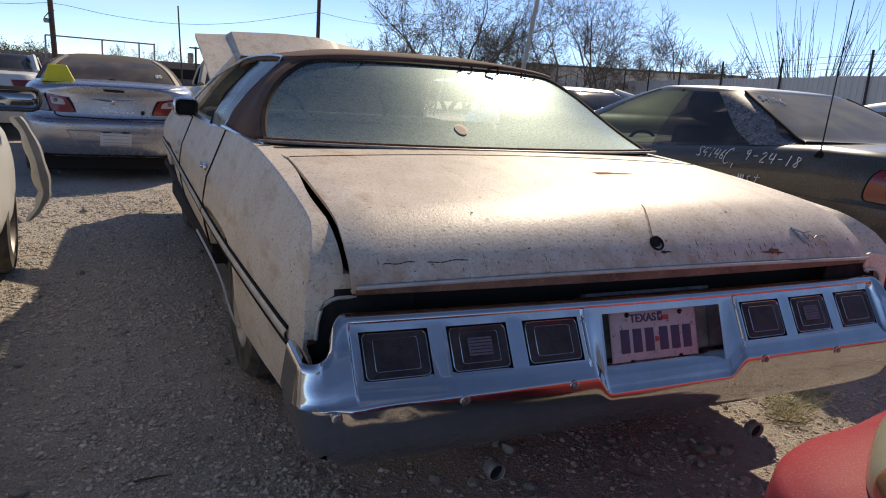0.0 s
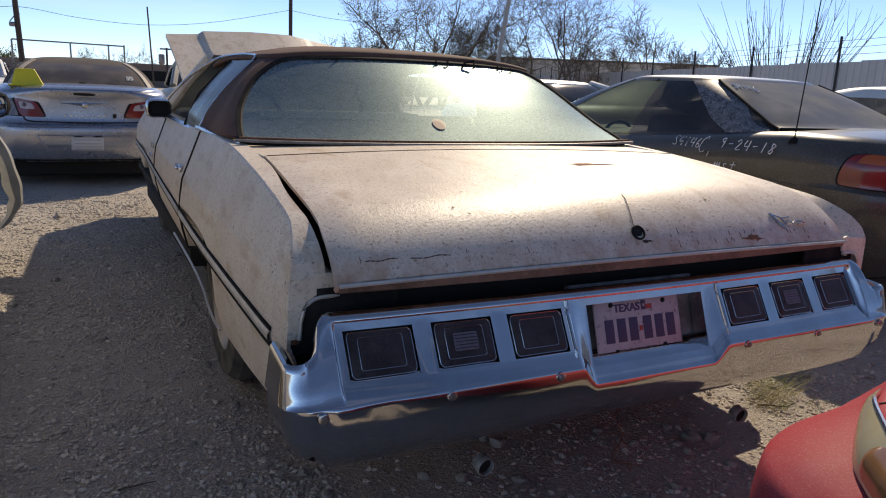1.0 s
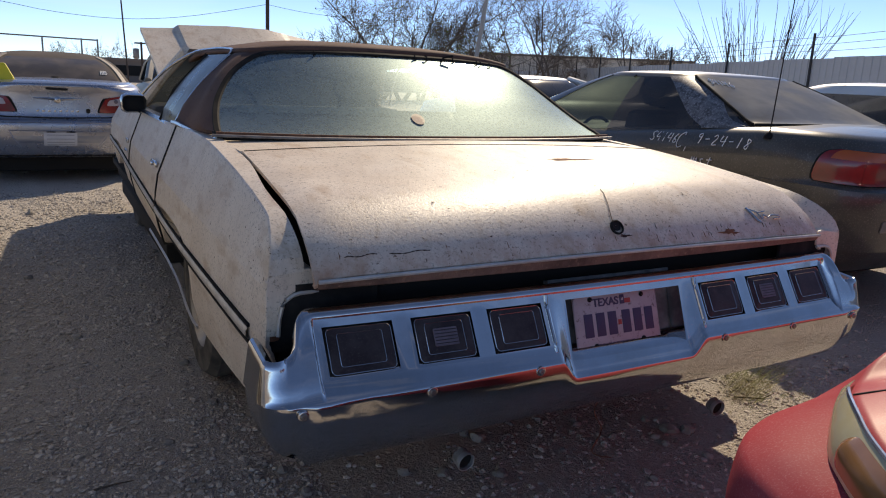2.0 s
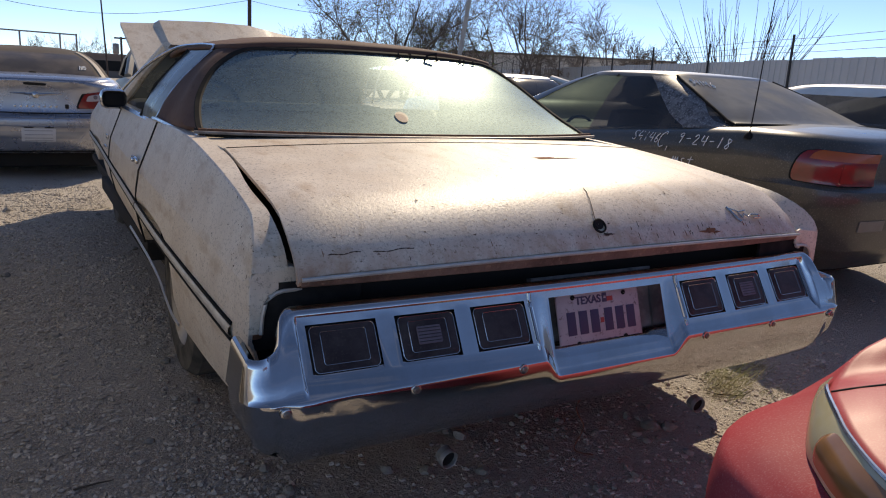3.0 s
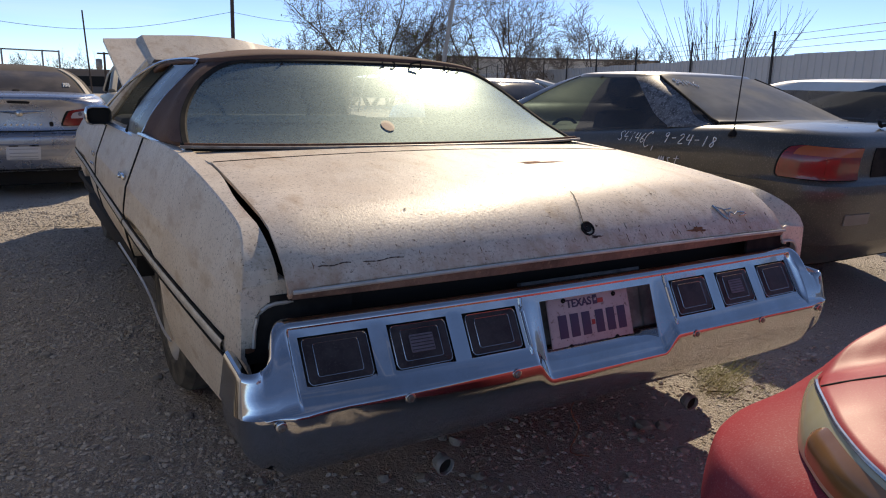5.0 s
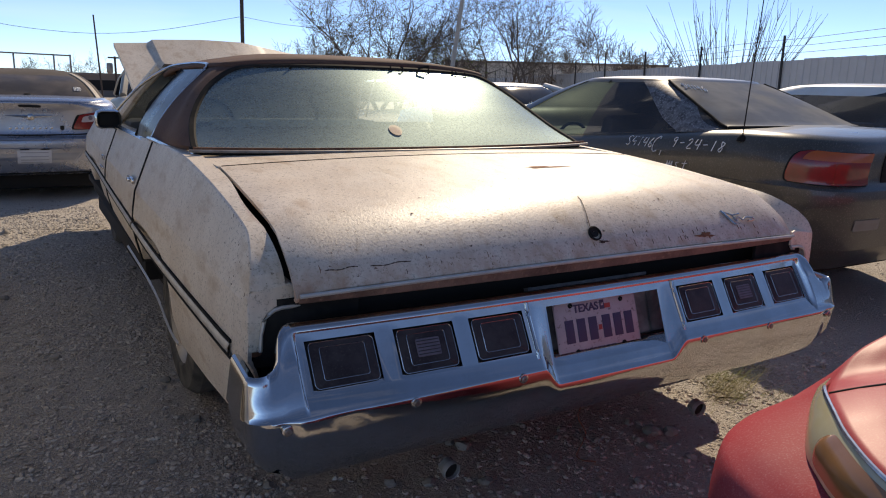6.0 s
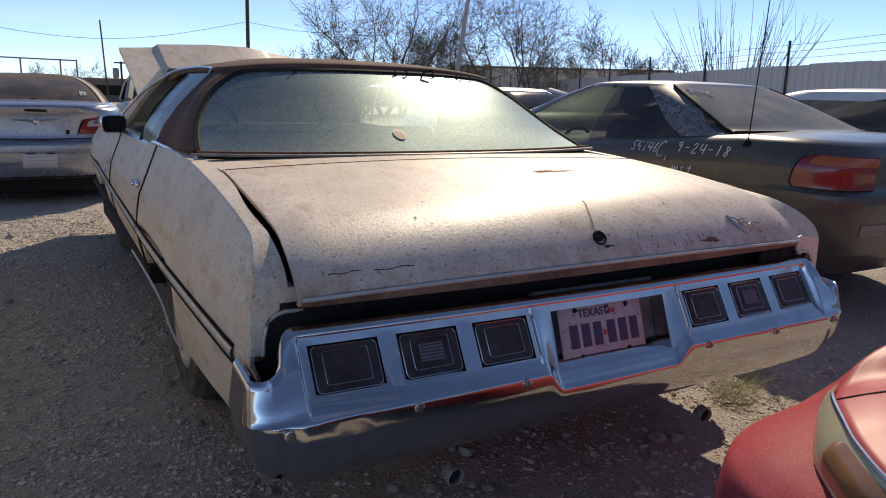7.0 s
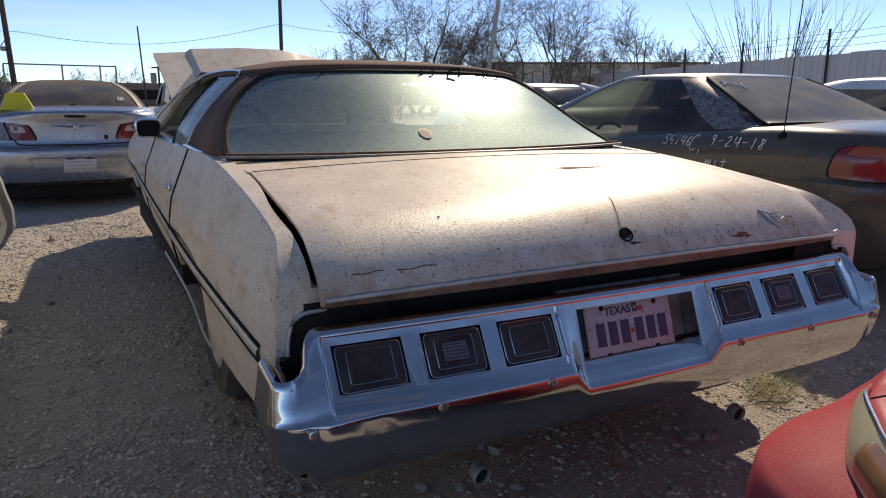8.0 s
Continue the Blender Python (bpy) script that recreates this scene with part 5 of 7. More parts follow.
        ta, tb = house.theta(1.2, "l", y=2.9), house.theta(1.2, "l", y=1.25)
        if sx > 0:
            ta, tb = 0.5 - ta, 0.5 - tb
        part("side_window", house.patch(ta, tb, 0.3, 2.6, 0.008, 0.01, 12, 8), GLASS_DARK, car)
    part("exhaust", lathe([(0.03, 0.0), (0.035, 0.0), (0.035, 0.2), (0.03, 0.2)], axis="y", sides=16, at=(0.55, 0.04, 0.235)), STEEL, car)
    # black box added below the tail in place of the car's own shadow
    part("rear_silencer", box((1.5, 0.45, 0.20), (0, 0.50, 0.19), bevel=0.05), VOID, car)
    part("valance", panel(((-0.80, 0.285), (0.80, 0.285), (0.74, 0.250), (-0.74, 0.250)), 0.004, na=24), BLACK, car, "dark lower valance")
    car_wheels(car, w, (0.95, 3.75), 0.32)
    underside(car, w, 4.7)
    return car


def build_yellow():
    ob = thing("roof_sign", "bright yellow plastic sign standing on silver trunk lid", "sign", at=pose(-1.80, 7.27, 1.018))
    bm = bmesh.new()
    lo = [bm.verts.new(p) for p in ((-0.13, -0.07, 0), (0.17, -0.07, 0), (0.17, 0.07, 0), (-0.13, 0.07, 0))]
    hi = [bm.verts.new(p) for p in ((-0.08, -0.035, 0.17), (0.09, -0.035, 0.17), (0.09, 0.035, 0.17), (-0.08, 0.035, 0.17))]
    bm.faces.new(lo[::-1]), bm.faces.new(hi)
    for i in range(4):
        bm.faces.new((lo[i], lo[(i + 1) % 4], hi[(i + 1) % 4], hi[i]))
    part("shell", bm, YELLOW, ob, smooth=False, bevel=0.012)
    part("foot", box((0.34, 0.18, 0.014), (0.02, 0, 0.007), bevel=0.004), YELLOW, ob)


def build_red_car():
    # nose towards the old coupe's tail, seen over its front corner
    car = thing("red_car", "faded red car with yellowed headlamp behind the coupe", "car", at=pose(0, 0, 0))
    # the car stands turned by 15 degrees; its middle line runs from nose along axis
    nose, axis = Vector((-0.44, -1.29, 0)), Vector((math.cos(radians(15)), -math.sin(radians(15)), 0))
    turn = pose(nose.x, nose.y, 0, 0, 0, -15)
    # lines round the nose from the flank to the middle: sill, bumper bulge, bumper crease, lamp's lower and upper edge
    sill = [(1.26, -0.84), (0.78, -0.72), (0.4, -0.61), (0.2, -0.56), (0.08, -0.56), (-0.02, -0.57), (-0.13, -0.61), (-0.21, -0.68), (-0.27, -0.79), (-0.32, -0.95), (-0.37, -1.12), (-0.41, -1.29)]
    bulge = [(1.26, -0.78), (0.78, -0.655), (0.4, -0.545), (0.2, -0.485), (0.08, -0.487), (-0.04, -0.495), (-0.17, -0.535), (-0.26, -0.61), (-0.32, -0.73), (-0.38, -0.90), (-0.435, -1.10), (-0.48, -1.28)]
    crease = [(1.26, -0.79), (0.78, -0.665), (0.4, -0.56), (0.2, -0.515), (0.08, -0.53), (-0.02, -0.545), (-0.12, -0.59), (-0.19, -0.66), (-0.25, -0.77), (-0.31, -0.92), (-0.37, -1.11), (-0.42, -1.29)]
    low = [(1.26, -0.82, 0.62), (0.78, -0.70, 0.62), (0.4, -0.59, 0.62), (0.2, -0.55, 0.63), (0.08, -0.60, 0.64), (0.0, -0.632, 0.628), (-0.09, -0.675, 0.617), (-0.18, -0.73, 0.602), (-0.235, -0.79, 0.594),
           (-0.295, -0.88, 0.59), (-0.36, -1.06, 0.585), (-0.42, -1.30, 0.58)]
    high = [(1.26, -0.88, 0.80), (0.78, -0.76, 0.79), (0.4, -0.65, 0.76), (0.2, -0.60, 0.705), (0.075, -0.615, 0.657), (0.0, -0.65, 0.668), (-0.075, -0.692, 0.682), (-0.165, -0.767, 0.687), (-0.225, -0.83, 0.682),
            (-0.295, -0.93, 0.678), (-0.36, -1.09, 0.67), (-0.42, -1.30, 0.67)]
    lines = [[Vector((x, y, 0.20)) for x, y in sill], [Vector((x, y, 0.36)) for x, y in bulge], [Vector((x, y, 0.515)) for x, y in bulge], [Vector((0.55 * a + 0.45 * c, 0.55 * b + 0.45 * d, 0.560)) for (a, b), (c, d) in zip(bulge, crease)],
             [Vector(p) for p in low], [Vector(p) for p in high]]
    top = nose + axis * 1.75 + Vector((0, 0, 0.89))
    n = len(sill) - 1

    def at(u, v):
        """u from the flank (0) to the middle (11) and on to the other flank (22); v up: 4 lamp's lower edge, 5 its upper edge, 6 the cowl."""
        w = u if u <= n else 2 * n - u
        if v <= 4:
            p = spline([spline(ln, w) for ln in lines[:5]], v)
        elif v <= 5:
            p = spline(lines[4], w).lerp(spline(lines[5], w), v - 4)
        else:
            g = v - 5
            e = spline(lines[5], w)
            p = e.lerp(top, g)
            p.z = e.z + (top.z - e.z) * interp(g, [0, 0.03, 0.07, 0.13, 0.2, 0.3, 0.45, 0.65, 1], [0, 0.08, 0.165, 0.265, 0.36, 0.485, 0.65, 0.82, 1])
        if u > n:
            d = p - nose
            along = axis * d.dot(axis)
            side = Vector((d.x, d.y, 0)) - along
            p = Vector((nose.x + along.x - side.x, nose.y + along.y - side.y, p.z))
        return p

    def out(u, v, d):
        e = 0.02
        a, b = at(u + e, v) - at(u - e, v), at(u, min(v + e, 5)) - at(u, min(v, 5) - e)
        return at(u, v) + a.cross(b).normalized() * d

    us = steps(0, 2 * n, 132)
    part("body", grid([[at(u, v) for v in steps(0, 4, 20)] for u in us]), RED_BUMPER, car, "faded red front bumper and fenders", angle=70)
    part("hood", grid([[at(u, v) for v in [4, 4.5, 5, 5.008, 5.015, 5.022, 5.03, 5.04, 5.05, 5.07, 5.09, 5.12, 5.15, 5.22, 5.3, 5.45, 5.6, 5.8, 5.95]] for u in us]), RED, car, "faded red bonnet and fender tops", angle=60)
    for side in (0, 1):
        f = (lambda u: u) if not side else (lambda u: 2 * n - u)

        def patch(u0, u1, v0, v1, d, shape=lambda a, b: (a, b), na=30, nb=8):
            rows = []
            for a in steps(0, 1, na):
                row = []
                for b in steps(0, 1, nb):
                    aa, bb = shape(a, b)
                    u, v = u0 + (u1 - u0) * aa, v0 + (v1 - v0) * bb
                    row.append(out(f(u), v, d * (0.35 + 0.65 * math.sin(math.pi * (0.08 + 0.84 * b)) * min(1, 6 * a + 0.2))))
                rows.append(row)
            return grid(rows)
        lamp = part("headlamp", patch(4.1, 10.2, 4.0, 4.97, 0.016), OLD_LENS, car, "yellowed cloudy headlamp", angle=80)
        part("turn_lens", patch(7.25, 10.0, 4.10, 4.86, 0.0225, lambda a, b: (a, 0.5 + (b - 0.5) * math.sqrt(max(0, 1 - max(0, 1 - 4 * a) ** 2)))), OLD_AMBER, lamp, "browned turn signal lens", angle=80)
        part("lamp_trim", tube([out(f(u), 5.0, 0.008) for u in steps(5.6, 10.2, 40)], 0.0045, 6), TRIM, lamp)
        part("bumper_gap", tube([out(f(u), 3.99, 0.001) for u in steps(7.9, 11, 30)], 0.0045, 6), VOID, car)
        part("hood_gap", tube([at(f(6.0 + 0.02 * k), 5.0 + 0.02 * k) + Vector((0, 0, 0.0)) for k in range(30)], 0.0028, 6), VOID, car)
    back = Hull([(0.25, 0.74, -3.0, 0.9, 8), (0.5, 0.80, -3.05, 0.95, 8), (0.66, 0.78, -3.0, 0.9, 8), (0.79, 0.73, -2.9, 0.2, 5), (0.86, 0.5, -2.6, 0.1, 4), (0.88, 0.02, -1.5, -1.0, 3)])
    b = part("rear_body", back.mesh(80, 3), RED, car)
    b.matrix_basis = turn @ pose(1.85, 0, 0, 0, 0, 90)
    house = Hull([(0.78, 0.70, -2.4, -0.15, 6), (1.00, 0.62, -2.1, -0.6, 5), (1.14, 0.54, -1.8, -0.95, 4), (1.18, 0.4, -1.6, -1.1, 4), (1.19, 0.02, -1.3, -1.25, 3)])
    g = part("glasshouse", house.mesh(60, 3, 0, 2), GLASS_DARK, car)
    part("roof", house.mesh(60, 4, 1.9, 4), RED, car).matrix_basis = turn @ pose(1.85, 0, 0, 0, 0, 90)
    g.matrix_basis = turn @ pose(1.85, 0, 0, 0, 0, 90)
    for x in (1.0, 3.5):
        for y, sd in ((0.66, 1), (-0.66, -1)):
            wheel_turned(car, (x, y, 0.30), 0.30, sd).matrix_basis = turn
    part("floor_pan", box((3.6, 1.3, 0.05), (2.5, 0, 0.24)), VOID, car).matrix_basis = turn
    return car


def wheel_turned(car, at, r, sd):
    """A wheel of a car that stands across."""
    prof = [(0.16, -0.07), (0.20, -0.085), (r - 0.03, -0.095), (r - 0.005, -0.075), (r, -0.04), (r, 0.04), (r - 0.005, 0.075), (r - 0.03, 0.095), (0.20, 0.085), (0.16, 0.07)]
    t = part("wheel", lathe(prof, axis="y", sides=32, at=at), TYRE, car)
    part("wheel_disc", lathe([(0.001, 0.06 * sd), (0.12, 0.07 * sd), (0.17, 0.05 * sd), (0.175, 0.0)], axis="y", sides=24, at=at), STEEL, t)
    return t




def build_white_hatch():
    car = thing("white_hatchback", "white hatchback with dark windows behind the dark coupe", "car", at=pose(6.35, 1.15, 0))
    w = 0.87
    top = table([-1, 0, 0.5, 1.5, 3.0, 3.8, 4.3], [0.97, 1.0, 1.03, 0.99, 0.94, 0.85, 0.72])
    body = Hull([(-0.78, 0.78, 0.1, 4.1, 7), (-0.6, 0.86, 0.0, 4.2, 7), (-0.3, 0.87, 0.0, 4.22, 7), (-0.08, 0.86, 0.03, 4.15, 6), (-0.01, 0.8, 0.08, 4.05, 6), (0.0, 0.6, 0.3, 3.8, 5), (0.01, 0.02, 1.5, 2.5, 3)], top)
    part("body", body.mesh(90, 3), WHITE, car)
    house = Hull([(0.98, 0.80, 0.10, 3.3, 6), (1.08, 0.77, 0.22, 3.1, 6), (1.25, 0.68, 0.7, 2.6, 5), (1.36, 0.60, 1.2, 2.2, 5)])
    part("glasshouse", house.mesh(80, 4), GLASS_DARK, car).visible_shadow = False
    cap = Hull([(1.27, 0.668, 0.82, 2.85, 4), (1.335, 0.634, 1.0, 2.62, 4), (1.372, 0.585, 1.12, 2.4, 4), (1.395, 0.35, 1.35, 2.1, 4), (1.40, 0.02, 1.6, 1.8, 3)])
    part("roof", cap.mesh(80, 5), WHITE, car)
    for sx in (-1, 1):
        for y0, y1, d in ((0.16, 1.18, 0.09),):
            a = house.at(house.theta(0.3, "l", y=y0 + 0.05), 0.3)
            b = house.at(house.theta(3, "l", y=y1), 3)
            part("pillar", tube([(sx * (abs(a.x) + 0.01), a.y, a.z), (sx * (abs(a.x) * 0.5 + abs(b.x) * 0.5 + 0.03), (a.y + b.y) / 2 - 0.05, (a.z + b.z) / 2 + 0.03), (sx * abs(b.x), b.y, b.z + 0.01)], d * 0.5, 8), WHITE, car)
    car_wheels(car, w, (0.8, 3.4))
    underside(car, w, 4.2)


def build_left_white():
    car = thing("white_sedan", "white sedan with a torn grey fender liner hanging down", "car", at=pose(-2.735, -0.25, 0))
    w = 0.86
    top = table([-1, 0, 1.0, 2.0, 3.2, 4.2, 4.8], [0.95, 1.0, 1.0, 0.97, 0.93, 0.82, 0.70])
    body = Hull([(-0.70, 0.78, 0.1, 4.3, 7), (-0.55, 0.85, 0.0, 4.4, 7), (-0.3, 0.87, 0.0, 4.42, 7), (-0.1, 0.855, 0.03, 4.36, 6), (-0.02, 0.8, 0.08, 4.25, 6), (0.0, 0.6, 0.3, 3.9, 5), (0.01, 0.02, 1.5, 2.5, 3)], top)
    part("body", body.mesh(100, 3), WHITE, car, "white painted body")
    house = Hull([(0.96, 0.78, 0.5, 3.5, 6), (1.2, 0.66, 1.0, 2.9, 5), (1.38, 0.56, 1.4, 2.4, 4), (1.43, 0.4, 1.6, 2.2, 4), (1.44, 0.02, 1.8, 2.0, 3)])
    part("glasshouse", house.mesh(60, 3), GLASS_DARK, car)
    mir = part("door_mirror", box((0.27, 0.12, 0.135), (0, 0, 0), bevel=0.05), BLACK, car, "black door mirror")
    mir.matrix_basis = pose(0.915, 3.40, 1.015, 0, 0, 4)
    part("mirror_glass", box((0.235, 0.012, 0.105), (0, -0.057, 0), bevel=0.035), DIM_MIRROR, mir)
    part("mirror_arm", tube([(0.84, 3.45, 1.0), (0.90, 3.43, 1.02)], 0.025, 8), BLACK, car)
    pts = [Vector(p) for p in ((0.87, 3.95, 0.88), (0.92, 4.0, 0.78), (0.965, 4.05, 0.62), (0.99, 4.1, 0.45), (0.99, 4.12, 0.36), (0.94, 4.12, 0.26), (0.89, 4.1, 0.20))]
    rows = []
    for v in steps(0, 6, 30):
        p = spline(pts, v)
        wd = 0.055 - 0.03 * abs(v - 2.5) / 3.5 + 0.006 * math.sin(v * 5)
        rows.append([p + Vector((-wd * 1.2, 0.05, -0.01)), p + Vector((-wd * 0.3, -0.015, 0)), p + Vector((wd * 0.5, 0.0, 0.004)), p + Vector((wd * 0.7, 0.05, 0))])
    part("torn_liner", solid(grid(rows), 0.006), material("grey_plastic", (0.34, 0.34, 0.32), 0.6, tint=(0.2, 0.19, 0.17), scale=9), car, "torn grey plastic strip hanging from the fender")
    car_wheels(car, w, (0.8, 3.6), 0.3)
    underside(car, w, 4.3)


build_dark_coupe()
build_silver()
build_yellow()
build_red_car()
build_white_hatch()
build_left_white()


def plain_sedan(name, label, mat, at, roof=1.42):
    car = thing(name, label, "car", at=at)
    top = table([-1, 0, 0.8, 1.6, 3.2, 4.2, 4.7], [0.98, 1.0, 1.02, 0.98, 0.93, 0.82, 0.7])
    body = Hull([(-0.76, 0.76, 0.12, 4.5, 7), (-0.6, 0.86, 0.0, 4.6, 7), (-0.3, 0.87, 0.0, 4.62, 7), (-0.08, 0.85, 0.03, 4.55, 6), (-0.01, 0.8, 0.08, 4.45, 6), (0.0, 0.6, 0.3, 4.0, 5), (0.01, 0.02, 1.5, 2.5, 3)], top)
    part("body", body.mesh(80, 3), mat, car)
    house = Hull([(0.95, 0.78, 0.6, 3.5, 6), (1.08, 0.75, 0.75, 3.2, 6), (1.28, 0.66, 1.15, 2.75, 5), (roof - 0.04, 0.60, 1.4, 2.45, 5)])
    part("glasshouse", house.mesh(70, 4), GLASS_DARK, car)
    cap = Hull([(roof - 0.05, 0.625, 1.3, 2.5, 5), (roof - 0.02, 0.58, 1.4, 2.42, 5), (roof, 0.3, 1.6, 2.2, 4), (roof + 0.005, 0.02, 1.8, 2.0, 3)])
    part("roof", cap.mesh(70, 5), mat, car)
    for sx in (-1, 1):
        part("pillar", tube([(sx * 0.76, 0.75, 1.02), (sx * 0.70, 1.05, 1.25), (sx * 0.60, 1.42, roof - 0.03)], 0.05, 8), mat, car)
        part("pillar", tube([(sx * 0.76, 3.2, 1.0), (sx * 0.70, 2.85, 1.22), (sx * 0.60, 2.42, roof - 0.03)], 0.035, 8), mat, car)
        part("door_pillar", tube([(sx * 0.785, 2.0, 1.0), (sx * 0.70, 1.98, 1.25), (sx * 0.61, 1.95, roof - 0.03)], 0.03, 8), BLACK, car)
        part("tail_lamp", body.patch(*sorted((1.5 - body.theta(2.6, "b", x=-0.45), 1.5 - body.theta(2.6, "l", y=0.25))) if sx > 0 else sorted((body.theta(2.6, "b", x=-0.45), body.theta(2.6, "l", y=0.25))), 2.1, 2.85, 0.01, 0.015, 12, 5), RED_LENS, car)
    car_wheels(car, 0.87, (0.9, 3.6))
    underside(car, 0.87, 4.5)


BEIGE = material("beige_paint", (0.42, 0.38, 0.31), 0.4, tint=(0.33, 0.30, 0.25), scale=3)
GREY_PAINT = material("grey_paint", (0.30, 0.31, 0.33), 0.35, 0.3, tint=(0.22, 0.22, 0.23), scale=3)
plain_sedan("beige_sedan", "beige sedan with dark windows behind the convertible", BEIGE, pose(0.62, 8.9, 0, 0, 0, -4))
plain_sedan("white_sedan", "white sedan parked beyond the silver convertible", WHITE, pose(-3.05, 11.4, 0, 0, 0, 2), 1.24)
plain_sedan("grey_sedan", "grey sedan with dark windows parked far back", GREY_PAINT, pose(-4.2, 9.4, 0, 0, 0, 4))
plain_sedan("pale_sedan", "pale sedan seen over the dark coupe's bonnet", WHITE, pose(6.0, 7.4, 0, 0, 0, 0), 1.36)


# ---- fence ----
def fence_at(y, z=0.0):
    return Vector((11.3 + 0.45 * y, y, z))


def build_fence():
    fence = tagged(new("fence_wall"), "grey ribbed sheet metal fence with dark posts and wire", "fence", kind="structure")
    d = (fence_at(1) - fence_at(0)).normalized()
    nrm = Vector((-d.y, d.x, 0))
    def sheet(rib):
        prof = []
        for i in range(4):
            x = i * 0.292
            prof += [(x, 0.0), (x + 0.25, 0.0), (x + 0.262, 0.022), (x + 0.278, 0.022)]
        bm = grid([[Vector((x, o, 0)), Vector((x, o, 2.2 + rib))] for x, o in prof])
        me = bpy.data.meshes.new("sheet")
        bm.to_mesh(me)
        bm.free()
        me.materials.append(FENCE)
        return me
    meshes = [sheet(r) for r in (0.0, 0.012, -0.015)]
    ang = math.degrees(math.atan2(d.y, d.x))
    n = 0
    s = -12.0
    while s < 60:
        ob = new("sheet", meshes[n % 3])
        p = fence_at(0) + d * s
        ob.matrix_basis = pose(p.x, p.y, 0, 0, 0, ang)
        ob.parent = fence
        s += 1.165
        n += 1
    s = -12.3
    while s < 60:
        p = fence_at(0) + d * s + nrm * 0.06
        lean = 0.03 * math.sin(s * 1.7)
        part("post", tube([p, p + d * lean + Vector((0, 0, 2.85 + 0.06 * math.sin(s)))], 0.034, 8), POST, fence)
        s += 4.9
    for z in (2.38, 2.55, 2.72):
        part("wire", tube([fence_at(0) + d * q + nrm * 0.05 + Vector((0, 0, z + 0.015 * math.sin(q))) for q in steps(-10, 60, 40)], 0.006, 4), POST, fence)


build_fence()


# ---- far buildings, poles and wires ----
TAN = material("tan_masonry", (0.72, 0.62, 0.5), 0.9, tint=(0.58, 0.49, 0.4), scale=0.4)
BROWN_WALL = material("brown_wall", (0.24, 0.19, 0.16), 0.9, tint=(0.15, 0.12, 0.10), scale=0.3)
GREY_POLE = material("weathered_grey_pole", (0.42, 0.40, 0.37), 0.9, tint=(0.30, 0.28, 0.26), scale=2)
WOODPOLE = material("wood_pole", (0.075, 0.055, 0.045), 0.9, tint=(0.04, 0.03, 0.03), scale=2)


def building(name, label, at, size, mat, yaw=0.0, openings=()):
    b = thing(name, label, "building", at=pose(*at, 0, 0, 0, yaw) if len(at) == 2 else pose(*at, 0, 0, yaw))
    w, d, h = size
    part("wall", box((w, d, h), (0, 0, h / 2)), mat, b, smooth=False)
    part("roof", box((w + 0.3, d + 0.3, 0.18), (0, 0, h + 0.09)), BROWN_WALL, b, smooth=False)
    for x, z, ww, hh in openings:
        part("window", box((ww, 0.08, hh), (x, -d / 2 - 0.02, z), bevel=0.02), VOID, b, smooth=False)
    return b


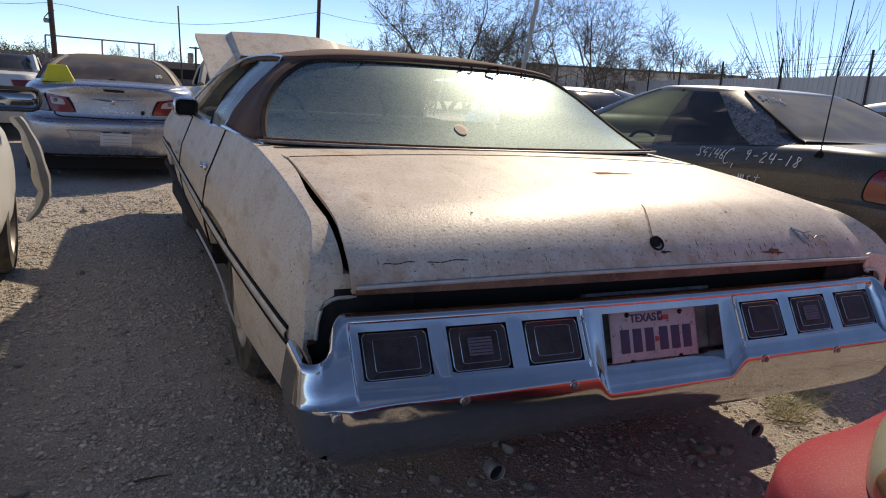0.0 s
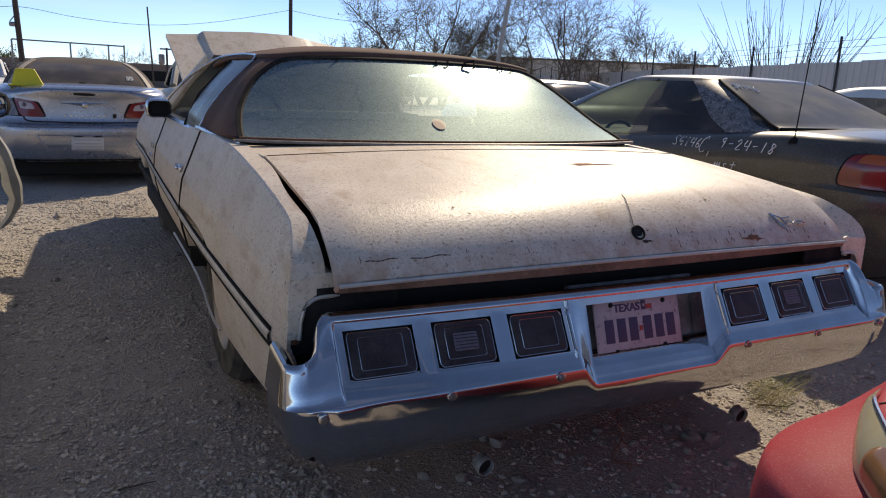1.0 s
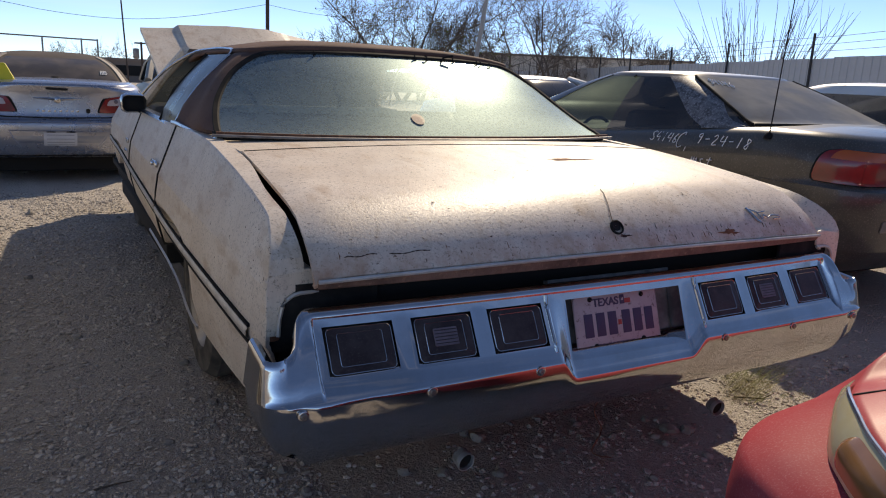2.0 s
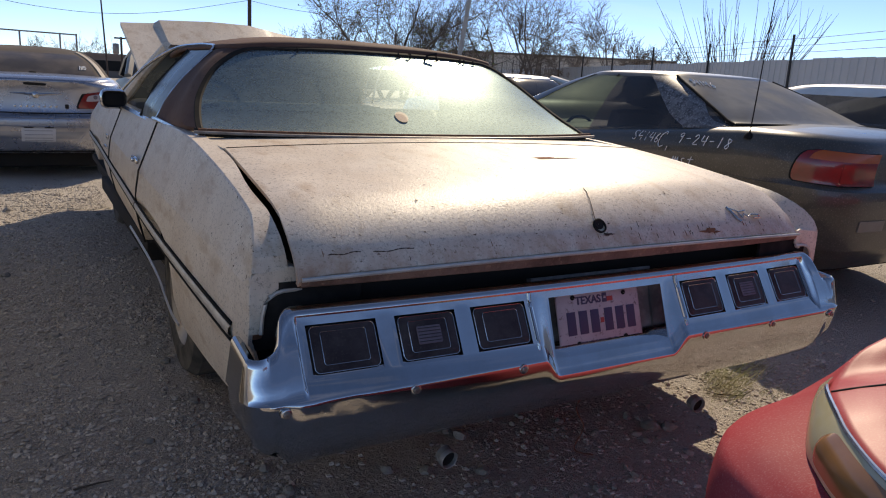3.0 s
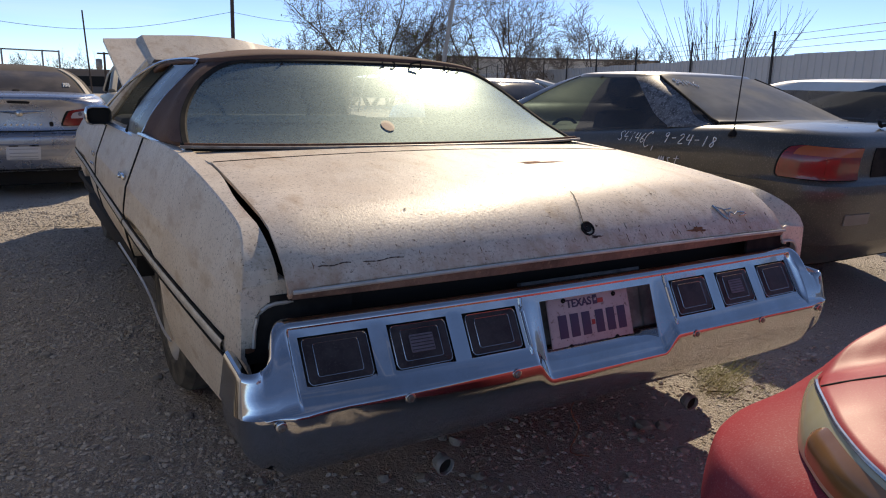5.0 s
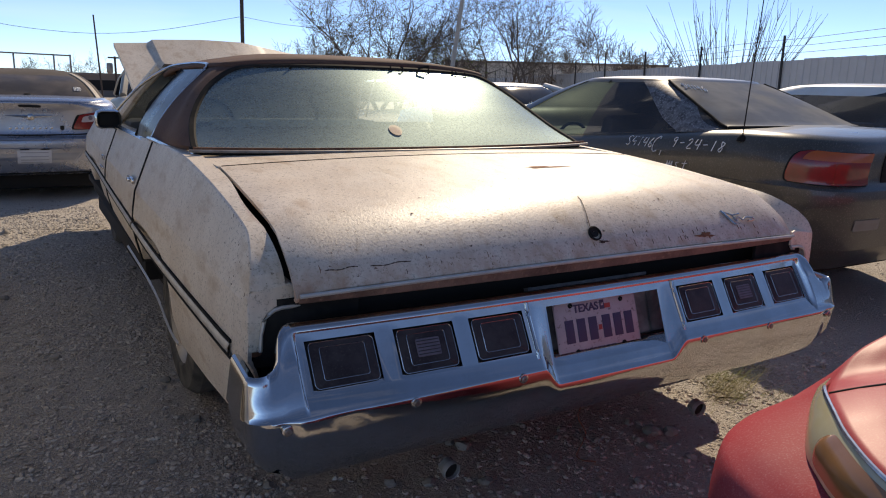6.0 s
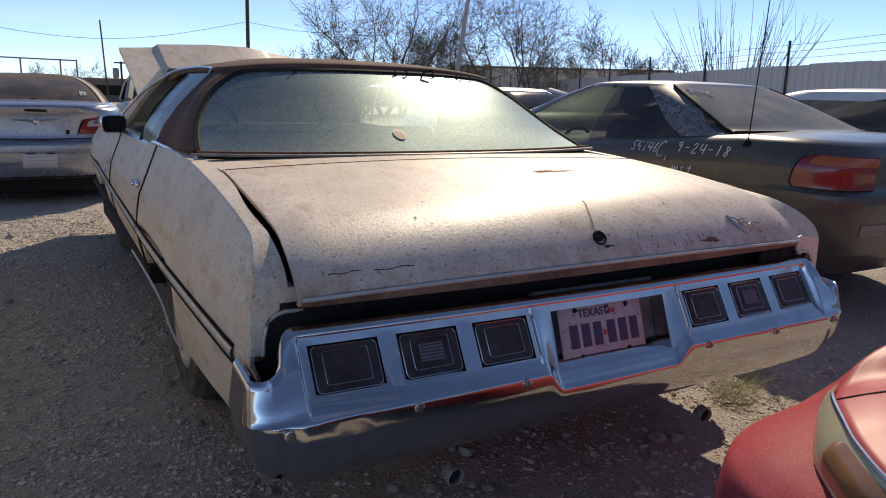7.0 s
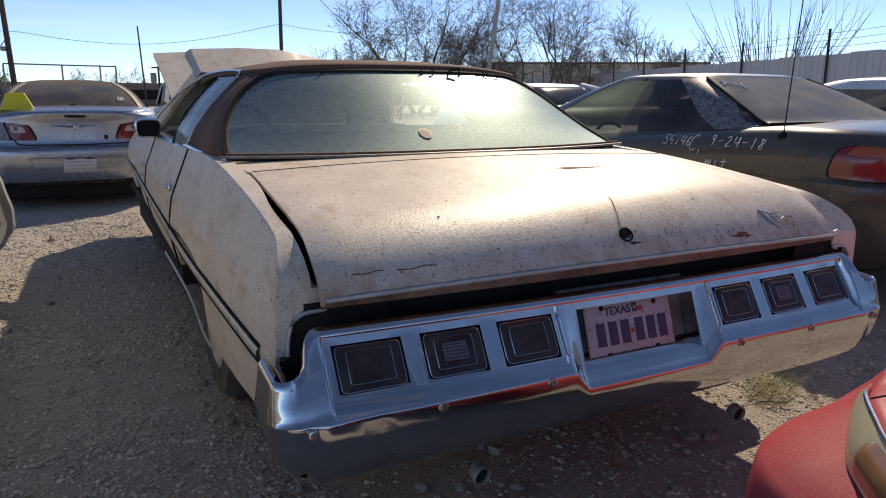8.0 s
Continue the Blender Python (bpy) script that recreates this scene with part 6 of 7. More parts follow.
def build_far():
    building("warehouse", "low tan masonry building behind the fence", (44, 56, 0), (20, 10, 3.6), TAN, -35, ((-4, 1.6, 1.2, 1.2), (2, 1.6, 1.2, 1.2), (6, 1.3, 1.2, 2.2)))
    building("shed", "long low pale building with flat roof", (70, 58, 0), (40, 10, 3.6), TAN, -50, ((-8, 1.6, 2, 1), (0, 1.6, 2, 1), (8, 1.6, 2, 1)))
    building("workshop", "long brown building with flat roof far off", (-2, 62, 0), (60, 12, 1.45), BROWN_WALL, 0, ((-14, 0.8, 2, 0.7), (-4, 0.8, 2, 0.7), (6, 0.8, 2, 0.7), (14, 0.8, 2, 0.7)))

    def pole(label, base, top, r, mat=WOODPOLE):
        p = thing("utility_pole", label, "pole", at=pose(*base))
        part("shaft", tube([(0, 0, 0), Vector(top) - Vector(base)], r, 10, taper=[r, r * 0.8]), mat, p)
        return p
    pole("tall dark wooden utility pole", (7.05, 30, 0), (7.12, 30, 9.0), 0.085)
    pole("thin grey lamp pole", (1.6, 30, 0), (1.45, 30, 3.6), 0.035)
    big = pole("dark wooden utility pole with a lamp", (-2.86, 30, 0), (-3.2, 30, 9.0), 0.105)
    part("lamp_head", box((0.20, 0.3, 0.16), (-0.27, 0, 2.62), bevel=0.05), STEEL, big)
    part("arm", tube([(0, 0, 3.0), (-0.2, 0, 2.9), (-0.35, 0, 2.7)], 0.02, 6), STEEL, big)
    lean = pole("leaning grey utility pole behind bare trees", (17.0, 30, 0), (18.3, 30, 9.0), 0.12, GREY_POLE)
    small = pole("short pole with a crossarm and transformer", (2.1, 30, 0), (2.1, 30, 2.1), 0.05)
    part("crossarm", box((0.8, 0.06, 0.06), (0.15, 0, 2.05)), WOODPOLE, small)
    part("transformer", box((0.22, 0.2, 0.4), (-0.2, 0, 1.65), bevel=0.05), STEEL, small)

    def wire(pts, r=0.008):
        w = thing("overhead_wire", "thin black overhead wire", "wire", group="overhead wires", kind="structure")
        part("strand", tube([spline([Vector(p) for p in pts], v) for v in steps(0, len(pts) - 1, 24)], r, 4), POST, w)
    wire([(-20, 30, 4.6), (-10, 30, 3.2), (-4.6, 30, 3.08), (-2.9, 30, 3.25), (-0.9, 30, 3.0), (1.4, 30, 2.92), (3.9, 30, 3.2), (7.05, 30, 3.92)])
    wire([(7.05, 30, 3.92), (9.3, 30, 3.70), (13, 30, 3.75), (18, 30, 4.6)])
    # gate frame of pipe with mesh
    g = thing("pipe_gate", "tall pipe frame of a chain link gate", "gate")
    for x in (-3.2, -1.3, 0.0, 0.55):
        part("upright", tube([(x, 30, 0), (x, 30, 2.1)], 0.035, 6), STEEL, g)
    part("rail", tube([(-3.2, 30, 2.1), (0.55, 30, 2.06)], 0.03, 6), STEEL, g)
    for k in range(14):
        a = math.pi * k / 13
        part("brace", tube([(-4.2, 29.9, 0.9), (-4.2 + 1.5 * math.cos(a), 29.9, 0.9 + 0.55 * math.sin(a))], 0.020, 4), STEEL, g)


build_far()


# ---- trees ----
BARK = material("grey_bark", (0.175, 0.138, 0.112), 0.95, tint=(0.10, 0.08, 0.068), scale=3)
LEAF = material("sparse_leaf", (0.17, 0.19, 0.035), 0.7, tint=(0.10, 0.12, 0.03), scale=1.5)


class Sticks:
    """Many thin tapered bars in one mesh."""

    def __init__(self):
        self.v, self.f = [], []

    def add(self, pts, radii, sides):
        base = len(self.v)
        for i, p in enumerate(pts):
            d = (pts[min(i + 1, len(pts) - 1)] - pts[max(i - 1, 0)]).normalized()
            a = d.orthogonal().normalized()
            c = d.cross(a)
            for k in range(sides):
                w = 2 * math.pi * k / sides
                self.v.append(p + radii[i] * (math.cos(w) * a + math.sin(w) * c))
        for i in range(len(pts) - 1):
            for k in range(sides):
                q, s = base + i * sides, (k + 1) % sides
                self.f.append((q + k, q + s, q + sides + s, q + sides + k))

    def mesh(self, name, mat, parent, label=""):
        me = bpy.data.meshes.new(name)
        me.from_pydata([tuple(p) for p in self.v], [], self.f)
        me.materials.append(mat)
        me.shade_smooth()
        ob = new(name, me)
        ob.parent = parent
        if label:
            tagged(ob, label)
        return ob


def branch(st, rng, p, d, length, r, depth, tips, spread, lift=0.03):
    """A crooked, tapering limb with side limbs at wide angles, down to twigs."""
    n = 5 if depth > 2 else 4 if depth else 3
    pts, rad = [p], [r]
    wander = Vector((rng.uniform(-1, 1), rng.uniform(-1, 1), rng.uniform(-0.4, 0.6))) * 0.10
    for i in range(n):
        d = (d + wander + Vector((rng.uniform(-1, 1), rng.uniform(-1, 1), rng.uniform(-0.7, 0.9))) * 0.20 + Vector((0, 0, lift * 0.3))).normalized()
        pts.append(pts[-1] + d * (length / n))
        rad.append(max(0.0072, r * (1 - 0.50 * (i + 1) / n)))
    st.add(pts, rad, 7 if depth > 3 else 4 if depth > 1 else 3)
    if depth == 0:
        tips.append(pts[-1])
        return
    kids = rng.randint(3, 4) + (depth <= 3)
    for k in range(kids):
        t = rng.uniform(0.25, 0.98) if k else 1.0
        i = min(int(t * n), n - 1)
        q = pts[i].lerp(pts[i + 1], t * n - i)
        along = (pts[i + 1] - pts[i]).normalized()
        a = rng.uniform(0, 2 * math.pi)
        u = along.orthogonal().normalized()
        out = u * math.cos(a) + along.cross(u) * math.sin(a)
        ang = rng.uniform(0.12, 0.35) if k == 0 else rng.uniform(0.5, 1.05) * spread
        nd = (along * math.cos(ang) + out * math.sin(ang) + Vector((0, 0, lift))).normalized()
        branch(st, rng, q, nd, length * (rng.uniform(0.62, 0.82) if k == 0 else rng.uniform(0.45, 0.75)), rad[i] * (0.80 if k == 0 else rng.uniform(0.42, 0.62)), depth - 1, tips, spread, lift)


def tree(label, at, height, depth=4, seed=1, leaves=0, stems=1, spread=1.1, trunk=0.32, lean=(0, 0), thick=0.011):
    rng = random.Random(seed)
    t = thing("tree", label, "tree", group="bare trees along the fence", at=pose(*at))
    st, tips = Sticks(), []
    for s in range(stems):
        a = rng.uniform(0, 2 * math.pi)
        out = 0.0 if stems == 1 else 0.5
        d = Vector((out * math.cos(a) + lean[0], out * math.sin(a) + lean[1], 1)).normalized()
        branch(st, rng, Vector((0.15 * math.cos(a) * (stems > 1), 0.15 * math.sin(a) * (stems > 1), 0)), d, height * trunk, height * thick / stems ** 0.4, depth, tips, spread)
    st.mesh("trunk", BARK, t)
    if leaves:
        v, f = [], []
        for k in range(leaves):
            p = rng.choice(tips) + Vector((rng.gauss(0, 0.12), rng.gauss(0, 0.12), rng.gauss(0, 0.12)))
            a = Vector((rng.uniform(-1, 1), rng.uniform(-1, 1), rng.uniform(-1, 1))).normalized()
            b = a.orthogonal().normalized()
            s = rng.uniform(0.04, 0.085)
            v += [tuple(p + a * s), tuple(p + b * s * 0.5), tuple(p - a * s), tuple(p - b * s * 0.5)]
            f.append(tuple(range(len(v) - 4, len(v))))
        me = bpy.data.meshes.new("crown")
        me.from_pydata(v, [], f)
        me.materials.append(LEAF)
        new("crown", me).parent = t
    return t


def shrub(label, at, height, seed, count=60, fan=0.7, thick=0.016, twigs=5, name="shoot_clump"):
    """A clump of long whippy shoots."""
    rng = random.Random(seed)
    t = thing("shrub", label, "shrub", group="bare trees along the fence", at=pose(*at))
    st = Sticks()
    for k in range(count):
        a, out = rng.uniform(0, 2 * math.pi), rng.uniform(0.05, fan)
        p = Vector((0.4 * math.cos(a), 0.4 * math.sin(a), 0))
        d = Vector((out * math.cos(a), out * math.sin(a), 1)).normalized()
        h = height * rng.uniform(0.6, 1.05)
        pts = [p]
        for i in range(5):
            d = (d + Vector((rng.uniform(-1, 1), rng.uniform(-1, 1), 0.3)) * 0.07).normalized()
            pts.append(pts[-1] + d * h / 5)
        st.add(pts, [thick, thick * 0.85, thick * 0.7, thick * 0.55, thick * 0.4, thick * 0.25], 4)
        for j in range(twigs):
            i = rng.randint(1, 4)
            e = (d + Vector((rng.uniform(-1, 1), rng.uniform(-1, 1), 0.4)) * 0.6).normalized()
            st.add([pts[i], pts[i] + e * h * 0.1, pts[i] + (e + Vector((0, 0, 0.4))).normalized() * h * 0.24], [thick * 0.45, thick * 0.35, thick * 0.2], 3)
    st.mesh(name, BARK, t)


def build_trees():
    # bearings from the lot, degrees right of straight ahead, and distance
    def at(bearing, dist):
        return (-1.4 + dist * math.sin(radians(bearing)), -1.4 + dist * math.cos(radians(bearing)), 0)
    fine = "bare grey tree with fine twigs"
    leafy = "bare tree with sparse yellow-green leaves"
    tree(fine, at(19.6, 40), 5.0, 5, 3, stems=3, trunk=0.30, thick=0.014)
    tree(fine, at(21.6, 39), 6.6, 5, 4, stems=2, trunk=0.30, thick=0.014)
    tree(leafy, at(25.2, 40), 11.5, 5, 7, leaves=1500, trunk=0.32, stems=2, thick=0.014)
    tree(leafy, at(26.6, 41), 11.0, 5, 8, leaves=900, trunk=0.32, stems=2, thick=0.014)
    tree(fine, at(29.0, 44), 7.5, 5, 9, trunk=0.30, stems=3, thick=0.014)
    tree(fine, at(32.4, 44), 9.5, 5, 11, trunk=0.31, stems=2, thick=0.014)
    tree(fine, at(34.6, 42), 10.0, 5, 12, trunk=0.31, stems=2, thick=0.014)
    tree(fine, at(37.2, 41), 9.5, 5, 17, trunk=0.31, stems=2, thick=0.014)
    tree(fine, at(39.2, 43), 7.0, 5, 18, trunk=0.31, stems=2, thick=0.011)
    tree("bare forked tree with dark trunk", at(42.8, 38), 6.8, 4, 21, trunk=0.33, thick=0.013, spread=0.8)
    tree("round bare tree of fine twigs", at(45.4, 37), 5.0, 5, 23, stems=4, trunk=0.30, thick=0.013, spread=0.9)
    shrub("clump of bare upright shoots", at(51.2, 30), 5.2, 9, 80, 0.85, 0.021, 2)
    for b, d, h, s, c in ((17.8, 41, 3.0, 51, 70), (20.6, 40, 3.4, 52, 80), (23.4, 41, 3.8, 53, 80), (28.4, 43, 3.6, 54, 80), (31.0, 44, 3.8, 55, 80), (36.0, 44, 3.6, 56, 70)):
        shrub("low bush of bare grey twigs", at(b, d), h, s, c, 1.2, 0.010, 9, "twig_mass")
    for x, h, s in ((-0.1, 2.9, 31), (2.6, 3.5, 32), (4.6, 3.1, 33)):
        tree("small bare tree far off", (x, 68, 0), h, 4, s, stems=3, trunk=0.40, thick=0.020)
    for x, h, s in ((-7.8, 3.0, 41), (-6.4, 3.4, 42), (-5.4, 2.6, 45), (-9.4, 3.2, 46)):
        tree("dark leafy evergreen bush far off", (x, 58, 0), h, 4, s, leaves=2600, stems=3, trunk=0.34)
    tree("dry feathery tree beyond the fence", at(63.0, 40), 4.6, 4, 43, leaves=2500, spread=0.8, trunk=0.3)
    tree("dry feathery tree beyond the fence", at(60.5, 42), 3.6, 4, 44, leaves=1200, spread=0.8, trunk=0.3)


build_trees()


# ---- small things on the old coupe ----
LID = [(0.862, 0.986), (0.75, 0.978), (0.6, 0.965), (0.42, 0.944), (0.30, 0.926), (0.22, 0.904), (0.16, 0.868), (0.115, 0.835), (0.085, 0.80), (0.066, 0.775)]


def lid_pt(x, y, up=0.0):
    """A place on the trunk lid; y as along the lid before its rear edge is drawn back."""
    t = x / lid_half(y)
    q = lid_low(y)
    z = interp(y, [p[0] for p in LID[::-1]], [p[1] for p in LID[::-1]])
    return Vector((x + TAIL_X * q, y - q * (0.042 - 0.021 * t * t) - up * 0.7 * (y < 0.2), z + 0.020 * (1 - t * t) * (1 - 0.45 * q) - 0.004 + 0.017 * q + up))


ORANGE_RUST = material("orange_rust", (0.30, 0.12, 0.05), 0.9, tint=(0.16, 0.06, 0.03), scale=40, amount=0.9, bump=0.3)
SCRATCH = material("dark_scratch", (0.06, 0.03, 0.02), 0.9)


def stain(name, mat, cx, cy, rx, ry, seed, label=""):
    """A thin ragged patch lying on the lid."""
    rng = random.Random(seed)
    ph = [rng.uniform(0, 6.3) for _ in range(4)]
    bm = bmesh.new()
    n = 28
    ring = []
    for k in range(n):
        a = 2 * math.pi * k / n
        r = 1 + 0.28 * math.sin(3 * a + ph[0]) + 0.2 * math.sin(5 * a + ph[1]) + 0.15 * math.sin(9 * a + ph[2])
        ring.append(bm.verts.new(lid_pt(cx + rx * r * math.cos(a), max(0.068, cy + ry * r * math.sin(a)), 0.0016)))
    c = bm.verts.new(lid_pt(cx, cy, 0.0016))
    for k in range(n):
        bm.faces.new((c, ring[k], ring[(k + 1) % n]))
    part(name, bm, mat, coupe_lid, label)


def build_coupe_details():
    car, lid = coupe, coupe_lid
    # lock hole with a hanging cover, and the cable out of the crack above it
    p = lid_pt(0.0, 0.112)
    n = Vector((0, -0.80, 0.60))
    m = Matrix.Translation(p + n * 0.002) @ n.to_track_quat("Z", "Y").to_matrix().to_4x4()
    # near-black disc, the hole's shade put into its colour
    lock = part("lock_hole", lathe([(0.001, 0.001), (0.011, 0.001), (0.014, 0.003), (0.016, 0.001), (0.016, -0.004)], axis="z", sides=20), VOID, lid, "open lock hole")
    lock.matrix_basis = m
    ring = part("lock_cover", lathe([(0.017, 0.004), (0.019, 0.007), (0.022, 0.005), (0.022, 0.0), (0.019, -0.002)], axis="z", sides=20), BLACK, lid, "loose black lock ring")
    ring.matrix_basis = m @ Matrix.Translation((0.0, -0.006, 0))
    part("crack_line", tube([lid_pt(0.055 - 0.055 * v + 0.002 * math.sin(v * 5), 0.245 - 0.12 * v, 0.002) for v in steps(0, 1, 14)], 0.0010, 5), SCRATCH, lid, "dark crack running to the lock")
    stain("rust_spot", SCRATCH, 0.02, 0.090, 0.018, 0.0025, 3)
    # scratches and rust
    for x0, x1, y in ((-0.80, -0.72, 0.094), (-0.69, -0.585, 0.093)):
        pts = [lid_pt(x0 + (x1 - x0) * v, y + 0.0012 * math.sin(v * 9 + x0 * 7) + 0.002 * v, 0.0004) for v in steps(0, 1, 16)]
        part("scratch", tube(pts, 0.002, 4, taper=[0.0004 + 0.0013 * abs(math.sin(i * 1.9)) for i in range(17)]), SCRATCH, lid)
    stain("rust_patch", ORANGE_RUST, 0.435, 0.082, 0.035, 0.005, 5, "rust patch above the strip")
    stain("rust_patch", ORANGE_RUST, 0.205, 0.58, 0.085, 0.012, 8, "orange rust stain")
    rng = random.Random(12)
    for k in range(34):
        x = rng.uniform(-0.84, 0.84) if k > 14 else rng.uniform(0.1, 0.62)
        y = rng.uniform(0.072, 0.10)
        h = rng.uniform(0.004, 0.014)
        part("rust_run", tube([lid_pt(x, y + h, 0.0006), lid_pt(x + rng.uniform(-0.002, 0.002), y + h * 0.4, 0.0008), lid_pt(x, y, 0.0004)], 0.0016, 4, taper=[0.0004, 0.0010, 0.0005]), rng.choice((ORANGE_RUST, SCRATCH)), lid)
    for k in range(40):
        x, y = rng.uniform(-0.82, 0.82), rng.uniform(0.09, 0.5)
        r = rng.uniform(0.0015, 0.0045)
        stain("paint_chip", SCRATCH, x, y, r, r * (0.6 if y > 0.2 else 0.35), 100 + k)
    # script on the lid
    pts = [(-0.035, 0.024), (-0.030, 0.004), (-0.022, -0.014), (-0.016, -0.020)]
    c = lid_pt(0.635, 0.116)
    def on(u, v, up=0.004):
        return lid_pt(c.x + 1.55 * u, 0.116 + v * 0.95, up)
    scr = part("script_badge", tube([on(u, v) for u, v in pts], 0.0045, 6), TRIM, lid, "bright script badge, partly lost")
    part("badge_stroke", tube([on(-0.034, 0.022), on(-0.01, 0.006), on(0.015, 0.010)], 0.0028, 5), TRIM, scr)
    part("badge_stroke", tube([on(-0.012, 0.008), on(-0.006, -0.012), on(0.004, -0.002), on(0.014, -0.010), on(0.026, -0.004), on(0.05, -0.006), on(0.052, -0.012), on(0.03, -0.013)], 0.0026, 5), TRIM, scr)
    # seam lines of the panel between lid and glass
    part("lid_seam", tube([Vector((x, 0.865, 0.986 + 0.020 * (1 - (x / 0.86) ** 2) - 0.003)) for x in steps(-0.85, 0.85, 30)], 0.0014, 5), VOID, car)
    # ragged bits at the roof's back edge
    rng = random.Random(5)
    for k in range(7):
        s = rng.uniform(-0.85, 0.85)
        p = rear_glass(s, 0.985)
        L = rng.uniform(0.006, 0.016)
        part("seal_scrap", tube([p + Vector((0, -0.006, 0.012)), p + Vector((rng.uniform(-L, L), -0.012, rng.uniform(-0.004, 0.01))), p + Vector((rng.uniform(-L, L), -0.016, -0.006))], 0.0035, 5), BLACK, car)
    p = rear_glass(0.36, 0.98)
    part("torn_strip", tube([p + Vector((-0.02, -0.02, -0.02)), p + Vector((0.0, -0.015, 0.012)), p + Vector((0.05, -0.012, 0.022))], 0.005, 5), BLACK, car, "loose black strip")
    # crumbs of rust and old sealant under the glass
    for k in range(60):
        s = rng.uniform(-0.98, 0.98)
        p = rear_glass(s, 0.0) + Vector((0, rng.uniform(-0.024, 0.004), rng.uniform(0.004, 0.010)))
        r = rng.uniform(0.003, 0.008)
        bm = bmesh.new()
        bmesh.ops.create_icosphere(bm, subdivisions=1, radius=r, matrix=Matrix.Translation(p) @ Matrix.Diagonal((2.2, 1, 0.6, 1)))
        part("sealant_crumb", bm, rng.choice((RUST, ORANGE_RUST, BLACK)), car)
    # round faded sticker on the glass
    c = (-0.115, 0.215)
    rows = []
    for k in range(24):
        a = 2 * math.pi * k / 24
        rows.append([rear_glass(c[0] + r * 0.032 * math.cos(a), c[1] + r * 0.050 * math.sin(a)) + Vector((0, -0.0011, 0.0017)) for r in (0.001, 0.4, 0.7, 1.0)])
    part("sticker", grid(rows, close_u=True), glass_material("brown_sticker", (0.74, 0.70, 0.64), 0.5, (0.42, 0.37, 0.34), 0.12, 0.12, 70.0, 1.0, 0.30, 0.40), car, "round faded brown sticker on the glass")
    # exhaust pipes below the bumper
    for x, y, z, yaw in ((-0.438, 0.10, 0.210, 6), (0.556, 0.10, 0.183, -4)):
        e = part("exhaust_pipe", tube([(0, 0.004, 0), (0, 0.018, 0.002), (0, 0.034, 0.006)], 0.024, 14, caps=False), DULL_STEEL, car, "dusty grey exhaust tail pipe")
        e.matrix_basis = pose(x, y, z, 6, 0, yaw)
        part("pipe_rim", lathe([(0.0235, 0.03), (0.0235, -0.001), (0.0255, -0.003), (0.0275, 0.0), (0.0275, 0.012)], axis="y", sides=20), DULL_STEEL_PALE, e, "grey metal pipe end")
        # near-black disc in the pipe, colour doing the work of shade inside
        part("pipe_bore", lathe([(0.0005, 0.014), (0.012, 0.014), (0.0232, 0.010)], axis="y", sides=20), VOID, e, "black disc painted as the pipe's shaded hollow")
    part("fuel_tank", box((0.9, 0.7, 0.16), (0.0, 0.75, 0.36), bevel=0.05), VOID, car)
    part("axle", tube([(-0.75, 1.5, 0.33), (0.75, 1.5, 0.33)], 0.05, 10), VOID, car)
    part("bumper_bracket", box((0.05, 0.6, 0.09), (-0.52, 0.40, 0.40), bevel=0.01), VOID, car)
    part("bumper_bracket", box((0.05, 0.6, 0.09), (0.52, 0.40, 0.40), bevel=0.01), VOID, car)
    part("loose_wire", tube([spline([Vector(p) for p in ((0.17, 0.28, 0.36), (0.19, 0.26, 0.27), (0.14, 0.25, 0.19), (0.18, 0.25, 0.11), (0.13, 0.23, 0.05), (0.19, 0.20, 0.03))], v) for v in steps(0, 5, 30)], 0.0025, 5), RUST, car, "thin rusty wire hanging below the bumper")
    # door handle, badges and the moulding that has come away at the wheel arch
    sk = coupe_skin
    def flank(y, v, out=0.0):
        q = sk.at(u_of_y(y), v)
        return Vector((q.x - out, q.y, q.z))
    h = part("door_handle", box((0.018, 0.15, 0.028), flank(2.08, 5.15, 0.010), (0, 0, 0), bevel=0.008), CHROME, car, "bright door handle")
    part("handle_button", box((0.014, 0.03, 0.02), flank(2.08, 5.15, 0.022), bevel=0.006), CHROME, h)
    b = part("fender_badge", box((0.008, 0.10, 0.03), flank(3.62, 4.8, 0.006), bevel=0.004), TRIM, car, "small bright fender badge")
    part("fender_badge", box((0.008, 0.16, 0.018), flank(3.66, 3.9, 0.006), bevel=0.004), TRIM, car, "bright fender script")
    for y, name in ((1.925, "door_gap"), (3.425, "door_gap")):
        part(name, tube([flank(y + 0.02 * math.sin(v), v, 0.002) for v in steps(1, 7, 24)], 0.005, 5), VOID, car)
    strip = [Vector(p) for p in ((-0.985, 1.0, 0.372), (-0.995, 1.05, 0.388), (-1.004, 1.11, 0.425), (-1.010, 1.22, 0.475), (-1.014, 1.42, 0.503), (-1.016, 1.7, 0.515), (-1.016, 1.95, 0.52))]
    rows = []
    for v in steps(0, 6, 40):
        p = spline(strip, v)
        rows.append([p + Vector((0.004, 0, -0.006)), p + Vector((-0.002, 0, -0.004)), p + Vector((-0.003, 0, 0.003)), p + Vector((0.003, 0, 0.006))])
    part("loose_moulding", solid(grid(rows), 0.003), PALE_TRIM, car, "bent bright moulding hanging off the wheel arch")
    # dried dirt runs on the quarter panel are in the paint; here the chips on its tail
    for k in range(14):
        y, v = rng.uniform(0.16, 0.42), rng.uniform(5.1, 6.0)
        q = flank(y, v, 0.001)
        bm = bmesh.new()
        bmesh.ops.create_icosphere(bm, subdivisions=1, radius=rng.uniform(0.0012, 0.003), matrix=Matrix.Translation(q) @ Matrix.Diagonal((0.4, 1, 0.8, 1)))
        part("paint_chip", bm, SCRATCH, car)
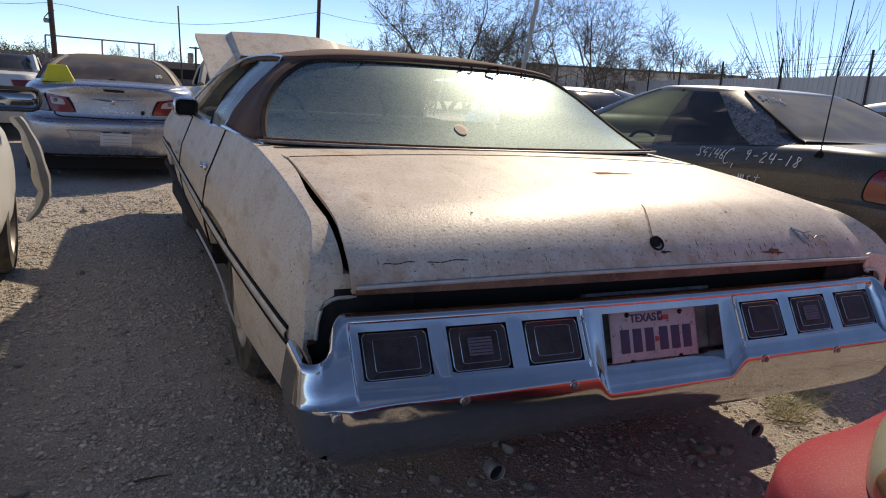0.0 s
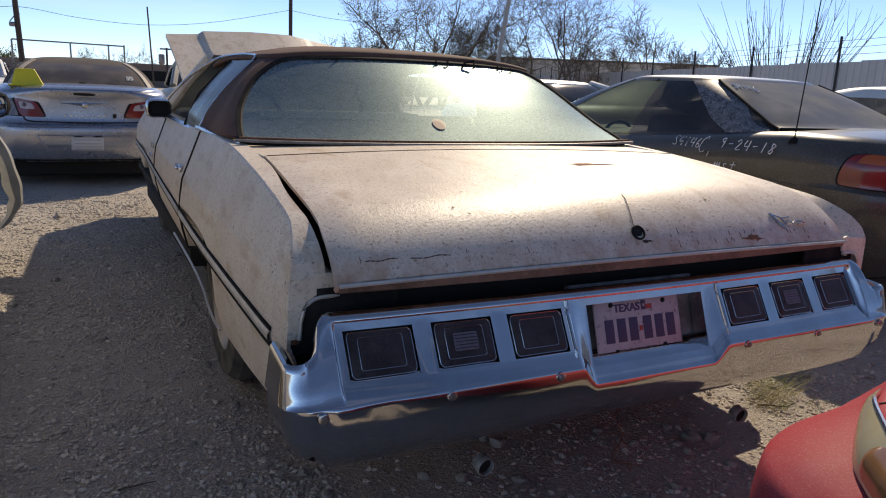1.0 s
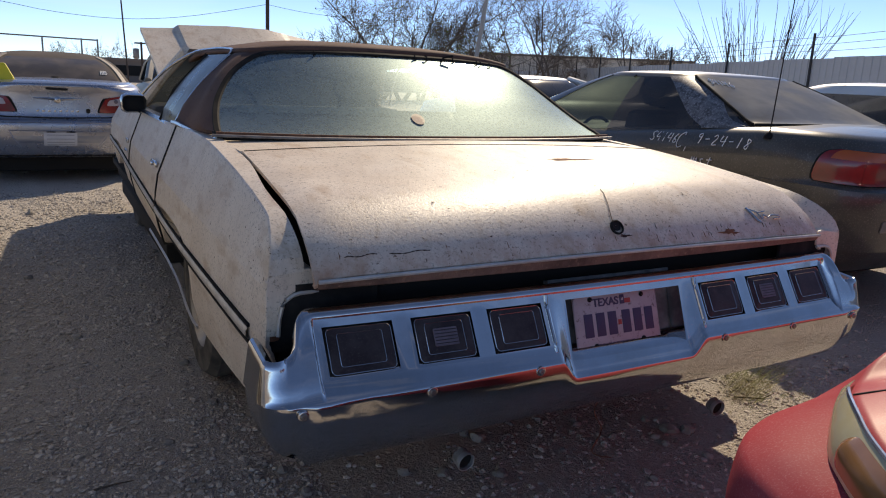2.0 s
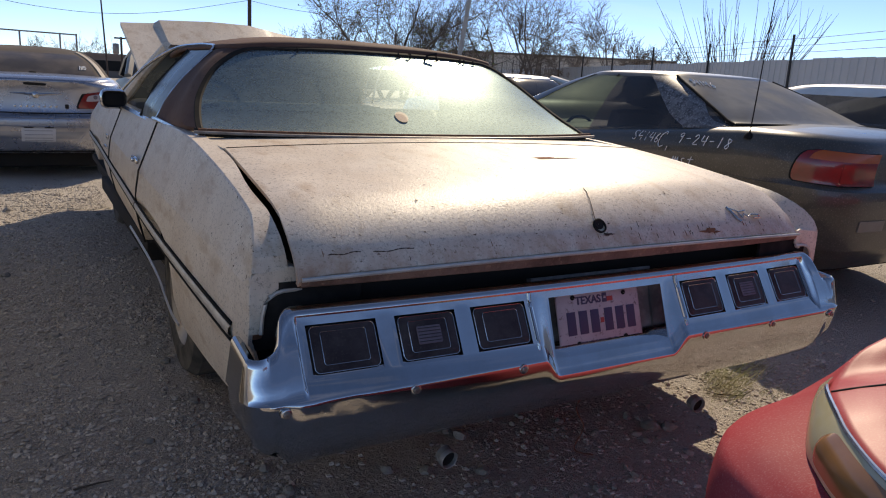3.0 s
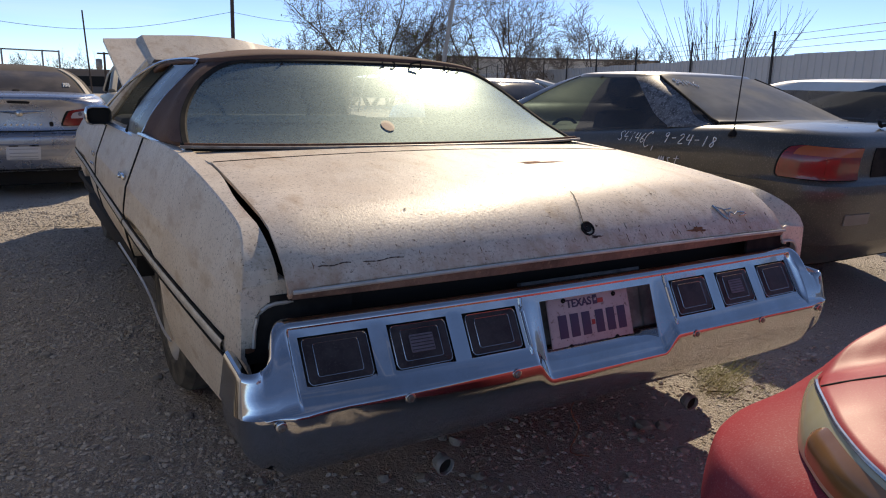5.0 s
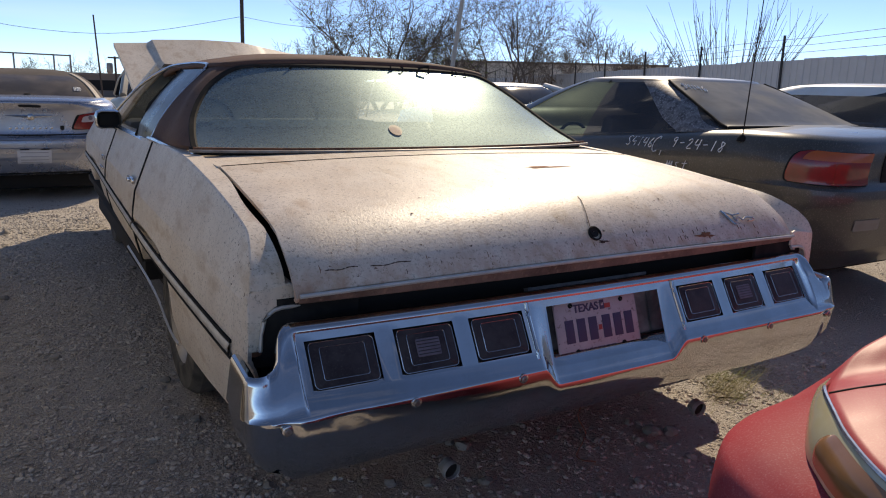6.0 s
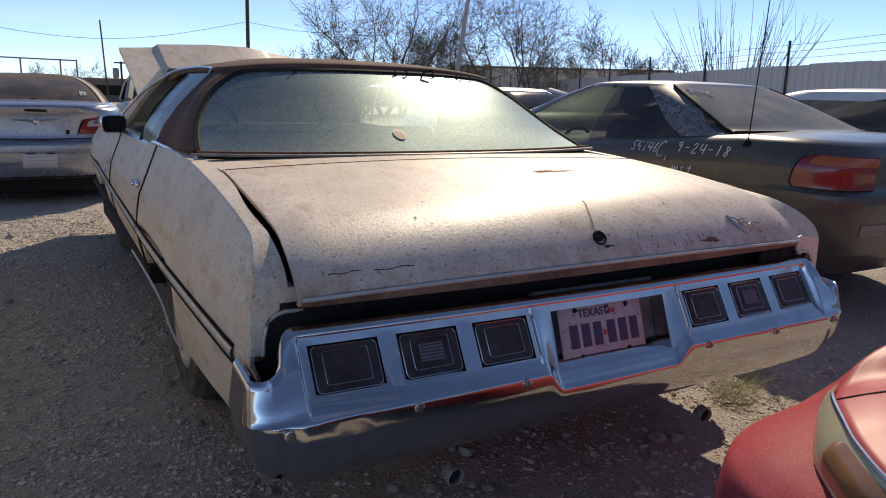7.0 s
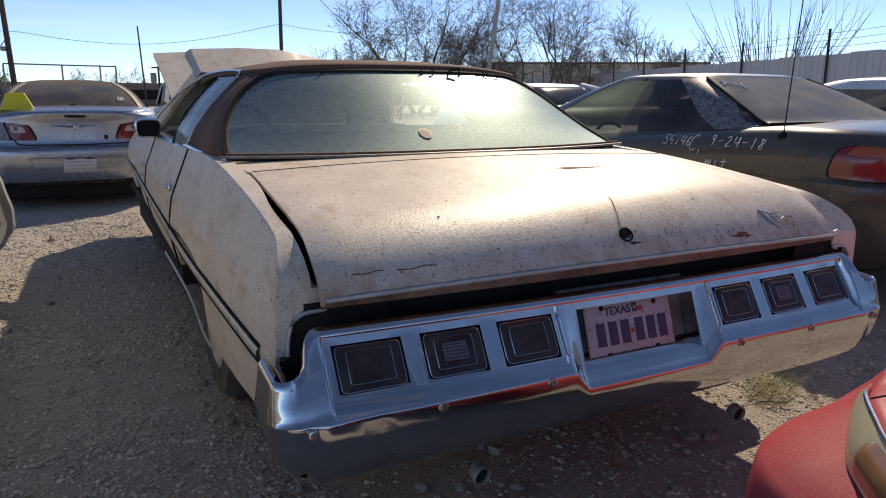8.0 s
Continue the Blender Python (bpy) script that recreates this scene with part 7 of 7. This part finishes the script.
    part("corner_rust", box((0.03, 0.02, 0.04), (-0.962, 0.125, 0.645), bevel=0.008), ORANGE_RUST, car, "rusty corner above the bumper")


build_coupe_details()


# ---- ground clutter ----
STONE = material("pale_stone", (0.36, 0.33, 0.29), 0.9, tint=(0.22, 0.19, 0.16), scale=30, bump=0.3, random_tone=0.5)
GRASS = material("dry_green_grass", (0.20, 0.23, 0.055), 0.8, tint=(0.44, 0.37, 0.20), scale=8, amount=0.9)
STICK = material("dry_stick", (0.10, 0.075, 0.055), 0.9)


def ground_z(x, y):
    return 0.03 * noise.noise((x * 0.6, y * 0.6, 0)) + 0.012 * noise.noise((x * 3, y * 3, 5)) + 0.006 * noise.noise((x * 9, y * 9, 2)) - 0.01


def build_gravel():
    rng = np.random.default_rng(4)
    ico = bmesh.new()
    bmesh.ops.create_icosphere(ico, subdivisions=1, radius=1)
    base = np.array([v.co[:] for v in ico.verts])
    faces = np.array([[v.index for v in f.verts] for f in ico.faces])
    ico.free()
    # stretches of the lot: x and y range, count, smallest stone
    xs, ys, rs = [], [], []
    for x0, x1, y0, y1, count, least in ((-4.5, 4.5, -1.2, 9.0, 14000, 0.004), (-3.4, -0.7, -0.7, 2.4, 52000, 0.0028), (-4.2, -0.8, 2.2, 6.5, 24000, 0.005), (-1.0, 2.4, -0.5, 1.3, 22000, 0.0028)):
        x, y = rng.uniform(x0, x1, count), y0 + (y1 - y0) * rng.random(count) ** 1.2
        xs.append(x)
        ys.append(y)
        rs.append(least + 0.008 * rng.random(count) ** 5 + 0.0004 * np.maximum(y, 0))
    x, y, r = np.concatenate(xs), np.concatenate(ys), np.concatenate(rs)
    # stones gather in loose drifts
    keep = np.array([noise.noise((a * 1.3, b * 1.3, 3.0)) for a, b in zip(x, y)]) + rng.uniform(-0.5, 0.5, len(x)) > -0.25
    x, y, r = x[keep], y[keep], r[keep]
    n = len(x)
    z = np.array([ground_z(a, b) for a, b in zip(x, y)]) + r * 0.2
    jit = base[None] * rng.uniform(0.65, 1.3, (n,) + base.shape)
    sc = np.stack([rng.uniform(0.7, 1.5, n), rng.uniform(0.7, 1.5, n), rng.uniform(0.4, 0.8, n)], 1) * r[:, None]
    v = (jit * sc[:, None, :] + np.stack([x, y, z], 1)[:, None, :]).reshape(-1, 3)
    f = (faces[None] + (np.arange(n) * len(base))[:, None, None]).reshape(-1, 3)
    me = bpy.data.meshes.new("gravel")
    me.from_pydata(v.tolist(), [], f.tolist())
    me.materials.append(GRAVEL)
    tagged(new("gravel", me), "loose grey gravel scattered over the dirt", "gravel", kind="stuff")


def island_material():
    m = bpy.data.materials.new("gravel_stone")
    m.use_nodes = True
    n, l = m.node_tree.nodes, m.node_tree.links
    b = n["Principled BSDF"]
    b.inputs["Roughness"].default_value = 0.95
    g = n.new("ShaderNodeNewGeometry")
    r = n.new("ShaderNodeValToRGB")
    r.color_ramp.elements[0].color, r.color_ramp.elements[1].color = (0.33, 0.29, 0.245, 1), (0.60, 0.545, 0.475, 1)
    l.new(g.outputs["Random Per Island"], r.inputs[0])
    l.new(r.outputs[0], b.inputs["Base Color"])
    return m


GRAVEL = island_material()
build_gravel()


def build_stones():
    rng = random.Random(9)
    spots = [(0.56, 0.30, 0.035), (0.62, 0.27, 0.03), (-0.17, 0.32, 0.025), (-0.45, 0.46, 0.02), (-0.34, 0.40, 0.022), (-0.80, 0.62, 0.018), (-1.74, 1.81, 0.022), (-1.55, 5.3, 0.035), (-2.0, 4.9, 0.04), (1.9, 0.9, 0.03)]
    spots += [(rng.uniform(-1.0, 0.9), rng.uniform(-0.1, 0.9), rng.uniform(0.008, 0.02)) for _ in range(70)]
    spots += [(rng.uniform(-2.4, 2.2), rng.uniform(0.2, 6.0), rng.uniform(0.012, 0.03)) for _ in range(60)]
    for x, y, r in spots:
        bm = bmesh.new()
        bmesh.ops.create_icosphere(bm, subdivisions=2, radius=r)
        ph = rng.uniform(0, 50)
        for v in bm.verts:
            v.co *= 1 + 0.45 * noise.noise(v.co * (1.1 / r) + Vector((ph, 0, 0)))
            v.co.z *= 0.65
        ob = finish("stone", bm, STONE, angle=30)
        ob.matrix_basis = pose(x, y, ground_z(x, y) + r * 0.25, 0, 0, rng.uniform(0, 360))
        tagged(ob, "small rough grey stone lying on the dirt", "stone", group="loose stones")
    for pts in (((-1.34, 0.71), (-1.28, 0.73), (-1.23, 0.74)), ((-1.0, 0.5), (-0.95, 0.46), (-0.93, 0.40)), ((1.05, 0.42), (1.15, 0.36), (1.22, 0.37))):
        ob = finish("twig", tube([(x, y, ground_z(x, y) + 0.008) for x, y in pts], 0.003, 5, taper=[0.0035, 0.003, 0.0015]), STICK)
        tagged(ob, "thin dry broken twig lying on dirt", "twig", group="twigs")


build_stones()


def build_grass():
    rng = random.Random(3)
    for cx, cy, h, n, rad in ((1.24, 0.52, 0.17, 260, 0.11), (1.10, 0.42, 0.14, 190, 0.09), (1.45, 0.60, 0.12, 140, 0.12), (1.75, 0.85, 0.09, 90, 0.14), (1.30, 0.34, 0.05, 240, 0.20), (1.02, 0.28, 0.045, 160, 0.16)):
        st_v, st_f = [], []
        for k in range(n):
            a, q = rng.uniform(0, 6.283), rad * rng.random() ** 0.5
            x, y = cx + q * math.cos(a), cy + q * math.sin(a)
            p = Vector((x, y, ground_z(x, y) - 0.004))
            d = Vector((rng.uniform(-0.7, 0.7), rng.uniform(-0.7, 0.7), 1)).normalized()
            hh = h * rng.uniform(0.4, 1.1)
            side = d.orthogonal().normalized() * rng.uniform(0.0012, 0.0025)
            bend = Vector((d.x, d.y, -0.3)) * hh * 0.35
            b = len(st_v)
            for t in (0, 0.5, 1.0):
                c = p + d * hh * t + bend * t * t
                w = side * (1 - 0.9 * t)
                st_v += [tuple(c - w), tuple(c + w)]
            st_f += [(b, b + 1, b + 3, b + 2), (b + 2, b + 3, b + 5, b + 4)]
        me = bpy.data.meshes.new("grass_tuft")
        me.from_pydata(st_v, [], st_f)
        me.materials.append(GRASS)
        tagged(new("grass_tuft", me), "tuft of dry green and yellow grass", "grass", group="grass tufts", kind="stuff")


build_grass()
